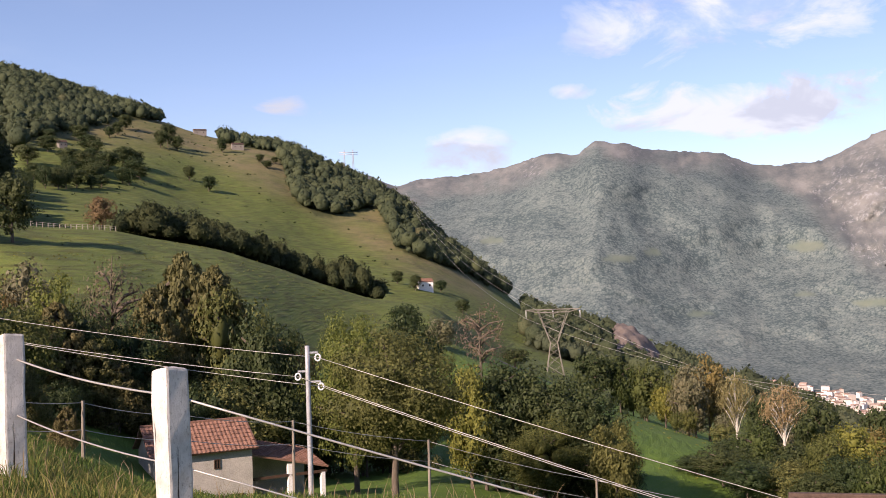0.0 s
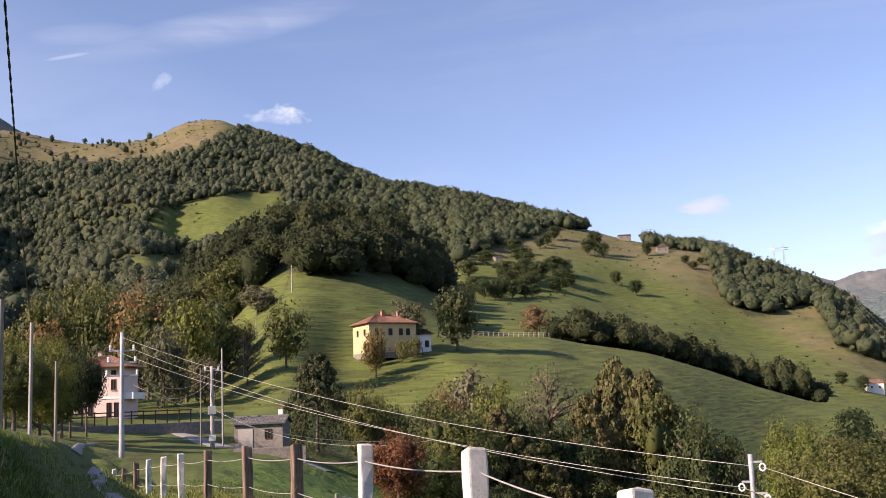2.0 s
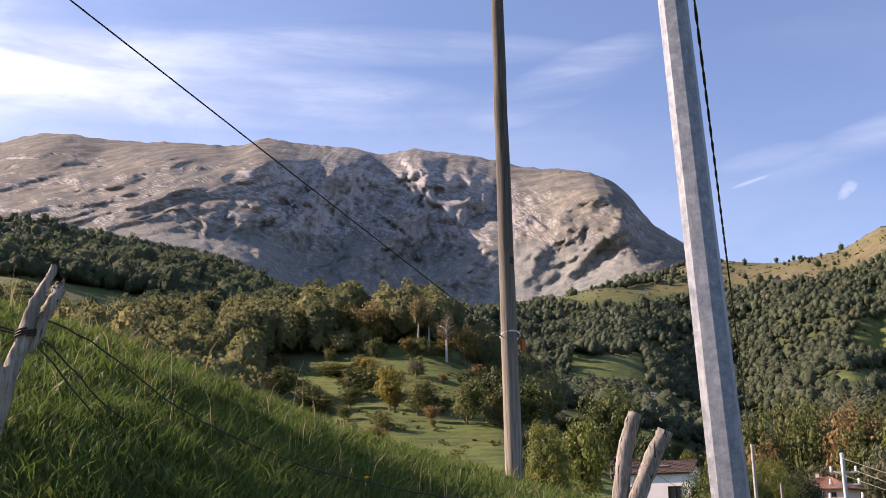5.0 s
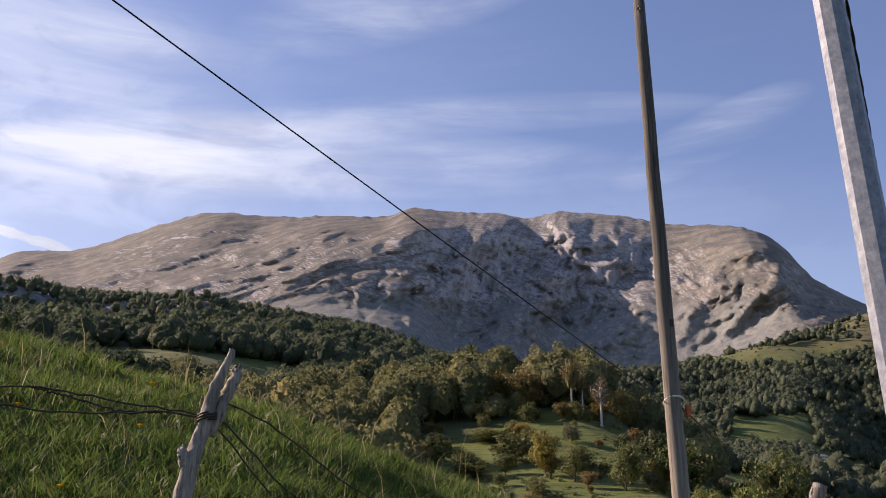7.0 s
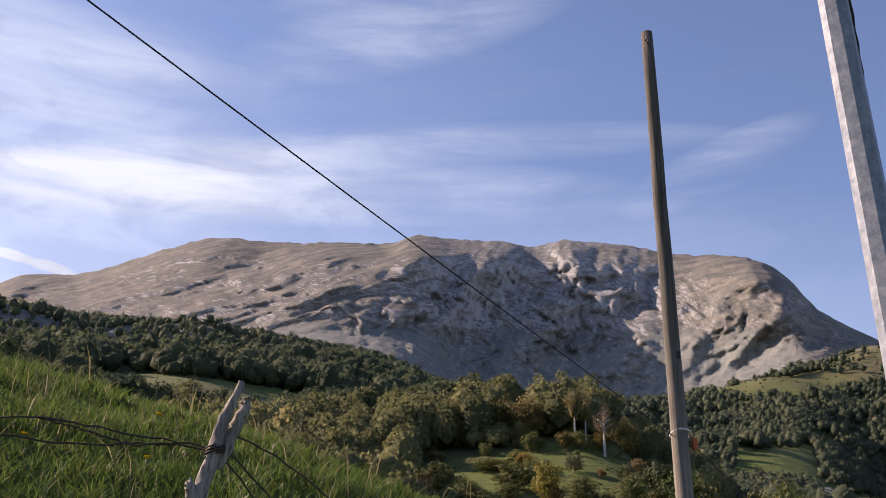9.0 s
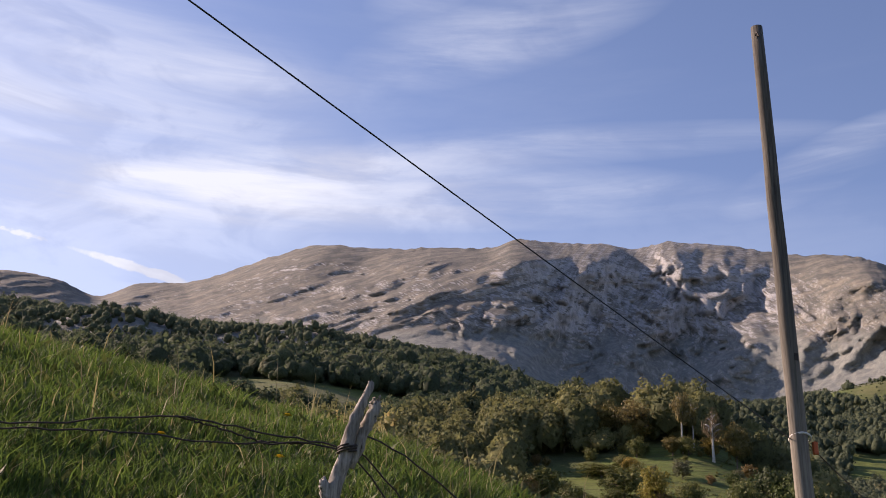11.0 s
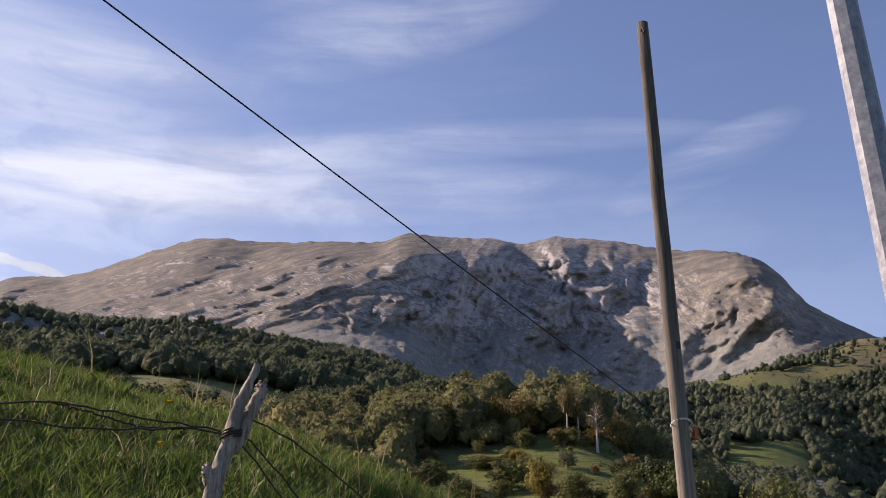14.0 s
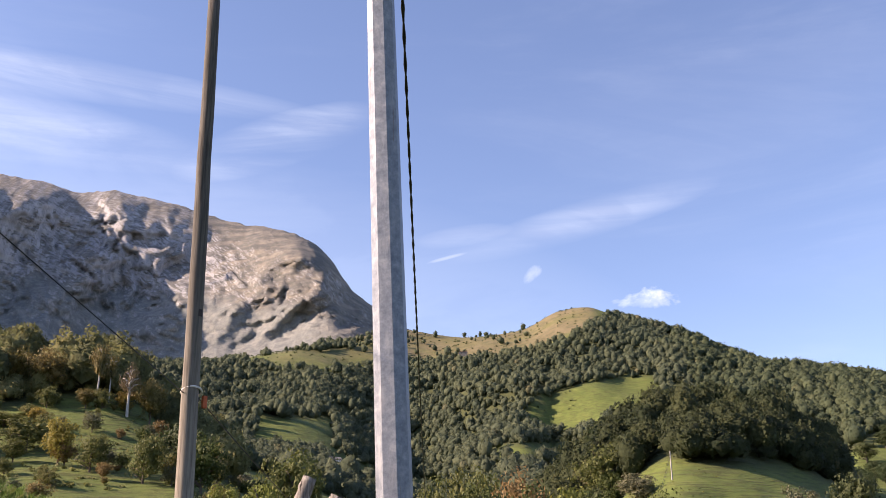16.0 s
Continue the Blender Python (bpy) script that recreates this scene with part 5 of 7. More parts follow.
def build_woods(name, label, mat, az_range, r_range, spacing, size, seed, fine, keep=lambda a, r: np.ones_like(a, bool)):
    rng = np.random.default_rng(seed)
    protos = [far_tree(rng, fine) for k in range(8)]
    area = math.pi * (r_range[1] ** 2 - r_range[0] ** 2) * (az_range[1] - az_range[0]) / 360
    n = int(area / spacing**2)
    a = rng.uniform(*az_range, n)
    r = np.sqrt(rng.uniform(r_range[0] ** 2, r_range[1] ** 2, n))
    z = height(a, r)
    w = wooded(a, r, np.degrees(np.arctan2(z - EYE, r)))
    ok = (w > rng.uniform(0.15, 0.9, n)) & keep(a, r)
    # behind a brow the wood stands thinner
    for f in (0.62, 0.75, 0.87):
        ok &= (np.arctan2(height(a, r * f) + 4.0 - EYE, r * f) < np.arctan2(z + size - EYE, r)) | (rng.uniform(size=n) < 0.12)
    a, r, z = a[ok], r[ok], z[ok]
    s = size * (0.55 + 0.95 * rng.uniform(0, 1, len(a)) ** 1.4)
    s = s * (1 + 0.25 * fbm(a * 0.8, r / 90.0, 3, 15))
    tone = np.clip(rng.normal(0.45, 0.2, len(a)) + 0.15 * fbm(a * 1.5, r / 40, 3, 5), 0, 1)
    kind = rng.integers(0, len(protos), len(a))
    turn = rng.uniform(0, 2 * np.pi, len(a))
    cos, sin = np.cos(turn), np.sin(turn)
    ar = np.radians(a)
    P = np.stack([-r * np.sin(ar), r * np.cos(ar), z - 0.04 * s], -1)
    cos_all, tri_all, tone_all, k0 = [], [], [], 0
    for k, (co, tri) in enumerate(protos):
        sel = np.nonzero(kind == k)[0]
        if not len(sel):
            continue
        x = co[None, :, 0] * cos[sel, None] - co[None, :, 1] * sin[sel, None]
        y = co[None, :, 0] * sin[sel, None] + co[None, :, 1] * cos[sel, None]
        q = np.stack([x, y, np.broadcast_to(co[None, :, 2] * rng.uniform(0.85, 1.3, len(sel))[:, None], x.shape)], -1) * s[sel, None, None] + P[sel, None]
        cos_all.append(q.reshape(-1, 3))
        tri_all.append((tri[None] + (np.arange(len(sel)) * len(co))[:, None, None] + k0).reshape(-1, 3))
        tone_all.append(np.repeat(tone[sel], len(co)))
        k0 += len(sel) * len(co)
    me = mesh_from(name, np.concatenate(cos_all), np.concatenate(tri_all), smooth=True)
    me.attributes.new("tone", "FLOAT", "POINT").data.foreach_set("value", np.concatenate(tone_all).astype(np.float32))
    me.materials.append(mat)
    return tagged(new(name, me), label, "woods", kind="stuff")


uneven = lambda a, r: a + 4.0 * fbm(a * 0.4, r / 80.0, 3, 41)
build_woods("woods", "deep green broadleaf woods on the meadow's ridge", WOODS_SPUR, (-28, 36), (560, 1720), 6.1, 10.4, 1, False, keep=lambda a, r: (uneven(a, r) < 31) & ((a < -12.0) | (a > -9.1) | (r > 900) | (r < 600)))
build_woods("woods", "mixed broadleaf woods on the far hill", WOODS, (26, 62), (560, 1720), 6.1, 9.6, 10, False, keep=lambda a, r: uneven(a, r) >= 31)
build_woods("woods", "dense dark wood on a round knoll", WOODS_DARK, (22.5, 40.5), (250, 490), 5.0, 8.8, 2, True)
build_woods("woods", "woods in the valley behind the knoll", WOODS, (22, 57), (440, 560), 5.2, 8.5, 6, False)
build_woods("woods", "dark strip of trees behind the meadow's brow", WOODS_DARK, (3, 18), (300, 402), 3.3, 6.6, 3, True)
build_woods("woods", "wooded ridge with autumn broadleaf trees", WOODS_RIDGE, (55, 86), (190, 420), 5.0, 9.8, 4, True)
build_woods("woods", "dark wood round the sloping field", WOODS_SPUR, (68, 104), (340, 560), 6.0, 11.5, 5, True)
build_woods("woods", "woods along the hill under the massif", WOODS_SPUR, (68, 104), (560, 900), 6.2, 11.5, 9, False)
build_woods("woods", "wooded slope going down to the town", WOODS, (-28, -4), (520, 560), 6.0, 8.5, 7, False, keep=lambda a, r: (a < -12.0) | (a > -9.1))
build_woods("woods", "woods at the foot of the massif", WOODS, (62, 106), (900, 1650), 9.5, 11.0, 8, False)
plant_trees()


# ---- buildings ----
def opening(parent, x, y, z, w, h, side, shutters=True, sill=True, mat=SHUTTER):
    """A window on a wall: side is the wall's outward turn in degrees about z."""
    win = part("window", boxed(-w / 2, w / 2, -0.02, 0.03, -h / 2, h / 2), GLASS_DARK, parent)
    win.matrix_basis = pose(x, y, z, 0, 0, side)
    fr = bmesh.new()
    for a in ((-w / 2 - 0.06, -w / 2, -h / 2 - 0.06, h / 2 + 0.06), (w / 2, w / 2 + 0.06, -h / 2 - 0.06, h / 2 + 0.06), (-w / 2, w / 2, h / 2, h / 2 + 0.06), (-w / 2, w / 2, -h / 2 - 0.06, -h / 2), (-0.03, 0.03, -h / 2, h / 2)):
        block(fr, a[0], a[1], -0.07, 0.0, a[2], a[3])
    part("frame", fr, mat, win)
    if sill:
        part("sill", boxed(-w / 2 - 0.12, w / 2 + 0.12, -0.14, 0.0, -h / 2 - 0.14, -h / 2 - 0.065), CONCRETE, win)
    if shutters:
        for s in (-1, 1):
            x0 = s * (w / 2 + 0.07)
            part("shutter", boxed(min(x0, x0 + s * w / 2), max(x0, x0 + s * w / 2), -0.10, -0.04, -h / 2, h / 2), mat, win)
    return win


def roof_rows(bm, a, b, c, d, rows, cols, thick=0.10, wave=0.05):
    """A tiled slope between eave a-b and ridge d-c: courses of round tiles as a rippled sheet with depth."""
    a, b, c, d = (np.array(v, float) for v in (a, b, c, d))
    n = np.cross(b - a, d - a)
    n /= np.linalg.norm(n)
    m = cols * 2
    top, low = [], []
    # each course starts proud of the one below it
    for i in range(rows):
        for s, lip in ((i / rows, 0.045), ((i + 1) / rows, 0.0)):
            e0, e1 = a + (d - a) * s, b + (c - b) * s
            top.append([bm.verts.new(e0 + (e1 - e0) * j / m + n * (thick + lip + (wave if j % 2 else 0) + 0.012 * math.sin(j * 7.3 + i * 4.1))) for j in range(m + 1)])
    for s in (0, 1):
        e0, e1 = a + (d - a) * s, b + (c - b) * s
        low.append([bm.verts.new(e0 + (e1 - e0) * j / m) for j in range(m + 1)])
    for i in range(len(top) - 1):
        for j in range(m):
            bm.faces.new((top[i][j], top[i][j + 1], top[i + 1][j + 1], top[i + 1][j]))
    for j in range(m):
        bm.faces.new((low[0][j + 1], low[0][j], low[1][j], low[1][j + 1]))
        bm.faces.new((low[0][j], low[0][j + 1], top[0][j + 1], top[0][j]))
        bm.faces.new((top[-1][j], top[-1][j + 1], low[1][j + 1], low[1][j]))
    bm.faces.new([low[1][0], low[0][0]] + [r[0] for r in top])
    bm.faces.new([low[0][m], low[1][m]] + [r[m] for r in reversed(top)])


def hip_roof(parent, w, d, z, rise, over, mat, inset):
    """inset: how far the ridge's ends stand back from the gables (0: a plain gable roof)."""
    W, D = w / 2 + over, d / 2 + over
    x0, x1 = -W + inset, W - inset
    bm = bmesh.new()
    c = max(6, int(w / 0.30))
    k = max(5, int(math.hypot(D, rise) / 0.42))
    roof_rows(bm, (-W, -D, z), (W, -D, z), (x1, 0, z + rise), (x0, 0, z + rise), k, c)
    roof_rows(bm, (W, D, z), (-W, D, z), (x0, 0, z + rise), (x1, 0, z + rise), k, c)
    if inset > 0:
        roof_rows(bm, (W, -D, z), (W, D, z), (x1, 0.02, z + rise), (x1, -0.02, z + rise), k, max(6, int(d / 0.30)))
        roof_rows(bm, (-W, D, z), (-W, -D, z), (x0, -0.02, z + rise), (x0, 0.02, z + rise), k, max(6, int(d / 0.30)))
    roof = part("roof", bm, mat, parent, "")
    ridge = bmesh.new()
    block(ridge, x0, x1, -0.14, 0.14, z + rise + 0.04, z + rise + 0.22, 0.05)
    part("ridge", ridge, mat, roof)
    return roof


def chimney(parent, x, y, z0, z1, mat=GREY_PLASTER, s=0.5):
    c = part("chimney", boxed(x - s / 2, x + s / 2, y - s / 2, y + s / 2, z0, z1, bevel=0.02), mat, parent)
    part("cap", boxed(x - s / 2 - 0.1, x + s / 2 + 0.1, y - s / 2 - 0.1, y + s / 2 + 0.1, z1, z1 + 0.12, bevel=0.02), TILE, c)


def wall_box(parent, w, d, z1, mat, z0=-1.2, gable=0.0):
    bm = boxed(-w / 2, w / 2, -d / 2, d / 2, z0, z1)
    if gable:
        for s in (-1, 1):
            x = s * w / 2
            vs = [bm.verts.new((x - s * t, y, z)) for t in (0, 0.3) for y, z in ((-d / 2, z1), (d / 2, z1), (0, z1 + gable))]
            for f in ((0, 1, 2), (5, 4, 3), (0, 3, 4, 1), (1, 4, 5, 2), (2, 5, 3, 0)):
                bm.faces.new([vs[i] for i in f])
    return part("wall", bm, mat, parent)


def yellow_house():
    az, r = 26.85, 222.0
    h = thing("house", "two-storey yellow farmhouse with red tiled hip roof", "house", Matrix.Translation(at(az, r, 12.2)) @ pose(0, 0, 0, 0, 0, 27 + 27))
    w, d, e = 11.2, 8.0, 6.1
    wall_box(h, w, d, e, YELLOW_PLASTER)
    hip_roof(h, w, d, e, 2.1, 0.65, TILE, 4.4)
    chimney(h, -0.6, -0.6, 7.3, 9.0, BRICK, 0.75)
    chimney(h, 3.4, -0.3, 6.9, 8.9, BRICK, 0.75)
    for x, z in ((1.9, 4.3), (3.6, 4.3), (-0.6, 4.3), (-3.8, 4.3), (2.0, 1.5), (3.7, 1.5), (-3.8, 1.5)):
        opening(h, x, -d / 2, z, 0.8, 1.3, 0, shutters=False)
    for y, z in ((-1.8, 4.3), (1.6, 4.3), (-1.8, 1.5)):
        opening(h, -w / 2, y, z, 0.75, 1.2, -90, shutters=False)
    # low stone base and white annexe
    part("plinth", boxed(-w / 2 - 0.1, w / 2 + 0.1, -d / 2 - 0.1, d / 2 + 0.1, -1.2, 0.0), STONE_WALL, h)
    a = thing("house", "small whitewashed house joined to the farmhouse", "house", h.matrix_basis @ pose(7.9, 0.6, 0.2))
    wall_box(a, 4.4, 6.2, 3.6, WHITEWASH, gable=0.0)
    hip_roof(a, 4.4, 6.2, 3.6, 1.3, 0.5, BROWN_TILE, 0.0)
    for x in (-1.1, 1.1):
        opening(a, x, -3.1, 1.6, 0.9, 1.3, 0, shutters=False)
    # terrace rail before the house
    f = thing("fence", "dark terrace railing before the yellow farmhouse", "fence", h.matrix_basis @ pose(0, -6.0, -0.2))
    for k in range(9):
        part("post", boxed(-4.6 + k * 1.3, -4.5 + k * 1.3, -0.05, 0.05, -0.8, 1.0), SHUTTER, f)
    for z in (0.5, 0.95):
        part("rail", boxed(-4.6, 5.9, -0.04, 0.04, z - 0.05, z + 0.05), SHUTTER, f)


def pink_house():
    az, r = 41.75, 150.0
    z = 0.9
    h = thing("house", "pale pink three-storey villa with red tiled roof", "house", Matrix.Translation(at(az, r, z)) @ pose(0, 0, 0, 0, 0, 41 - 19))
    w, d, e = 6.8, 6.4, 6.9
    wall_box(h, w, d, e, PINK_PLASTER, -2)
    hip_roof(h, w, d, e, 1.6, 0.9, TILE, 3.4)
    chimney(h, -1.0, 0.6, 7.8, 9.2)
    for x, z_, hh in ((-2.2, 4.4, 1.5), (-0.9, 4.4, 1.5), (-0.3, 4.4, 1.5), (2.2, 4.6, 1.3), (1.6, 1.2, 1.9), (2.6, 1.2, 1.9), (-2.2, 1.2, 1.9), (-0.9, 1.0, 2.2), (2.2, 6.2, 0.5), (-1.6, 6.2, 0.5)):
        opening(h, x, -d / 2, z_, 0.55, hh, 0, shutters=False)
    part("cornice", boxed(-w / 2 - 0.08, w / 2 + 0.08, -d / 2 - 0.08, d / 2 + 0.08, 2.7, 2.95, bevel=0.02), WHITEWASH, h)
    part("balcony", boxed(w / 2, w / 2 + 1.3, -d / 2 + 0.6, d / 2 - 0.8, 2.6, 3.5, bevel=0.03), WHITEWASH, h)
    wing = thing("house", "low pink wing with tiled roof beside the villa", "house", h.matrix_basis @ pose(-7.0, 1.0, 0))
    wall_box(wing, 7.0, 5.0, 2.9, PINK_PLASTER, -2)
    hip_roof(wing, 7.0, 5.0, 2.9, 1.3, 0.5, TILE, 0.0)
    opening(wing, 1.8, -2.5, 1.0, 0.9, 2.0, 0, shutters=False)
    opening(wing, -1.6, -2.5, 1.5, 0.8, 1.1, 0, shutters=False)
    # garden wall and fence before the villa
    g = thing("garden_wall", "dry stone garden wall under the villa", "wall", Matrix.Translation(at(39.6, 122, ground(39.6, 122))) @ pose(0, 0, 0, 0, 0, 50))
    part("stones", boxed(-9, 8.5, -0.3, 0.3, -1.5, 1.0, bevel=0.08), STONE_WALL, g)
    f = thing("fence", "dark wooden fence before the pink villa", "fence", Matrix.Translation(at(40.4, 130, 0.9)) @ pose(0, 0, 0, 0, 0, 48))
    for k in range(12):
        part("post", boxed(-8.6 + k * 1.4, -8.45 + k * 1.4, -0.07, 0.07, -1.2, 0.95), SHUTTER, f)
    for z_ in (0.35, 0.8):
        part("rail", boxed(-8.6, 7.0, -0.05, 0.05, z_ - 0.07, z_ + 0.07), SHUTTER, f)


def white_house():
    az, r = 50.1, 120.0
    h = thing("house", "whitewashed house with brown tiled gable roof", "house", Matrix.Translation(at(az, r, 3.0)) @ pose(0, 0, 0, 0, 0, 38))
    w, d, e = 8.2, 7.0, 5.4
    wall_box(h, w, d, e, WHITEWASH, -2, gable=1.5)
    hip_roof(h, w, d, e, 1.5, 0.35, BROWN_TILE, 0.0)
    chimney(h, -3.1, -2.0, 5.6, 7.3, WHITEWASH)
    opening(h, -1.7, -d / 2, 3.2, 1.35, 1.75, 0, shutters=False)
    opening(h, 2.4, -d / 2, 3.2, 1.35, 1.75, 0, shutters=False)
    part("skylight", boxed(0.4, 1.6, -2.2, -1.7, 6.35, 6.45), CONCRETE, h)
    f = thing("fence", "thin wire fence before the white house", "fence", Matrix.Translation(at(50.1, 112, 2.0)) @ pose(0, 0, 0, 0, 0, 50))
    for k in range(7):
        part("post", boxed(-4.5 + k * 1.5, -4.44 + k * 1.5, -0.03, 0.03, -1.0, 1.3), CONCRETE, f)
    for z_ in (0.4, 0.8, 1.2):
        part("rail", boxed(-4.5, 4.5, -0.01, 0.01, z_ - 0.012, z_ + 0.012), WIRE_PALE, f)


def stone_hut():
    az, r = 33.65, 100.0
    z = -2.1
    h = thing("hut", "small stone hut with slab roof and white chimney", "hut", Matrix.Translation(at(az, r, z)) @ pose(0, 0, 0, 0, 0, 33.6 - 12))
    w, d = 4.5, 3.6
    wall_box(h, w, d, 2.1, STONE_WALL, -1, gable=0.6)
    hip_roof(h, w, d, 2.1, 0.6, 0.3, SLATE, 0.0)
    chimney(h, 1.7, 0.4, 2.4, 3.5, WHITEWASH, 0.42)
    opening(h, 0.9, -d / 2, 1.2, 0.5, 0.8, 0, shutters=False, sill=False)
    part("arch", boxed(-1.9, -0.5, -d / 2 - 0.06, -d / 2 + 0.1, -0.4, 1.7, bevel=0.03), CONCRETE, h)
    t = thing("terrace_wall", "low stone wall beside the hut", "wall", Matrix.Translation(at(33.2, 92, ground(33.2, 92))) @ pose(0, 0, 0, 0, 0, 30))
    part("stones", boxed(-3.2, 3.0, -0.25, 0.25, -0.8, 0.7, bevel=0.06), STONE_WALL, t)


def barn():
    az, r = 13.9, 84.0
    zg = EYE + r * math.tan(radians(-11.5))
    h = thing("barn", "old plastered stone barn with red tiled roof", "barn", Matrix.Translation(at(az, r, zg)) @ pose(0, 0, 0, 0, 0, 13.9 + 14))
    w, d, e = 7.6, 5.6, 4.5
    wall_box(h, w, d, e, GREY_PLASTER, -2.5, gable=2.0)
    hip_roof(h, w, d, e, 2.0, 0.4, TILE, 0.0)
    opening(h, 1.0, -d / 2, 3.6, 0.35, 0.6, 0, shutters=False, sill=False)
    opening(h, 2.5, -d / 2, 0.4, 1.0, 1.4, 0, shutters=False, sill=False)
    opening(h, -1.9, -d / 2, 0.9, 0.5, 0.6, 0, shutters=False, sill=False)
    s = thing("shed", "open lean-to shed with sloping red tiled roof", "shed", h.matrix_basis @ pose(6.6, 0.4, -0.3))
    bm = bmesh.new()
    roof_rows(bm, (-3.0, -3.0, 4.2), (3.6, -3.0, 2.6), (3.6, 2.6, 3.4), (-3.0, 2.6, 5.0), 13, 22)
    part("roof", bm, TILE, s)
    part("beam", boxed(-2.9, 3.5, -2.9, -2.7, 2.2, 2.4), SHUTTER, s)
    part("back_wall", boxed(-2.8, 3.4, 2.2, 2.6, -2, 3.2), GREY_PLASTER, s)
    for x in (3.2, 0.4):
        part("pillar", boxed(x - 0.18, x + 0.18, -2.9, -2.5, -1.5, 2.3 if x > 1 else 3.2, bevel=0.03), WHITEWASH, s)
    part("step", boxed(-1.0, 3.9, -4.0, -3.0, -1.5, -0.1, bevel=0.04), CONCRETE, s)


def small_house(az, r, w, d, e, mat, roof, label, turn=0, lift=0.0):
    h = thing("hut", label, "hut", Matrix.Translation(at(az, r)) @ pose(0, 0, lift, 0, 0, az + turn), group="huts on the hillside")
    wall_box(h, w, d, e, mat, -3, gable=e * 0.4)
    hip_roof(h, w, d, e, e * 0.4, 0.3, roof, 0.0)
    for x in (-w / 4, w / 4):
        opening(h, x, -d / 2, e * 0.55, 0.8, 1.0, 0, shutters=False, sill=False)


yellow_house()
pink_house()
white_house()
stone_hut()
barn()
for az, r, w, d, e, mat, roof, label, turn in (
    (1.1, 600, 8.5, 7, 4.6, WHITEWASH, TILE, "pale farmhouse with red roof on the meadow", 18),
    (4.25, 560, 12, 7, 3.6, WHITEWASH, BROWN_TILE, "low white farm building on the meadow", 10),
    (3.9, 575, 6, 6, 3.2, STONE_WALL, BROWN_TILE, "small grey barn beside the farm", -10),
    (4.2, 960, 5, 5, 4.0, WHITEWASH, TILE, "lone white hut at the wood's edge", 12),
    (21.1, 1010, 11, 7, 4.0, STONE_WALL, BROWN_TILE, "stone alp hut on the high meadow", 15),
    (20.3, 880, 6.5, 6, 4.6, STONE_WALL, BROWN_TILE, "pale square hut among trees", 20),
    (11.2, 1080, 12, 7, 5.0, STONE_WALL, BROWN_TILE, "stone barn beside single trees", 10),
    (13.2, 1170, 14, 7, 4.5, STONE_WALL, BROWN_TILE, "long stone hut near the ridge", 8),
    (38.4, 900, 9, 7, 4.5, STONE_WALL, BROWN_TILE, "stone hut on the forest clearing", 15),
    (50.3, 600, 9, 7, 5.0, WHITEWASH, SLATE, "white hut with grey roof in the field", 20),
    (45.2, 520, 9, 7, 4.0, STONE_WALL, BROWN_TILE, "stone cottage in the green field", 15),
    (43.0, 1500, 12, 8, 5.0, STONE_WALL, BROWN_TILE, "hut on the high saddle", 0),
    (92.0, 430, 8, 6, 4.0, WHITEWASH, SLATE, "white hut half hidden by trees", 10),
    (-8.0, 120, 4, 3.5, 1.6, STONE_WALL, TILE, "small shed with red roof among trees", 10),
):
    small_house(az, r, w, d, e, mat, roof, label, turn)


# ---- poles and lines ----
def lathe_pole(name, base, top, r0, r1, mat, sides=12, n=8, wob=0.0, seed=0, turn=0.0):
    base, top = np.array(base), np.array(top)
    rng = np.random.default_rng(seed)
    s = np.linspace(0, 1, n)[:, None]
    path = base + (top - base) * s + rng.normal(size=(n, 3)) * wob * np.array([1, 1, 0]) * (s > 0) * (s < 1)
    return mesh_from(name, *tube_arrays(path, r0 + (r1 - r0) * s[:, 0], sides, turn=turn), smooth=sides > 10)


def steel_pole():
    x, y = -5.191, 4.56
    z0 = ground(48.7, math.hypot(x, y))
    p = thing("steel_pole", "eight-sided galvanised steel line pole with rust", "pole")
    top = (-5.183, 4.170, 9.1)
    part("shaft", lathe_pole("shaft", (x + 0.04, y, z0 - 0.3), top, 0.119, 0.0770, GALVANISED, 8, turn=11), GALVANISED, p)
    lift = lambda z: tuple(np.array((x + 0.04, y, z0 - 0.3)) + (np.array(top) - np.array((x + 0.04, y, z0 - 0.3))) * (z - z0 + 0.3) / (top[2] - z0 + 0.3))
    part("sleeve", joined_mesh("sleeve", [tube_arrays(np.array([lift(z0 - 0.3), lift(1.54), lift(1.67)]), np.array([0.140, 0.132, 0.112]), 8, turn=11)]), GALVANISED, p)
    part("cap", lathe_pole("cap", top, (top[0], top[1], top[2] + 0.04), 0.10, 0.08, GALVANISED, 8, 3), GALVANISED, p)
    # twisted service cable
    c = thing("service_cable", "twisted black overhead cable on the steel pole", "cable")
    path = sag((-5.08, 4.34, 7.52), at(45.45, 45.6, EYE + 4.0), 0.55, 160)
    s = np.linspace(0, 1, 160) * 260
    for k in range(2):
        off = np.stack([np.cos(s + k * math.pi), np.sin(s + k * math.pi), 0 * s], -1) * 0.011
        bar("strand", path + off, np.full(160, 0.011), CABLE_BLACK, c, sides=5)


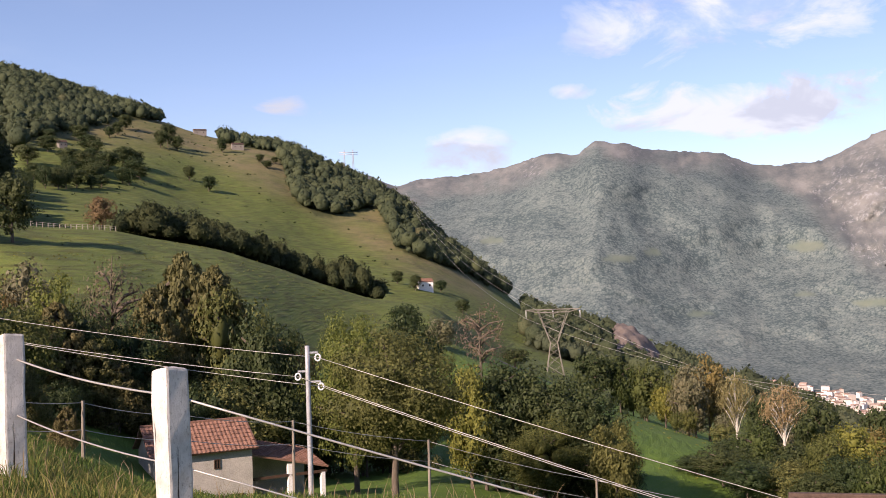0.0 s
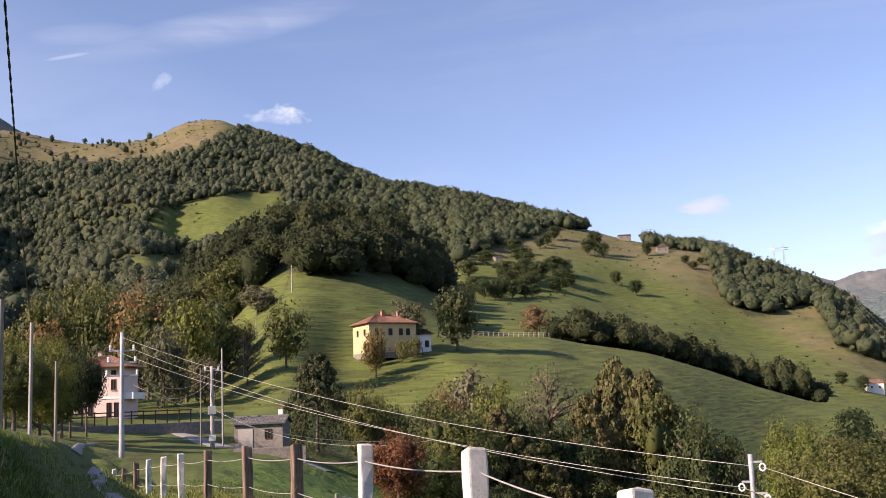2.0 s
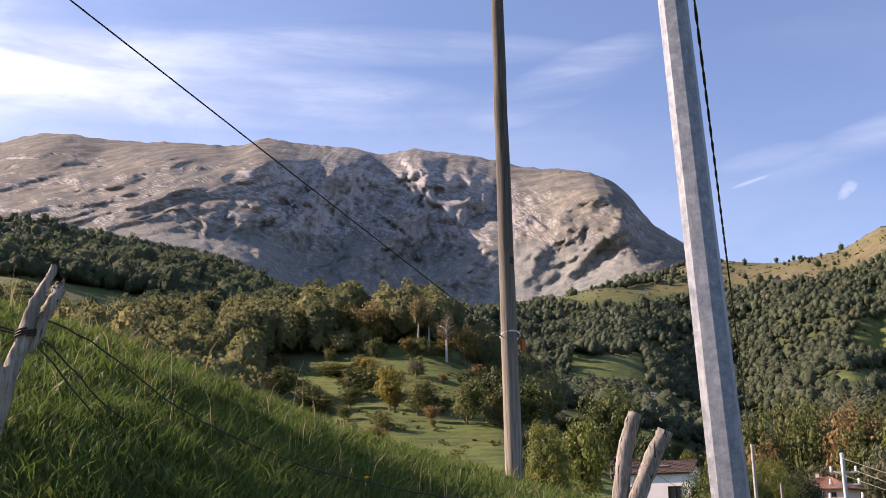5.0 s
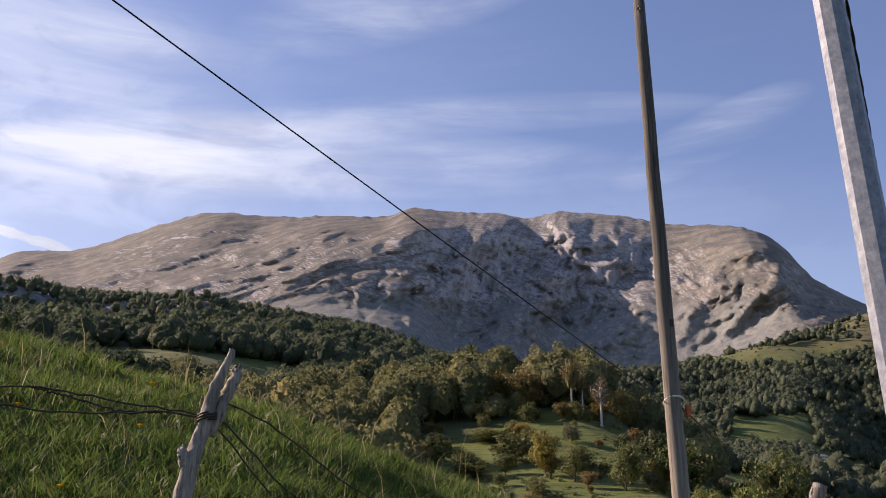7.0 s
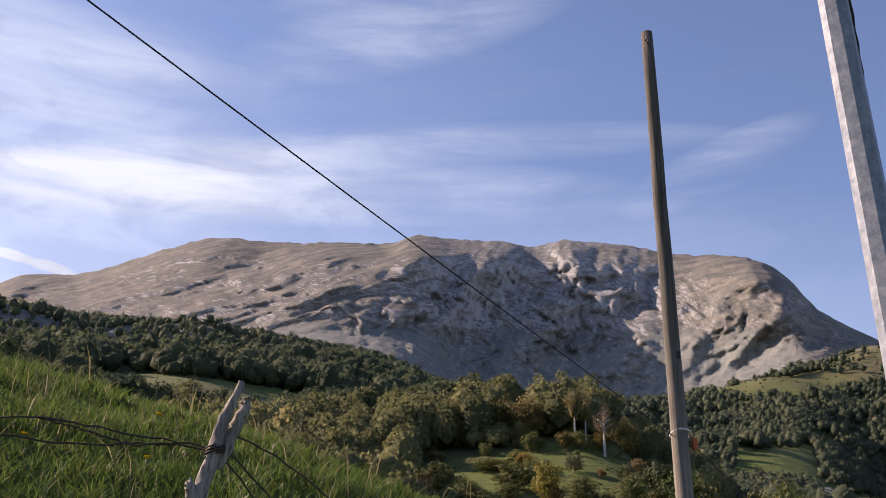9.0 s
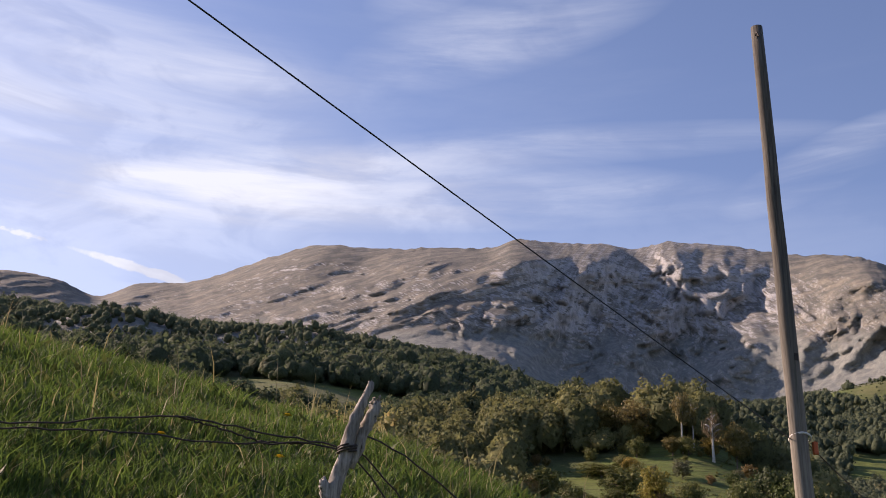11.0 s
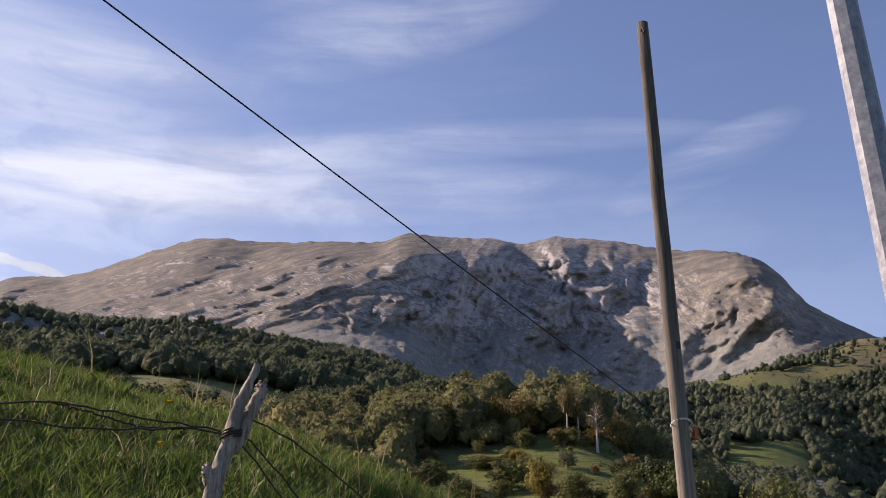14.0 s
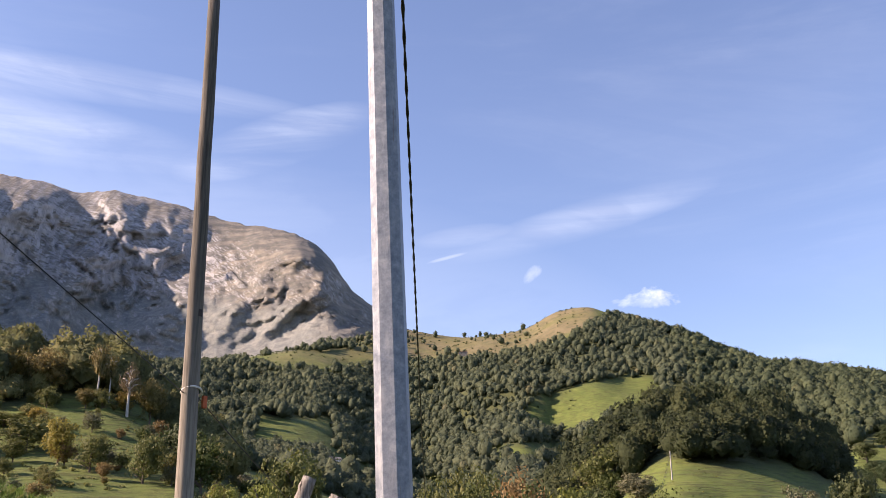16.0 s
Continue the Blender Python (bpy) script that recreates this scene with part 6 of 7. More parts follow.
def wooden_pole():
    x, y = -11.905, 7.29
    p = thing("wooden_pole", "tall weathered wooden pole with rope tied round", "pole")
    part("shaft", lathe_pole("shaft", (x, y, 1.2), (-11.735, 7.055, EYE + 8.62), 0.122, 0.082, POLE_WOOD, 14, 14, 0.003, 2), GRADED_POLE, p)
    a = np.linspace(0, 2 * np.pi, 20)
    ring = np.stack([x + 0.04 + np.cos(a) * 0.128, y - 0.05 + np.sin(a) * 0.128, EYE + 2.76 + 0.05 * np.cos(a + 0.4)], -1)
    rope = bar("rope", ring, np.full(20, 0.014), ROPE_WHITE, p, "white rope tied round the pole", 6)
    part("tag", boxed(x + 0.09, x + 0.14, y + 0.07, y + 0.13, EYE + 2.56, EYE + 2.72, bevel=0.015), ORANGE, p, "orange tape hanging from the rope")
    part("plate", boxed(x + 0.02, x + 0.08, y - 0.145, y - 0.12, EYE + 2.02, EYE + 2.16), CERAMIC, p, "small white plate")
    part("bolt", boxed(x + 0.10, x + 0.18, y - 0.12, y - 0.06, EYE + 3.72, EYE + 3.82, bevel=0.01), WIRE_DARK, p)
    hook = np.linspace(0, 1.6 * np.pi, 10)
    bar("hook", np.stack([-11.66 + 0.05 * np.cos(hook) * 0 + 0.09 * hook / 5, np.full(10, 6.98), EYE + 8.42 + 0.05 * np.sin(hook)], -1), np.full(10, 0.012), WIRE_DARK, p, sides=5)
    wire("guy_wire", (x, y - 0.1, EYE + 2.72), (-0.4, -9.6, EYE + 5.92), 0.03, 0.0066, CABLE_BLACK, "thin dark wire from the wooden pole", "wire", 20)
    wire("guy_wire", (x + 0.1, y, EYE + 2.70), at(49.0, 46, EYE + 2.2), 0.3, 0.008, WIRE_DARK, "thin dark wire going down the slope", "wire", 20)


def crossarm(p, m, z, w, mat=STEEL_GREY):
    a = part("crossarm", boxed(-w / 2, w / 2, -0.05, 0.05, z - 0.05, z + 0.05, bevel=0.01), mat, p)
    for x in (-w / 2 + 0.08, w / 2 - 0.08):
        bm = bmesh.new()
        for k in range(3):
            bmesh.ops.create_cone(bm, segments=10, radius1=0.09, radius2=0.05, depth=0.09, cap_ends=True, matrix=pose(x, 0, z + 0.10 + 0.10 * k))
        part("insulator", bm, CERAMIC, a)


def line_poles():
    # lattice of poles carrying the lines past the villa
    u = at(40.95, 65, 0)
    zu = EYE + 65 * math.tan(radians(-2.5))
    p = thing("utility_pole", "grey steel line pole with three crossarms", "pole", pose(u.x, u.y, 0, 0, 0, 40))
    part("shaft", lathe_pole("shaft", (0, 0, zu - 0.3), (0, 0, EYE + 5.0), 0.17, 0.115, STEEL_GREY, 12), STEEL_GREY, p)
    for z, w in ((EYE + 3.9, 1.5), (EYE + 3.2, 1.7), (EYE + 2.4, 1.9)):
        crossarm(p, None, z, w)
    t_ = at(36.3, 95, 0)
    zt = EYE + 95 * math.tan(radians(-1.8))
    q = thing("transformer_pole", "concrete pole with grey transformer box and cables", "pole", pose(t_.x, t_.y, 0, 0, 0, 36))
    part("shaft", lathe_pole("shaft", (0, 0, zt - 0.3), (0, 0, EYE + 4.1), 0.20, 0.14, CONCRETE, 12), CONCRETE, q)
    part("transformer", boxed(-0.36, 0.36, -0.5, 0.1, EYE - 0.2, EYE + 0.55, bevel=0.05), STEEL_GREY, q)
    part("meter_box", boxed(-0.3, 0.3, -0.4, -0.15, EYE - 2.5, EYE - 2.0, bevel=0.03), WHITEWASH, q)
    crossarm(q, None, EYE + 3.7, 1.3)
    for s in (-0.3, 0.35):
        bar("lead", sag((s, -0.1, EYE + 3.6), (s * 0.6, -0.3, EYE + 0.6), 0.6), np.full(14, 0.025), CABLE_BLACK, q, sides=5)
    for az, r, top, base, rad, lab in ((35.75, 99, 3.4, -0.6, 0.10, "thin pale pole beside the transformer"), (36.9, 99, 2.4, 0.2, 0.07, "thin dark pole beside the transformer"), (45.42, 45.8, 5.0, -1.7, 0.085, "thin grey pole carrying the twisted cable"), (46.85, 19, 6.25, -2.0, 0.055, "wooden stake on the bank"), (44.2, 40, 3.0, -1.9, 0.06, "old grey stake beside the path"), (33.9, 240, 4.9, 3.6, 0.12, "wooden pole on the hill's flank"), (34.6, 205, 4.2, 2.1, 0.10, "wooden pole below the hill")):
        b = at(az, r, 0)
        o = thing("pole", lab, "pole")
        z0 = min(ground(az, r), EYE + r * math.tan(radians(base))) - 0.3
        part("shaft", lathe_pole("shaft", (b.x, b.y, z0), (b.x, b.y, EYE + r * math.tan(radians(top))), rad, rad * 0.75, POLE_WOOD, 10), CONCRETE if "pale" in lab or "grey pole" in lab else POLE_WOOD, o)
    w_ = at(31.9, 262, 0)
    o = thing("pole", "pale pole on the hill's brow", "pole")
    part("shaft", lathe_pole("shaft", (w_.x, w_.y, ground(31.9, 262) - 0.3), (w_.x, w_.y, EYE + 262 * math.tan(radians(7.86))), 0.19, 0.13, CONCRETE, 10), CONCRETE, o)
    for dz, k in ((0, 0), (-0.8, 1)):
        wire("line_wire", (w_.x, w_.y, EYE + 35.6 + dz), at(34.6, 205, EYE + 205 * math.tan(radians(4.1)) + dz), 5.0, 0.03, CABLE_BLACK, "thin line down the hill", "wire")
    # pole below the path with three insulators
    i0 = Vector((-4.56, 33.64, 0))
    zi = ground(7.72, 34)
    o = thing("utility_pole", "thin grey pole with three white insulator loops", "pole", pose(i0.x, i0.y, 0, 0, 0, 8))
    part("shaft", lathe_pole("shaft", (0, 0, zi - 0.3), (0, 0, EYE - 1.95), 0.095, 0.075, STEEL_GREY, 12), STEEL_GREY, o)
    for x, z in ((0.34, -2.35), (-0.32, -2.95), (0.42, -3.3)):
        arm = part("bracket", boxed(min(0, x), max(0, x), -0.03, 0.03, EYE + z + 0.14, EYE + z + 0.20), STEEL_GREY, o)
        a = np.linspace(0, 2 * np.pi, 16)
        bar("insulator", np.stack([x + 0.085 * np.cos(a), np.zeros(16), EYE + z + 0.11 * np.sin(a)], -1), np.full(16, 0.030), CERAMIC, arm, sides=7)
    rot = pose(i0.x, i0.y, 0, 0, 0, 8)
    far = Vector((25.8, 21.2, 0))
    for x, z, zu_, xu, zf in ((0.34, -2.35, 4.7, 0.0, -10.6), (-0.32, -2.95, 4.0, -0.6, -11.6), (0.42, -3.3, 4.0, 0.6, -12.0)):
        a = rot @ Vector((x, 0, EYE + z))
        b = pose(u.x, u.y, 0, 0, 0, 40) @ Vector((xu, 0, EYE + zu_))
        wire("line_wire", b, a, 0.9, 0.011, WIRE_PALE, "pale overhead line between the poles", "wire", 24)
        wire("line_wire", a, (far.x + x, far.y + x, EYE + zf), 0.3, 0.011, WIRE_PALE, "pale overhead line going down the slope", "wire", 24)
    for dz in (0, -0.7):
        wire("line_wire", pose(u.x, u.y, 0, 0, 0, 40) @ Vector((0.6, 0, EYE + 2.5 + dz)), (t_.x, t_.y, EYE + 3.6 + dz), 1.2, 0.018, WIRE_PALE, "overhead line to the transformer pole", "wire")
    wire("line_wire", pose(u.x, u.y, 0, 0, 0, 40) @ Vector((0.5, 0, EYE + 1.9)), at(24.2, 70, EYE - 2.2), 1.5, 0.014, WIRE_PALE, "pale overhead line over the garden", "wire")
    wire("line_wire", (t_.x, t_.y, EYE + 0.3), at(24.5, 74, EYE - 2.6), 1.5, 0.014, WIRE_PALE, "pale overhead line from the transformer", "wire")
    wire("line_wire", (t_.x, t_.y, EYE + 3.6), at(35.75, 99, EYE + 5.2), 0.8, 0.02, WIRE_PALE, "overhead line between neighbouring poles", "wire")


def lattice(name, label, base, h, spread, arms, mat):
    """A steel lattice pylon: four legs, bracing, arms."""
    o = thing("pylon", label, "pylon", Matrix.Translation(base))
    w = spread
    levels = [(0, w), (h * 0.30, w * 0.62), (h * 0.50, w * 0.40), (h * 0.78, w * 1.15), (h, w * 1.75)]
    for sx, sy in ((-1, -1), (1, -1), (1, 1), (-1, 1)):
        bar("leg", [(sx * q, sy * q * 0.6, z) for z, q in levels], np.full(len(levels), 0.15), mat, o, sides=4, smooth=False)
    for k in range(len(levels) - 1):
        (z0, q0), (z1, q1) = levels[k], levels[k + 1]
        for a, b in (((-1, -1), (1, -1)), ((1, -1), (1, 1)), ((1, 1), (-1, 1)), ((-1, 1), (-1, -1))):
            for s0, s1 in ((a, b), (b, a)):
                for f0, f1 in ((0, 0.5), (0.5, 1)):
                    za, zb, qa, qb = z0 + (z1 - z0) * f0, z0 + (z1 - z0) * f1, q0 + (q1 - q0) * f0, q0 + (q1 - q0) * f1
                    bar("brace", [(s0[0] * qa, s0[1] * qa * 0.6, za), (s1[0] * qb, s1[1] * qb * 0.6, zb)], np.full(2, 0.07), mat, o, sides=3, smooth=False)
    for z in (h, h - 1.2):
        for y in (-0.5, 0.5):
            bar("arm", [(-arms, y, h), (-w * 1.75, y, z), (w * 1.75, y, z), (arms, y, h)], np.full(4, 0.2), mat, o, sides=4, smooth=False)
    for x in (-arms, 0, arms):
        bar("insulator", [(x, 0, h), (x, 0, h - h * 0.13)], np.full(2, 0.16), CERAMIC, o, sides=6)
    return o


def pylons():
    m = simple("pylon_steel", (0.17, 0.162, 0.135), (0.27, 0.26, 0.22), 1.0, 0.6, 0.2, bump=0.0)
    b = at(-6.0, 420, EYE + 420 * math.tan(radians(-5.4)))
    b.z = min(b.z, ground(-6.0, 420))
    h = EYE + 420 * math.tan(radians(-1.75)) - b.z
    lattice("pylon", "grey steel lattice pylon with white insulators", b, h, 3.6, 11.0, m)
    for x in (-11, 0, 11):
        wire("power_line", (b.x + x, b.y, b.z + h * 0.87), at(-26, 330, EYE + 330 * math.tan(radians(-7.2 - 0.05 * x))), 7, 0.05, WIRE_PALE, "high-voltage line over the valley", "wire", 24)
        wire("power_line", (b.x + x, b.y, b.z + h * 0.87), at(2.0, 1000, ground(2.0, 1000) + 18), 14, 0.04, WIRE_PALE, "high-voltage line up to the ridge", "wire", 24)
    for az in (5.35, 4.86):
        q = at(az, 1090)
        o = thing("pylon", "slim twin-mast pylon on the ridge", "pylon", group="twin masts on the ridge")
        top = EYE + 1090 * math.tan(radians(7.4))
        for s in (-1.1, 1.1):
            bar("leg", [(q.x + s, q.y, q.z - 1), (q.x + s * 0.3, q.y, top - 4), (q.x + s * 0.2, q.y, top + 2)], [0.32, 0.26, 0.2], STEEL_GREY, o, sides=5)
    a, c = at(5.62, 1090, EYE + 1090 * math.tan(radians(7.35))), at(4.58, 1090, EYE + 1090 * math.tan(radians(7.35)))
    o = thing("pylon_beam", "cross beam on the twin-mast pylon", "beam")
    bar("beam", [a, c], [0.3, 0.3], STEEL_GREY, o, sides=5)
    bar("beam", [a - Vector((0, 0, 2.2)), c - Vector((0, 0, 2.2))], [0.2, 0.2], STEEL_GREY, o, sides=5)


steel_pole()
wooden_pole()
line_poles()
pylons()


# ---- fences by the path ----
FENCE_TURN = 47.0


def fence_place(k):
    """Post k of the fence: its line runs at the bearing FENCE_TURN, 2.7 m from the first eye."""
    q = (1.60, 2.24, 3.02, 3.77, 4.56, 5.50, 6.30, 7.02, 7.72, 8.40, 9.3, 10.1, 11.0, 12.0)[k]
    a = math.degrees(math.atan2(1.0, q))
    return FENCE_TURN - a, 2.7 * math.sqrt(1 + q * q)


POST_TOP = (-4.05, -1.95, -1.6, -1.55, -1.58, -1.75, -1.9, -2.05, -2.15, -2.3, -2.55, -2.6, -2.7, -2.85)


def fence():
    rng = random.Random(3)
    tops = []
    for k in range(14):
        az, r = fence_place(k)
        top = EYE + r * math.tan(radians(POST_TOP[k]))
        base = min(ground(az, r), top - 0.8)
        p = at(az, r, 0)
        brown = k in (3, 4, 5, 9, 10, 12)
        w = 0.066 if k < 2 else rng.uniform(0.046, 0.054)
        bm = bmesh.new()
        lean = (rng.uniform(-0.02, 0.02), rng.uniform(-0.02, 0.02))
        block(bm, -w, w, -w * 0.92, w * 0.92, base - 0.4, top)
        bmesh.ops.subdivide_edges(bm, edges=[e for e in bm.edges if abs(e.verts[0].co.z - e.verts[1].co.z) > 0.3], cuts=6, use_grid_fill=True)
        for v in bm.verts:
            f = (v.co.z - base) / (top - base)
            v.co.x += lean[0] * f + rng.uniform(-0.006, 0.006)
            v.co.y += lean[1] * f + rng.uniform(-0.006, 0.006)
            if v.co.z > top - 0.01:
                v.co.z += rng.uniform(-0.02, 0.012)
        bmesh.ops.bevel(bm, geom=bm.edges[:], offset=0.014, segments=2, profile=0.6, affect="EDGES", clamp_overlap=True)
        ob = thing("fence_post", "weathered reddish-brown wooden fence post" if brown else "bleached square wooden fence post with worn edges", "post", pose(p.x, p.y, 0, 0, 0, FENCE_TURN + 3 + rng.uniform(-7, 7)), group="posts of the path fence")
        part("post", bm, POST_BROWN if brown else POST_WHITE, ob)
        if k < 4:
            part("staple", boxed(w - 0.01, w + 0.012, -0.012, 0.012, top - 0.25, top - 0.14), WIRE_DARK, ob)
        tops.append((p, top, base))
    ext = at(-28, 6.3, 0)
    pts = [(ext, EYE - 1.75, 0)] + tops
    for a, b in zip(pts[:-1], pts[1:]):
        for dz in (0.14, 0.47):
            wire("fence_wire", (a[0].x, a[0].y, a[1] - dz), (b[0].x, b[0].y, b[1] - dz), 0.03, 0.0058 if dz < 0.3 else 0.0045, WIRE_PALE, "twisted pale wire between fence posts", "wire", 12)
    # stakes and thin wires further down the slope
    st = []
    for az, r, top in ((30.0, 17, -4.4), (24.5, 18, -4.9), (19.6, 19, -5.6), (14.5, 20, -6.6), (8.65, 22, -7.3), (1.2, 24, -8.7), (-8.0, 26, -11.0), (-20, 28, -13)):
        p = at(az, r, 0)
        z1 = EYE + r * math.tan(radians(top))
        z0 = min(ground(az, r), z1 - 0.9)
        o = thing("stake", "thin grey wooden stake of a wire fence", "stake", group="stakes down the slope")
        part("shaft", lathe_pole("shaft", (p.x, p.y, z0 - 0.3), (p.x + 0.02, p.y, z1), 0.036, 0.030, POLE_WOOD, 7), POLE_WOOD, o)
        st.append((p, z1))
    for a, b in zip(st[:-1], st[1:]):
        for dz in (0.03, 0.5):
            wire("fence_wire", (a[0].x, a[0].y, a[1] - dz), (b[0].x, b[0].y, b[1] - dz), 0.06, 0.007, WIRE_PALE, "thin wire between the stakes", "wire", 10)


def branch(name, pts, radii, parent, seed, sides=10):
    """A crooked debarked branch."""
    rng = np.random.default_rng(seed)
    pts = np.array(pts, float)
    n = 26
    s = np.linspace(0, 1, n)
    t = np.linspace(0, 1, len(pts))
    path = np.stack([np.interp(s, t, pts[:, i]) for i in range(3)], -1)
    path[1:-1] += rng.normal(size=(n - 2, 3)) * 0.004
    for _ in range(2):
        path[1:-1] = (path[:-2] + 2 * path[1:-1] + path[2:]) / 4
    rad = np.interp(s, t, radii) * (1 + rng.normal(size=n) * 0.025)
    co, tri = tube_arrays(path, rad, sides)
    co += rng.normal(size=co.shape) * 0.0022
    return part(name, mesh_from(name, co, tri, smooth=True), BARKED_WOOD if sides == 12 else OLD_WOOD, parent)


def stick_posts():
    e = EYE
    a = thing("fence_stake", "forked debarked tree trunk used as fence stake", "stake")
    branch("stem", [(-6.48, 4.52, e - 0.75), (-6.45, 4.57, e - 0.29), (-6.425, 4.60, e - 0.05), (-6.405, 4.625, e + 0.10), (-6.40, 4.635, e + 0.18)], [0.112, 0.104, 0.094, 0.072, 0.030], a, 1, 12)
    branch("limb", [(-6.43, 4.60, e - 0.16), (-6.40, 4.635, e + 0.16), (-6.378, 4.668, e + 0.50), (-6.349, 4.707, e + 0.79), (-6.303, 4.768, e + 1.01)], [0.060, 0.064, 0.060, 0.054, 0.050], a, 2, 12)
    branch("limb", [(-6.42, 4.60, e - 0.12), (-6.36, 4.66, e + 0.18), (-6.26, 4.745, e + 0.485), (-6.195, 4.815, e + 0.692), (-6.13, 4.884, e + 0.875)], [0.060, 0.066, 0.062, 0.060, 0.056], a, 3, 12)
    b = thing("fence_stake", "grey split forked stake with wire wound round", "stake")
    branch("stem", [(-4.552, 0.400, e + 0.42), (-4.547, 0.425, e + 0.62), (-4.545, 0.447, e + 0.73), (-4.542, 0.466, e + 0.80), (-4.540, 0.486, e + 0.88), (-4.538, 0.498, e + 0.95), (-4.536, 0.516, e + 1.025), (-4.532, 0.540, e + 1.09), (-4.529, 0.563, e + 1.155)], [0.036, 0.034, 0.032, 0.028, 0.027, 0.025, 0.021, 0.016, 0.012], b, 4, 12)
    branch("limb", [(-4.556, 0.505, e + 0.82), (-4.554, 0.529, e + 0.891), (-4.552, 0.547, e + 0.957), (-4.548, 0.572, e + 1.023), (-4.546, 0.594, e + 1.075)], [0.018, 0.022, 0.024, 0.023, 0.019], b, 5)
    branch("splinter", [(-4.546, 0.590, e + 1.06), (-4.545, 0.600, e + 1.105)], [0.012, 0.004], b, 7)
    branch("splinter", [(-4.550, 0.578, e + 1.06), (-4.549, 0.582, e + 1.098)], [0.010, 0.003], b, 8)
    branch("knot", [(-4.545, 0.440, e + 0.66), (-4.536, 0.420, e + 0.71), (-4.530, 0.405, e + 0.752), (-4.529, 0.408, e + 0.770)], [0.026, 0.024, 0.017, 0.006], b, 6)
    ring = np.linspace(0, 6 * np.pi, 48)
    bar("wire_winding", np.stack([-4.541 + np.cos(ring) * 0.036, 0.487 + np.sin(ring) * 0.036, e + 0.872 + ring * 0.0016 + 0.008 * np.sin(ring)], -1), np.full(48, 0.0038), WIRE_DARK, b, sides=5)
    stick = Vector((-6.38, 4.66, e + 0.30))
    slack = [
        [(-4.50, -2.3, e + 0.86), (-4.54, -1.2, e + 0.87), (-4.563, -0.63, e + 0.896), (-4.593, -0.39, e + 0.941), (-4.608, -0.166, e + 0.969), (-4.611, 0.013, e + 0.957), (-4.604, 0.218, e + 0.93), (-4.591, 0.384, e + 0.912), (-4.575, 0.486, e + 0.89)],
        [(-4.50, -2.3, e + 0.82), (-4.54, -1.2, e + 0.85), (-4.563, -0.626, e + 0.876), (-4.603, -0.269, e + 0.898), (-4.61, -0.076, e + 0.885), (-4.609, 0.121, e + 0.891), (-4.597, 0.323, e + 0.907), (-4.575, 0.487, e + 0.884)],
        [(-4.608, -0.166, e + 0.972), (-4.625, -0.067, e + 0.955), (-4.628, 0.057, e + 0.93), (-4.624, 0.181, e + 0.905), (-4.605, 0.325, e + 0.904)],
        [(-4.56, 0.51, e + 0.935), (-4.60, 0.58, e + 0.95), (-4.72, 0.72, e + 0.925), (-4.84, 0.90, e + 0.85), (-5.0, 1.15, e + 0.72), (-5.4, 2.1, e + 0.46), (-6.0, 3.6, e + 0.33), stick],
        [(-4.55, 0.51, e + 0.89), (-4.60, 0.57, e + 0.87), (-4.70, 0.68, e + 0.80), (-4.86, 0.85, e + 0.68), (-5.1, 1.3, e + 0.50), (-5.6, 2.4, e + 0.32), (-6.1, 3.8, e + 0.26), stick - Vector((0, 0, 0.06))],
        [(-4.55, 0.50, e + 0.88), (-4.58, 0.55, e + 0.84), (-4.68, 0.64, e + 0.77), (-4.82, 0.80, e + 0.64), (-5.05, 1.2, e + 0.46), (-5.5, 2.3, e + 0.27), (-6.05, 3.7, e + 0.22), stick - Vector((0, 0, 0.10))],
    ]
    for k, pts in enumerate(slack):
        pts = np.array([tuple(p) for p in pts])
        n = 60
        along = np.concatenate([[0], np.cumsum(np.linalg.norm(np.diff(pts, axis=0), axis=1))])
        u = np.linspace(0, along[-1], n)
        path = np.stack([glide(u, along, pts[:, i]) for i in range(3)], -1)
        rng = np.random.default_rng(k)
        path[1:-1] += rng.normal(size=(n - 2, 3)) * 0.0025
        ob = part("fence_wire", mesh_from("fence_wire", *tube_arrays(path, np.full(n, 0.0038), 5), smooth=True), WIRE_DARK, None)
        tagged(ob, "slack dark fence wire on the bank", "wire")


fence()
stick_posts()


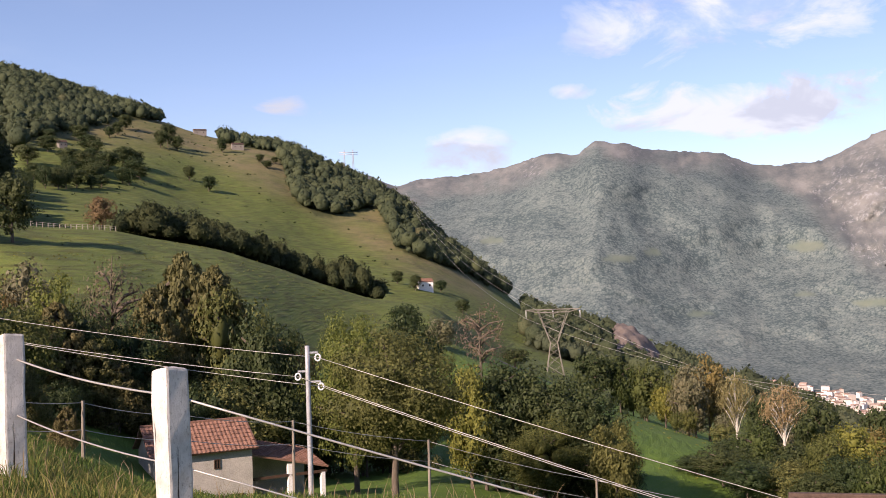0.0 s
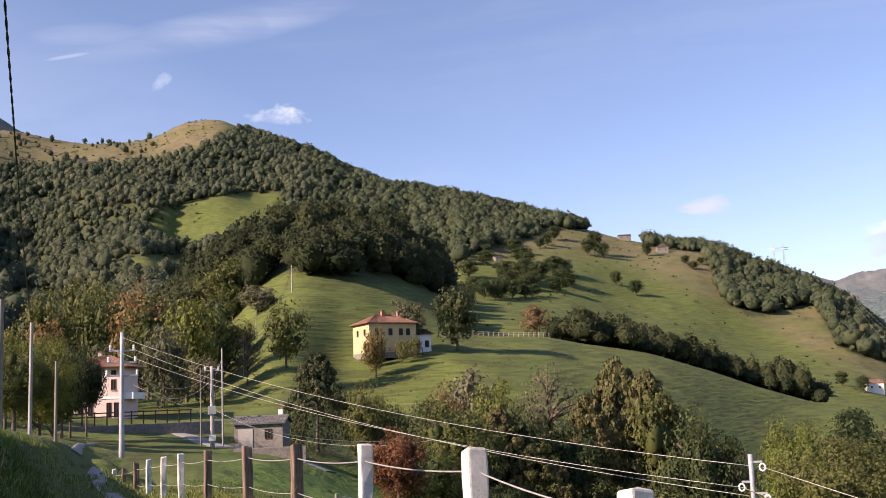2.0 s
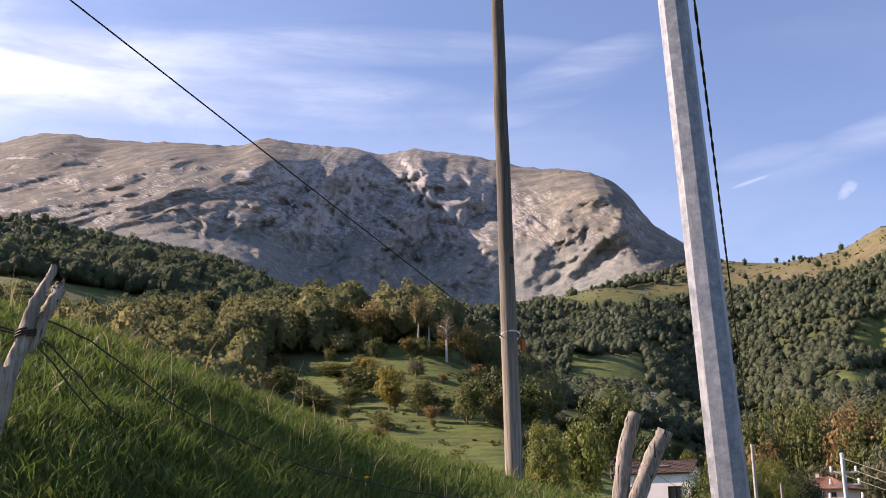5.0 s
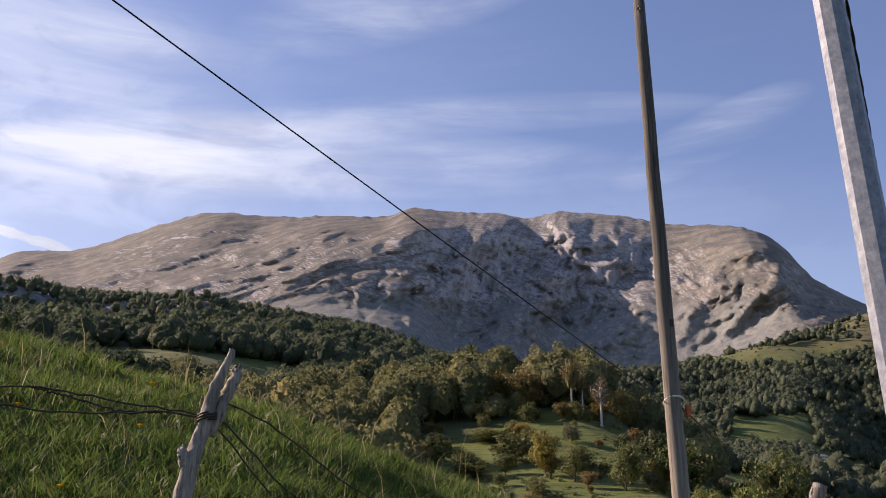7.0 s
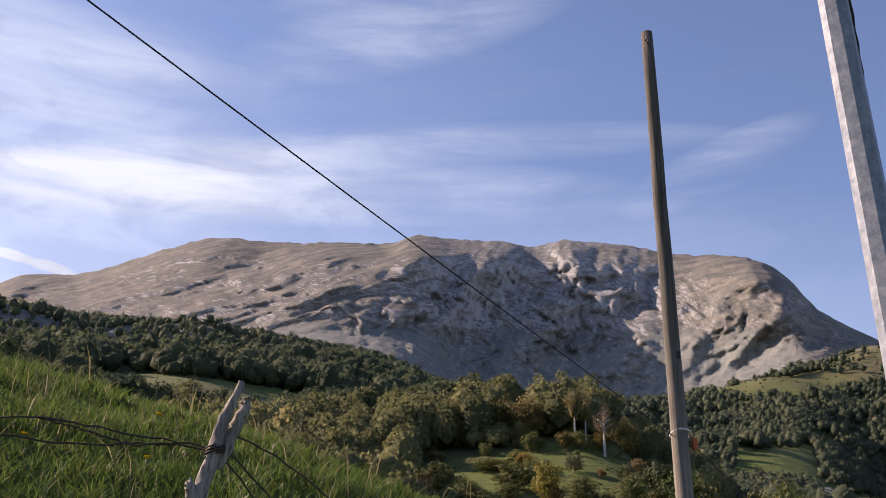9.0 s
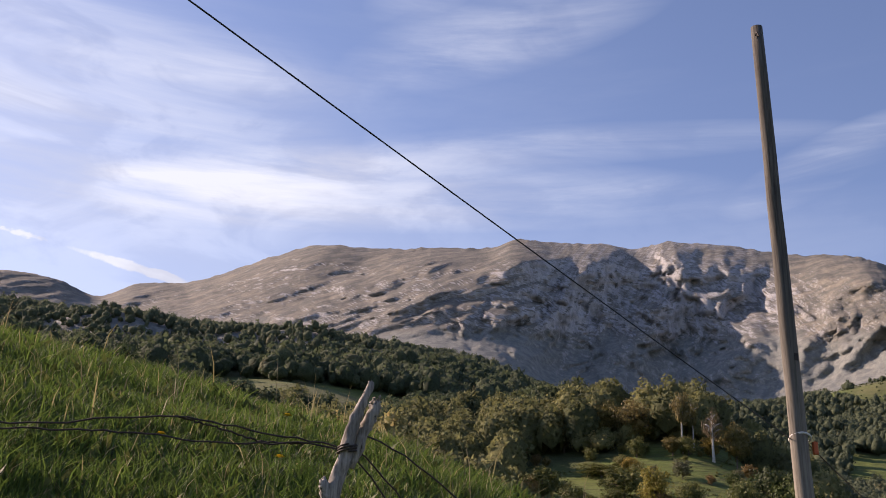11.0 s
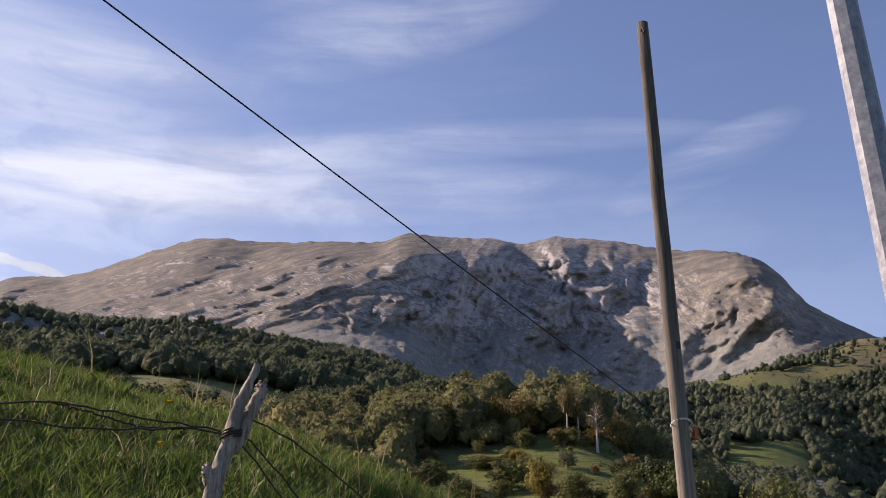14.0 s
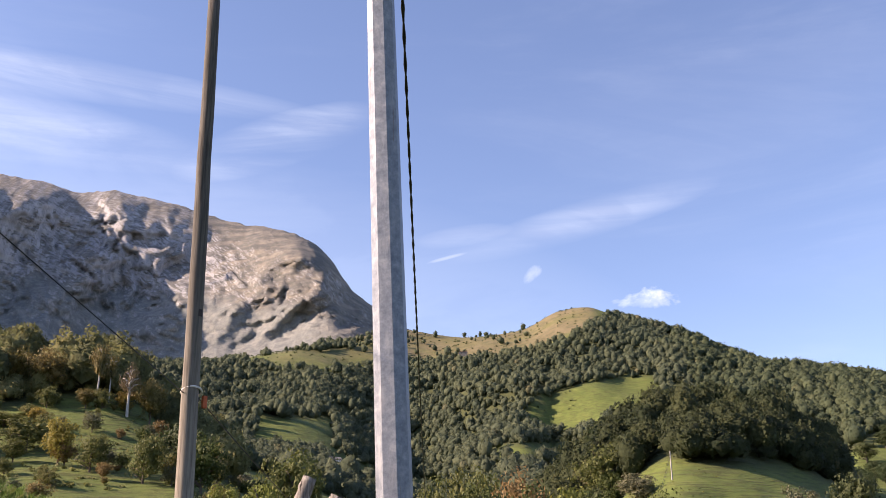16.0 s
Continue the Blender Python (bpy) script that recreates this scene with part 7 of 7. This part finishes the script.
# ---- path, quarry, town ----
def ribbon(name, pts, widths, mat, label, lift=0.03, n=60):
    """A strip of ground along bearings and distances."""
    pts = np.array(pts, float)
    t = np.linspace(0, 1, len(pts))
    s = np.linspace(0, 1, n)
    a, r = np.interp(s, t, pts[:, 0]), np.interp(s, t, pts[:, 1])
    w = np.interp(s, t, widths)
    x, y = -r * np.sin(np.radians(a)), r * np.cos(np.radians(a))
    d = np.stack([np.gradient(x), np.gradient(y)], -1)
    d /= np.linalg.norm(d, axis=1, keepdims=True)
    rng = np.random.default_rng(8)
    co = []

    def even(v):
        for _ in range(12):
            v[1:-1] = (v[:-2] + 2 * v[1:-1] + v[2:]) / 4
        return v

    edges = []
    for k in (-0.5, 0.5):
        px, py = x - d[:, 1] * w * k, y + d[:, 0] * w * k
        edges.append(even(height(np.degrees(np.arctan2(-px, py)), np.hypot(px, py))))
    for k in np.linspace(-0.5, 0.5, 9):
        jag = 1 + (rng.normal(size=n) * 0.08 if abs(k) == 0.5 else 0)
        px, py = x - d[:, 1] * w * k * jag, y + d[:, 0] * w * k * jag
        co.append(np.stack([px, py, edges[0] * (0.5 - k) + edges[1] * (0.5 + k) + lift * (1 - (2 * k) ** 4) - 0.01], -1))
    co = np.array(co)
    i, j = np.meshgrid(np.arange(8), np.arange(n - 1), indexing="ij")
    q = np.stack([i * n + j, i * n + j + 1, (i + 1) * n + j + 1, (i + 1) * n + j], -1).reshape(-1, 4)
    me = mesh_from(name, co.reshape(-1, 3), q, smooth=True)
    me.materials.append(mat)
    return tagged(new(name, me), label, "path", kind="structure")


footpath = ribbon("path", [(22, 4.6), (27, 5.7), (31.6, 7.6), (33.7, 9.4), (36, 11.2), (37.6, 12.6), (40.4, 16), (41.8, 21), (42.2, 28), (42.0, 36), (41.5, 48)], [0.55, 0.55, 0.52, 0.5, 0.5, 0.5, 0.48, 0.45, 0.45, 0.45, 0.45], GRAVEL, "pale gravel footpath along the fence", 0.035)
ribbon("path", [(43.2, 40), (43.1, 55), (42.9, 75), (42.0, 90)], [0.42, 0.45, 0.5, 0.55], GRAVEL, "pale gravel track to the villa", 0.06)
ribbon("road", [(30, 92), (33, 94), (35.5, 97), (37, 112), (38.5, 128)], [2.6, 2.6, 2.6, 2.4, 2.2], GRAVEL, "pale gravel lane beside the stone hut", 0.10)
ribbon("road", [(-2.8, 300), (-4.5, 330), (-6.5, 350), (-8, 352)], [2.2, 2.2, 2.2, 2.2], QUARRY, "brown country lane by the pylon", 0.15)


def path_gravel(path, count):
    """Loose stones strewn over the nearer part of the footpath."""
    rng = np.random.default_rng(31)
    co = np.array([v.co for v in path.data.vertices])
    quads = np.array([p.vertices[:] for p in path.data.polygons])
    mid = co[quads].mean(1)
    near = quads[np.hypot(mid[:, 0], mid[:, 1]) < 15]
    q = co[near[rng.integers(0, len(near), count)]]
    u, v = rng.uniform(0, 1, (2, count, 1))
    P = (q[:, 0] * (1 - u) + q[:, 1] * u) * (1 - v) + (q[:, 3] * (1 - u) + q[:, 2] * u) * v
    six = np.array([[1, 0, 0], [-1, 0, 0], [0, 1, 0], [0, -1, 0], [0, 0, 0.7], [0, 0, -0.5]], float)
    tri = np.array([[0, 2, 4], [2, 1, 4], [1, 3, 4], [3, 0, 4], [2, 0, 5], [1, 2, 5], [3, 1, 5], [0, 3, 5]])
    size = rng.uniform(0.006, 0.019, (count, 1, 1))
    turn = rng.uniform(0, 6.28, (count, 1))
    x = six[None, :, 0] * np.cos(turn) - six[None, :, 1] * np.sin(turn) * 0.7
    y = six[None, :, 0] * np.sin(turn) + six[None, :, 1] * np.cos(turn) * 0.7
    C = np.stack([x, y, np.broadcast_to(six[None, :, 2], x.shape)], -1) * size + rng.normal(size=(count, 6, 3)) * size * 0.16 + P[:, None]
    F = (tri[None] + (np.arange(count) * 6)[:, None, None]).reshape(-1, 3)
    me = mesh_from("gravel", C.reshape(-1, 3), F)
    m, t, b = material("loose_stone", 0.9)
    t.links.new(ramp(t, t.nodes.new("ShaderNodeNewGeometry").outputs["Random Per Island"], (0.0, (0.12, 0.117, 0.110)), (0.6, (0.26, 0.252, 0.238)), (1.0, (0.42, 0.41, 0.395))), b.inputs["Base Color"])
    me.materials.append(m)
    return tagged(new("gravel", me), "loose pale stones on the footpath", "gravel", kind="stuff")


path_gravel(footpath, 16000)


def quarry():
    n = 26
    a, r = np.meshgrid(np.linspace(-12.4, -9.0, n), np.linspace(640, 800, n))
    el = np.interp(a, [-12.4, -11.6, -10.8, -10.0, -9.4, -9.0], [-4.9, -4.15, -3.2, -2.75, -2.8, -3.5])
    top = EYE + 800 * np.tan(np.radians(el))
    s = (r - 640) / 160
    z = height(a.ravel(), r.ravel()).reshape(a.shape) * (1 - s**0.5) + top * s**0.5 + fbm(a * 3, r / 20, 4, 9) * 4 + 2.5 * ridged(a * 2.2, r / 60, 4, 19) + 1
    co = np.stack([-r * np.sin(np.radians(a)), r * np.cos(np.radians(a)), z], -1).reshape(-1, 3)
    i, j = np.meshgrid(np.arange(n - 1), np.arange(n - 1), indexing="ij")
    me = mesh_from("quarry", co, np.stack([i * n + j, i * n + j + 1, (i + 1) * n + j + 1, (i + 1) * n + j], -1).reshape(-1, 4), smooth=True)
    me.materials.append(QUARRY)
    tagged(new("quarry_face", me), "bare reddish-brown earth face", "hillside", kind="structure")


quarry()


def town():
    """Far roofs and walls of the town on the valley floor."""
    rng = np.random.default_rng(12)
    walls, roofs = [], []
    box_q = np.array([[0, 1, 5, 4], [1, 2, 6, 5], [2, 3, 7, 6], [3, 0, 4, 7], [4, 5, 6, 7]])
    cw, cr, fw, fr = [], [], [], []
    for k in range(340):
        az = rng.uniform(-26, -15.2)
        r = 2230 + rng.uniform(-170 + 90 * min(0, az + 18.5), 130) + (az + 20) * 8
        w, d, h = rng.uniform(8, 19), rng.uniform(7, 12), rng.uniform(5, 12)
        c = at(az, r)
        t = radians(rng.uniform(0, 180))
        u, v = np.array([math.cos(t), math.sin(t), 0]), np.array([-math.sin(t), math.cos(t), 0])
        p = np.array(c)
        base = [p - u * w / 2 - v * d / 2, p + u * w / 2 - v * d / 2, p + u * w / 2 + v * d / 2, p - u * w / 2 + v * d / 2]
        k0 = len(cw)
        cw += [b - np.array([0, 0, 5]) for b in base] + [b + np.array([0, 0, h]) for b in base]
        fw += (box_q + k0).tolist()
        k1 = len(cr)
        e = [b + np.array([0, 0, h + 0.05]) for b in base]
        cr += e + [p - u * w / 2 + np.array([0, 0, h + d * 0.22]), p + u * w / 2 + np.array([0, 0, h + d * 0.22])]
        fr += [[k1, k1 + 1, k1 + 5, k1 + 4], [k1 + 2, k1 + 3, k1 + 4, k1 + 5], [k1 + 1, k1 + 2, k1 + 5, k1 + 5], [k1 + 3, k1, k1 + 4, k1 + 4]]
    o = thing("town", "distant valley town with pale walls and red roofs", "town", kind="stuff")
    m1, t1, b1 = material("town_wall", 0.9)
    rnd = t1.nodes.new("ShaderNodeNewGeometry").outputs["Random Per Island"]
    t1.links.new(ramp(t1, rnd, (0.1, (0.42, 0.38, 0.34)), (0.5, (0.62, 0.58, 0.52)), (0.9, (0.72, 0.70, 0.68))), b1.inputs["Base Color"])
    m2, t2, b2 = material("town_roof", 0.9)
    rnd = t2.nodes.new("ShaderNodeNewGeometry").outputs["Random Per Island"]
    t2.links.new(ramp(t2, rnd, (0.1, (0.22, 0.15, 0.12)), (0.6, (0.32, 0.23, 0.19)), (0.95, (0.36, 0.36, 0.36))), b2.inputs["Base Color"])
    part("walls", mesh_from("walls", np.array(cw), np.array(fw)), m1, o)
    me = bpy.data.meshes.new("roofs")
    me.from_pydata([tuple(c) for c in cr], [], [list(dict.fromkeys(f)) for f in fr])
    part("roofs", me, m2, o)


town()


# ---- grass ----
def grass(name, label, seed, n, az_range, r_range, tall, mat, width=0.006, keep=None, lean=0.5):
    rng = np.random.default_rng(seed)
    a = rng.uniform(*az_range, n)
    r = np.exp(rng.uniform(math.log(r_range[0]), math.log(r_range[1]), n))
    if keep is not None:
        ok = keep(a, r, rng)
        a, r = a[ok], r[ok]
    gx, gy = r * np.cos(np.radians(a)), r * np.sin(np.radians(a))
    clump = 0.35 + 0.8 * value_noise(gx * 2.2, gy * 2.2, 4) + 0.7 * value_noise(gx * 5.5, gy * 5.5, 9) ** 2
    z = height(a, r)
    n = len(a)
    ar = np.radians(a)
    p = np.stack([-r * np.sin(ar), r * np.cos(ar), z - 0.02], -1)
    h = tall * clump * rng.uniform(0.45, 1.25, n)
    t = rng.uniform(0, 2 * np.pi, n)
    side = np.stack([np.cos(t), np.sin(t), 0 * t], -1) * (width * (1 + r / 9) * rng.uniform(0.6, 1.3, n))[:, None]
    t2 = rng.uniform(0, 2 * np.pi, n)
    bend = np.stack([np.cos(t2), np.sin(t2), 0 * t2], -1) * (h * rng.uniform(0.1, lean, n))[:, None]
    up = np.array([0, 0, 1.0])
    co = np.stack([p - side, p + side, p + up * (h * 0.6)[:, None] + bend * 0.35 - side * 0.7, p + up * (h * 0.6)[:, None] + bend * 0.35 + side * 0.7, p + up * h[:, None] * 0.92 + bend], 1).reshape(-1, 3)
    k = np.arange(n)[:, None] * 5
    tri = np.concatenate([k + np.array([[0, 1, 3]]), k + np.array([[0, 3, 2]]), k + np.array([[2, 3, 4]])])
    me = mesh_from(name, co, tri)
    me.materials.append(mat)
    return tagged(new(name, me), label, "grass", kind="stuff")


BLADE = leaf_material("grass_blade", (0.028, 0.062, 0.009), (0.150, 0.215, 0.034), 0.45)
VERGE_GRASS = leaf_material("yellowing_grass", (0.110, 0.122, 0.024), (0.380, 0.350, 0.090), 0.45)
STRAW = leaf_material("dry_grass", (0.180, 0.150, 0.050), (0.420, 0.340, 0.150), 0.45)
off_path = lambda a, r, rng: np.abs(r - np.interp(a, [22, 27, 31.6, 33.7, 36, 37.6, 40.4, 41.8, 42.2], [4.6, 5.7, 7.6, 9.4, 11.2, 12.6, 16, 21, 28])) > 0.045 * r + 0.08
grass("grass", "lush green grass on the steep bank", 1, 170000, (44, 106), (2.6, 17), 0.125, BLADE, 0.0026, lean=1.2, keep=lambda a, r, rng: off_path(a, r, rng))
grass("grass", "yellowish grass along the fence", 2, 70000, (-12, 46), (3.2, 26), 0.115, VERGE_GRASS, 0.0022, lean=1.1, keep=lambda a, r, rng: off_path(a, r, rng) & (rng.random(len(a)) < np.clip(1.5 - np.abs(r * np.sin(np.radians(47 - a)) - 2.7) / 1.6, 0.1, 1)))
grass("grass", "green grass along the fence", 3, 80000, (-14, 46), (3.0, 32), 0.10, BLADE, 0.0026, keep=off_path, lean=1.1)
grass("grass", "tall dry stalks along the fence", 29, 700, (-8, 42), (3.6, 16), 0.26, STRAW, 0.0018, lean=0.6, keep=off_path)
grass("grass", "tall seeding grass stalks on the bank", 4, 50, (50, 104), (5, 13), 0.5, STRAW, 0.0014, lean=0.3)


def tufts(name, label, seed, n, az_range, r_range, size, mat, per=7, keep=None):
    """Low tussocks and scrub strewn over a slope."""
    rng = np.random.default_rng(seed)
    a = rng.uniform(*az_range, n)
    r = np.sqrt(rng.uniform(r_range[0] ** 2, r_range[1] ** 2, n))
    x, y = -r * np.sin(np.radians(a)), r * np.cos(np.radians(a))
    z = height(a, r)
    ok = (value_noise(x / 9, y / 9, 4) + 0.7 * value_noise(x / 30, z / 0.9, 8) > rng.uniform(0.7, 1.5, n)) & (wooded(a, r, np.degrees(np.arctan2(z - EYE, r))) < 0.2)
    if keep is not None:
        ok &= keep(a, r)
    p = np.stack([x, y, z], -1)[ok]
    s = size * rng.uniform(0.4, 1.5, len(p))
    co, tri = leaf_arrays(rng, p + np.array([0, 0, 1.0]) * (s * 0.15)[:, None], s * 0.6, per, size * (0.7 if per < 12 else 0.4), flat=0.5)
    me = mesh_from(name, co, tri)
    me.materials.append(mat)
    return tagged(new(name, me), label, "scrub", kind="stuff")


open_meadow = lambda a, r: (a > 34) | (r > 130)
tufts("scrub", "low tussocks and brambles on the farmhouse meadow", 21, 1300, (-3, 34), (120, 300), 0.5, LEAF["bush"], 22, open_meadow)
tufts("scrub", "dry tussocks on the farmhouse meadow", 22, 2600, (-16, 40), (105, 310), 0.45, LEAF["yellow"], 16)
tufts("scrub", "juniper scrub on the high meadow", 23, 1500, (2, 24), (480, 1180), 2.0, LEAF["dense"], 7)
tufts("scrub", "scrub on the saddle under the massif", 24, 5000, (36, 56), (1150, 2000), 3.2, LEAF["dense"], 7)
tufts("scrub", "brambles and young shoots on the rough slope", 25, 3000, (54, 75), (120, 300), 1.0, LEAF["bush"], 9)
# weeds and dry blades among the grass of the bank
grass("grass", "dry blades among the green grass", 28, 6000, (44, 106), (2.8, 16), 0.15, STRAW, 0.0020, lean=1.2)
grass("grass", "broad-leaved weeds on the bank", 26, 9000, (44, 106), (2.8, 13), 0.10, LEAF["round"], 0.018, lean=0.9)
grass("grass", "withered stalks along the bank's rim", 27, 260, (46, 104), (6, 15), 0.30, STRAW, 0.003, lean=0.5)


def dandelion(az, r, tall):
    o = thing("dandelion", "yellow dandelion flower on a thin stalk", "flower", Matrix.Translation(at(az, r)), group="dandelions on the bank")
    bar("stalk", [(0, 0, -0.02), (0.01, 0, tall * 0.6), (0.015, 0.01, tall)], [0.0025, 0.002, 0.002], BLADE_STALK, o, sides=5)
    n = 16
    a = np.arange(n) * 2 * np.pi / n
    co, tri = [], []
    for ring, (rad, lift) in enumerate(((0.022, 0.006), (0.014, 0.012))):
        for k in a + ring * 0.2:
            b = len(co)
            co += [(0, 0, 0), (rad * math.cos(k - 0.18), rad * math.sin(k - 0.18), lift), (rad * math.cos(k + 0.18), rad * math.sin(k + 0.18), lift)]
            tri.append((b, b + 1, b + 2))
    f = part("flower", mesh_from("flower", np.array(co) + np.array([0.015, 0.01, tall]), np.array(tri)), PETAL, o)


BLADE_STALK = simple("flower_stalk", (0.12, 0.14, 0.04), (0.20, 0.20, 0.08), 20)
PETAL = simple("dandelion_petal", (0.62, 0.42, 0.03), (0.80, 0.58, 0.06), 60, 0.7, bump=0.1)
for az, r, tall in ((86.6, 5.6, 0.30), (87.0, 5.0, 0.24), (90.2, 4.6, 0.12), (67.2, 6.3, 0.14), (63.0, 6.8, 0.12), (92.5, 5.6, 0.14)):
    dandelion(az, r, tall)


# ---- rail fence by the rust-brown tree ----
def rail_fence():
    f = thing("rail_fence", "pale weathered rail fence on the meadow's brow", "fence")
    pts = [(az, 286 + 0.6 * abs(az - 19)) for az in np.linspace(21.9, 17.7, 16)]
    tops = []
    for az, r in pts:
        b = at(az, r)
        part("post", boxed(b.x - 0.09, b.x + 0.09, b.y - 0.09, b.y + 0.09, b.z - 0.4, b.z + 1.3, bevel=0.02), OLD_WOOD, f)
        tops.append(np.array(b))
    for a, b in zip(tops[:-1], tops[1:]):
        for dz in (0.7, 1.25):
            bar("rail", [a + np.array([0, 0, dz]), b + np.array([0, 0, dz])], [0.05, 0.05], OLD_WOOD, f, sides=6)


rail_fence()


def lower_shed():
    """A shed under the path: only its roof comes up into view."""
    az, r = -22.6, 40.0
    g = ground(az, r)
    h = EYE + r * math.tan(radians(-11.35)) - g
    s = thing("shed", "small stone shed with worn brown tiled roof", "shed", Matrix.Translation(at(az, r)) @ pose(0, 0, 0, 0, 0, az + 8))
    wall_box(s, 5.6, 4.4, h * 0.72, STONE_WALL, -1.5, gable=h * 0.22)
    hip_roof(s, 5.6, 4.4, h * 0.72, h * 0.22, 0.35, BROWN_TILE, 0.0)
    opening(s, 0.8, -2.2, h * 0.4, 0.7, 0.8, 0, shutters=False, sill=False)


lower_shed()
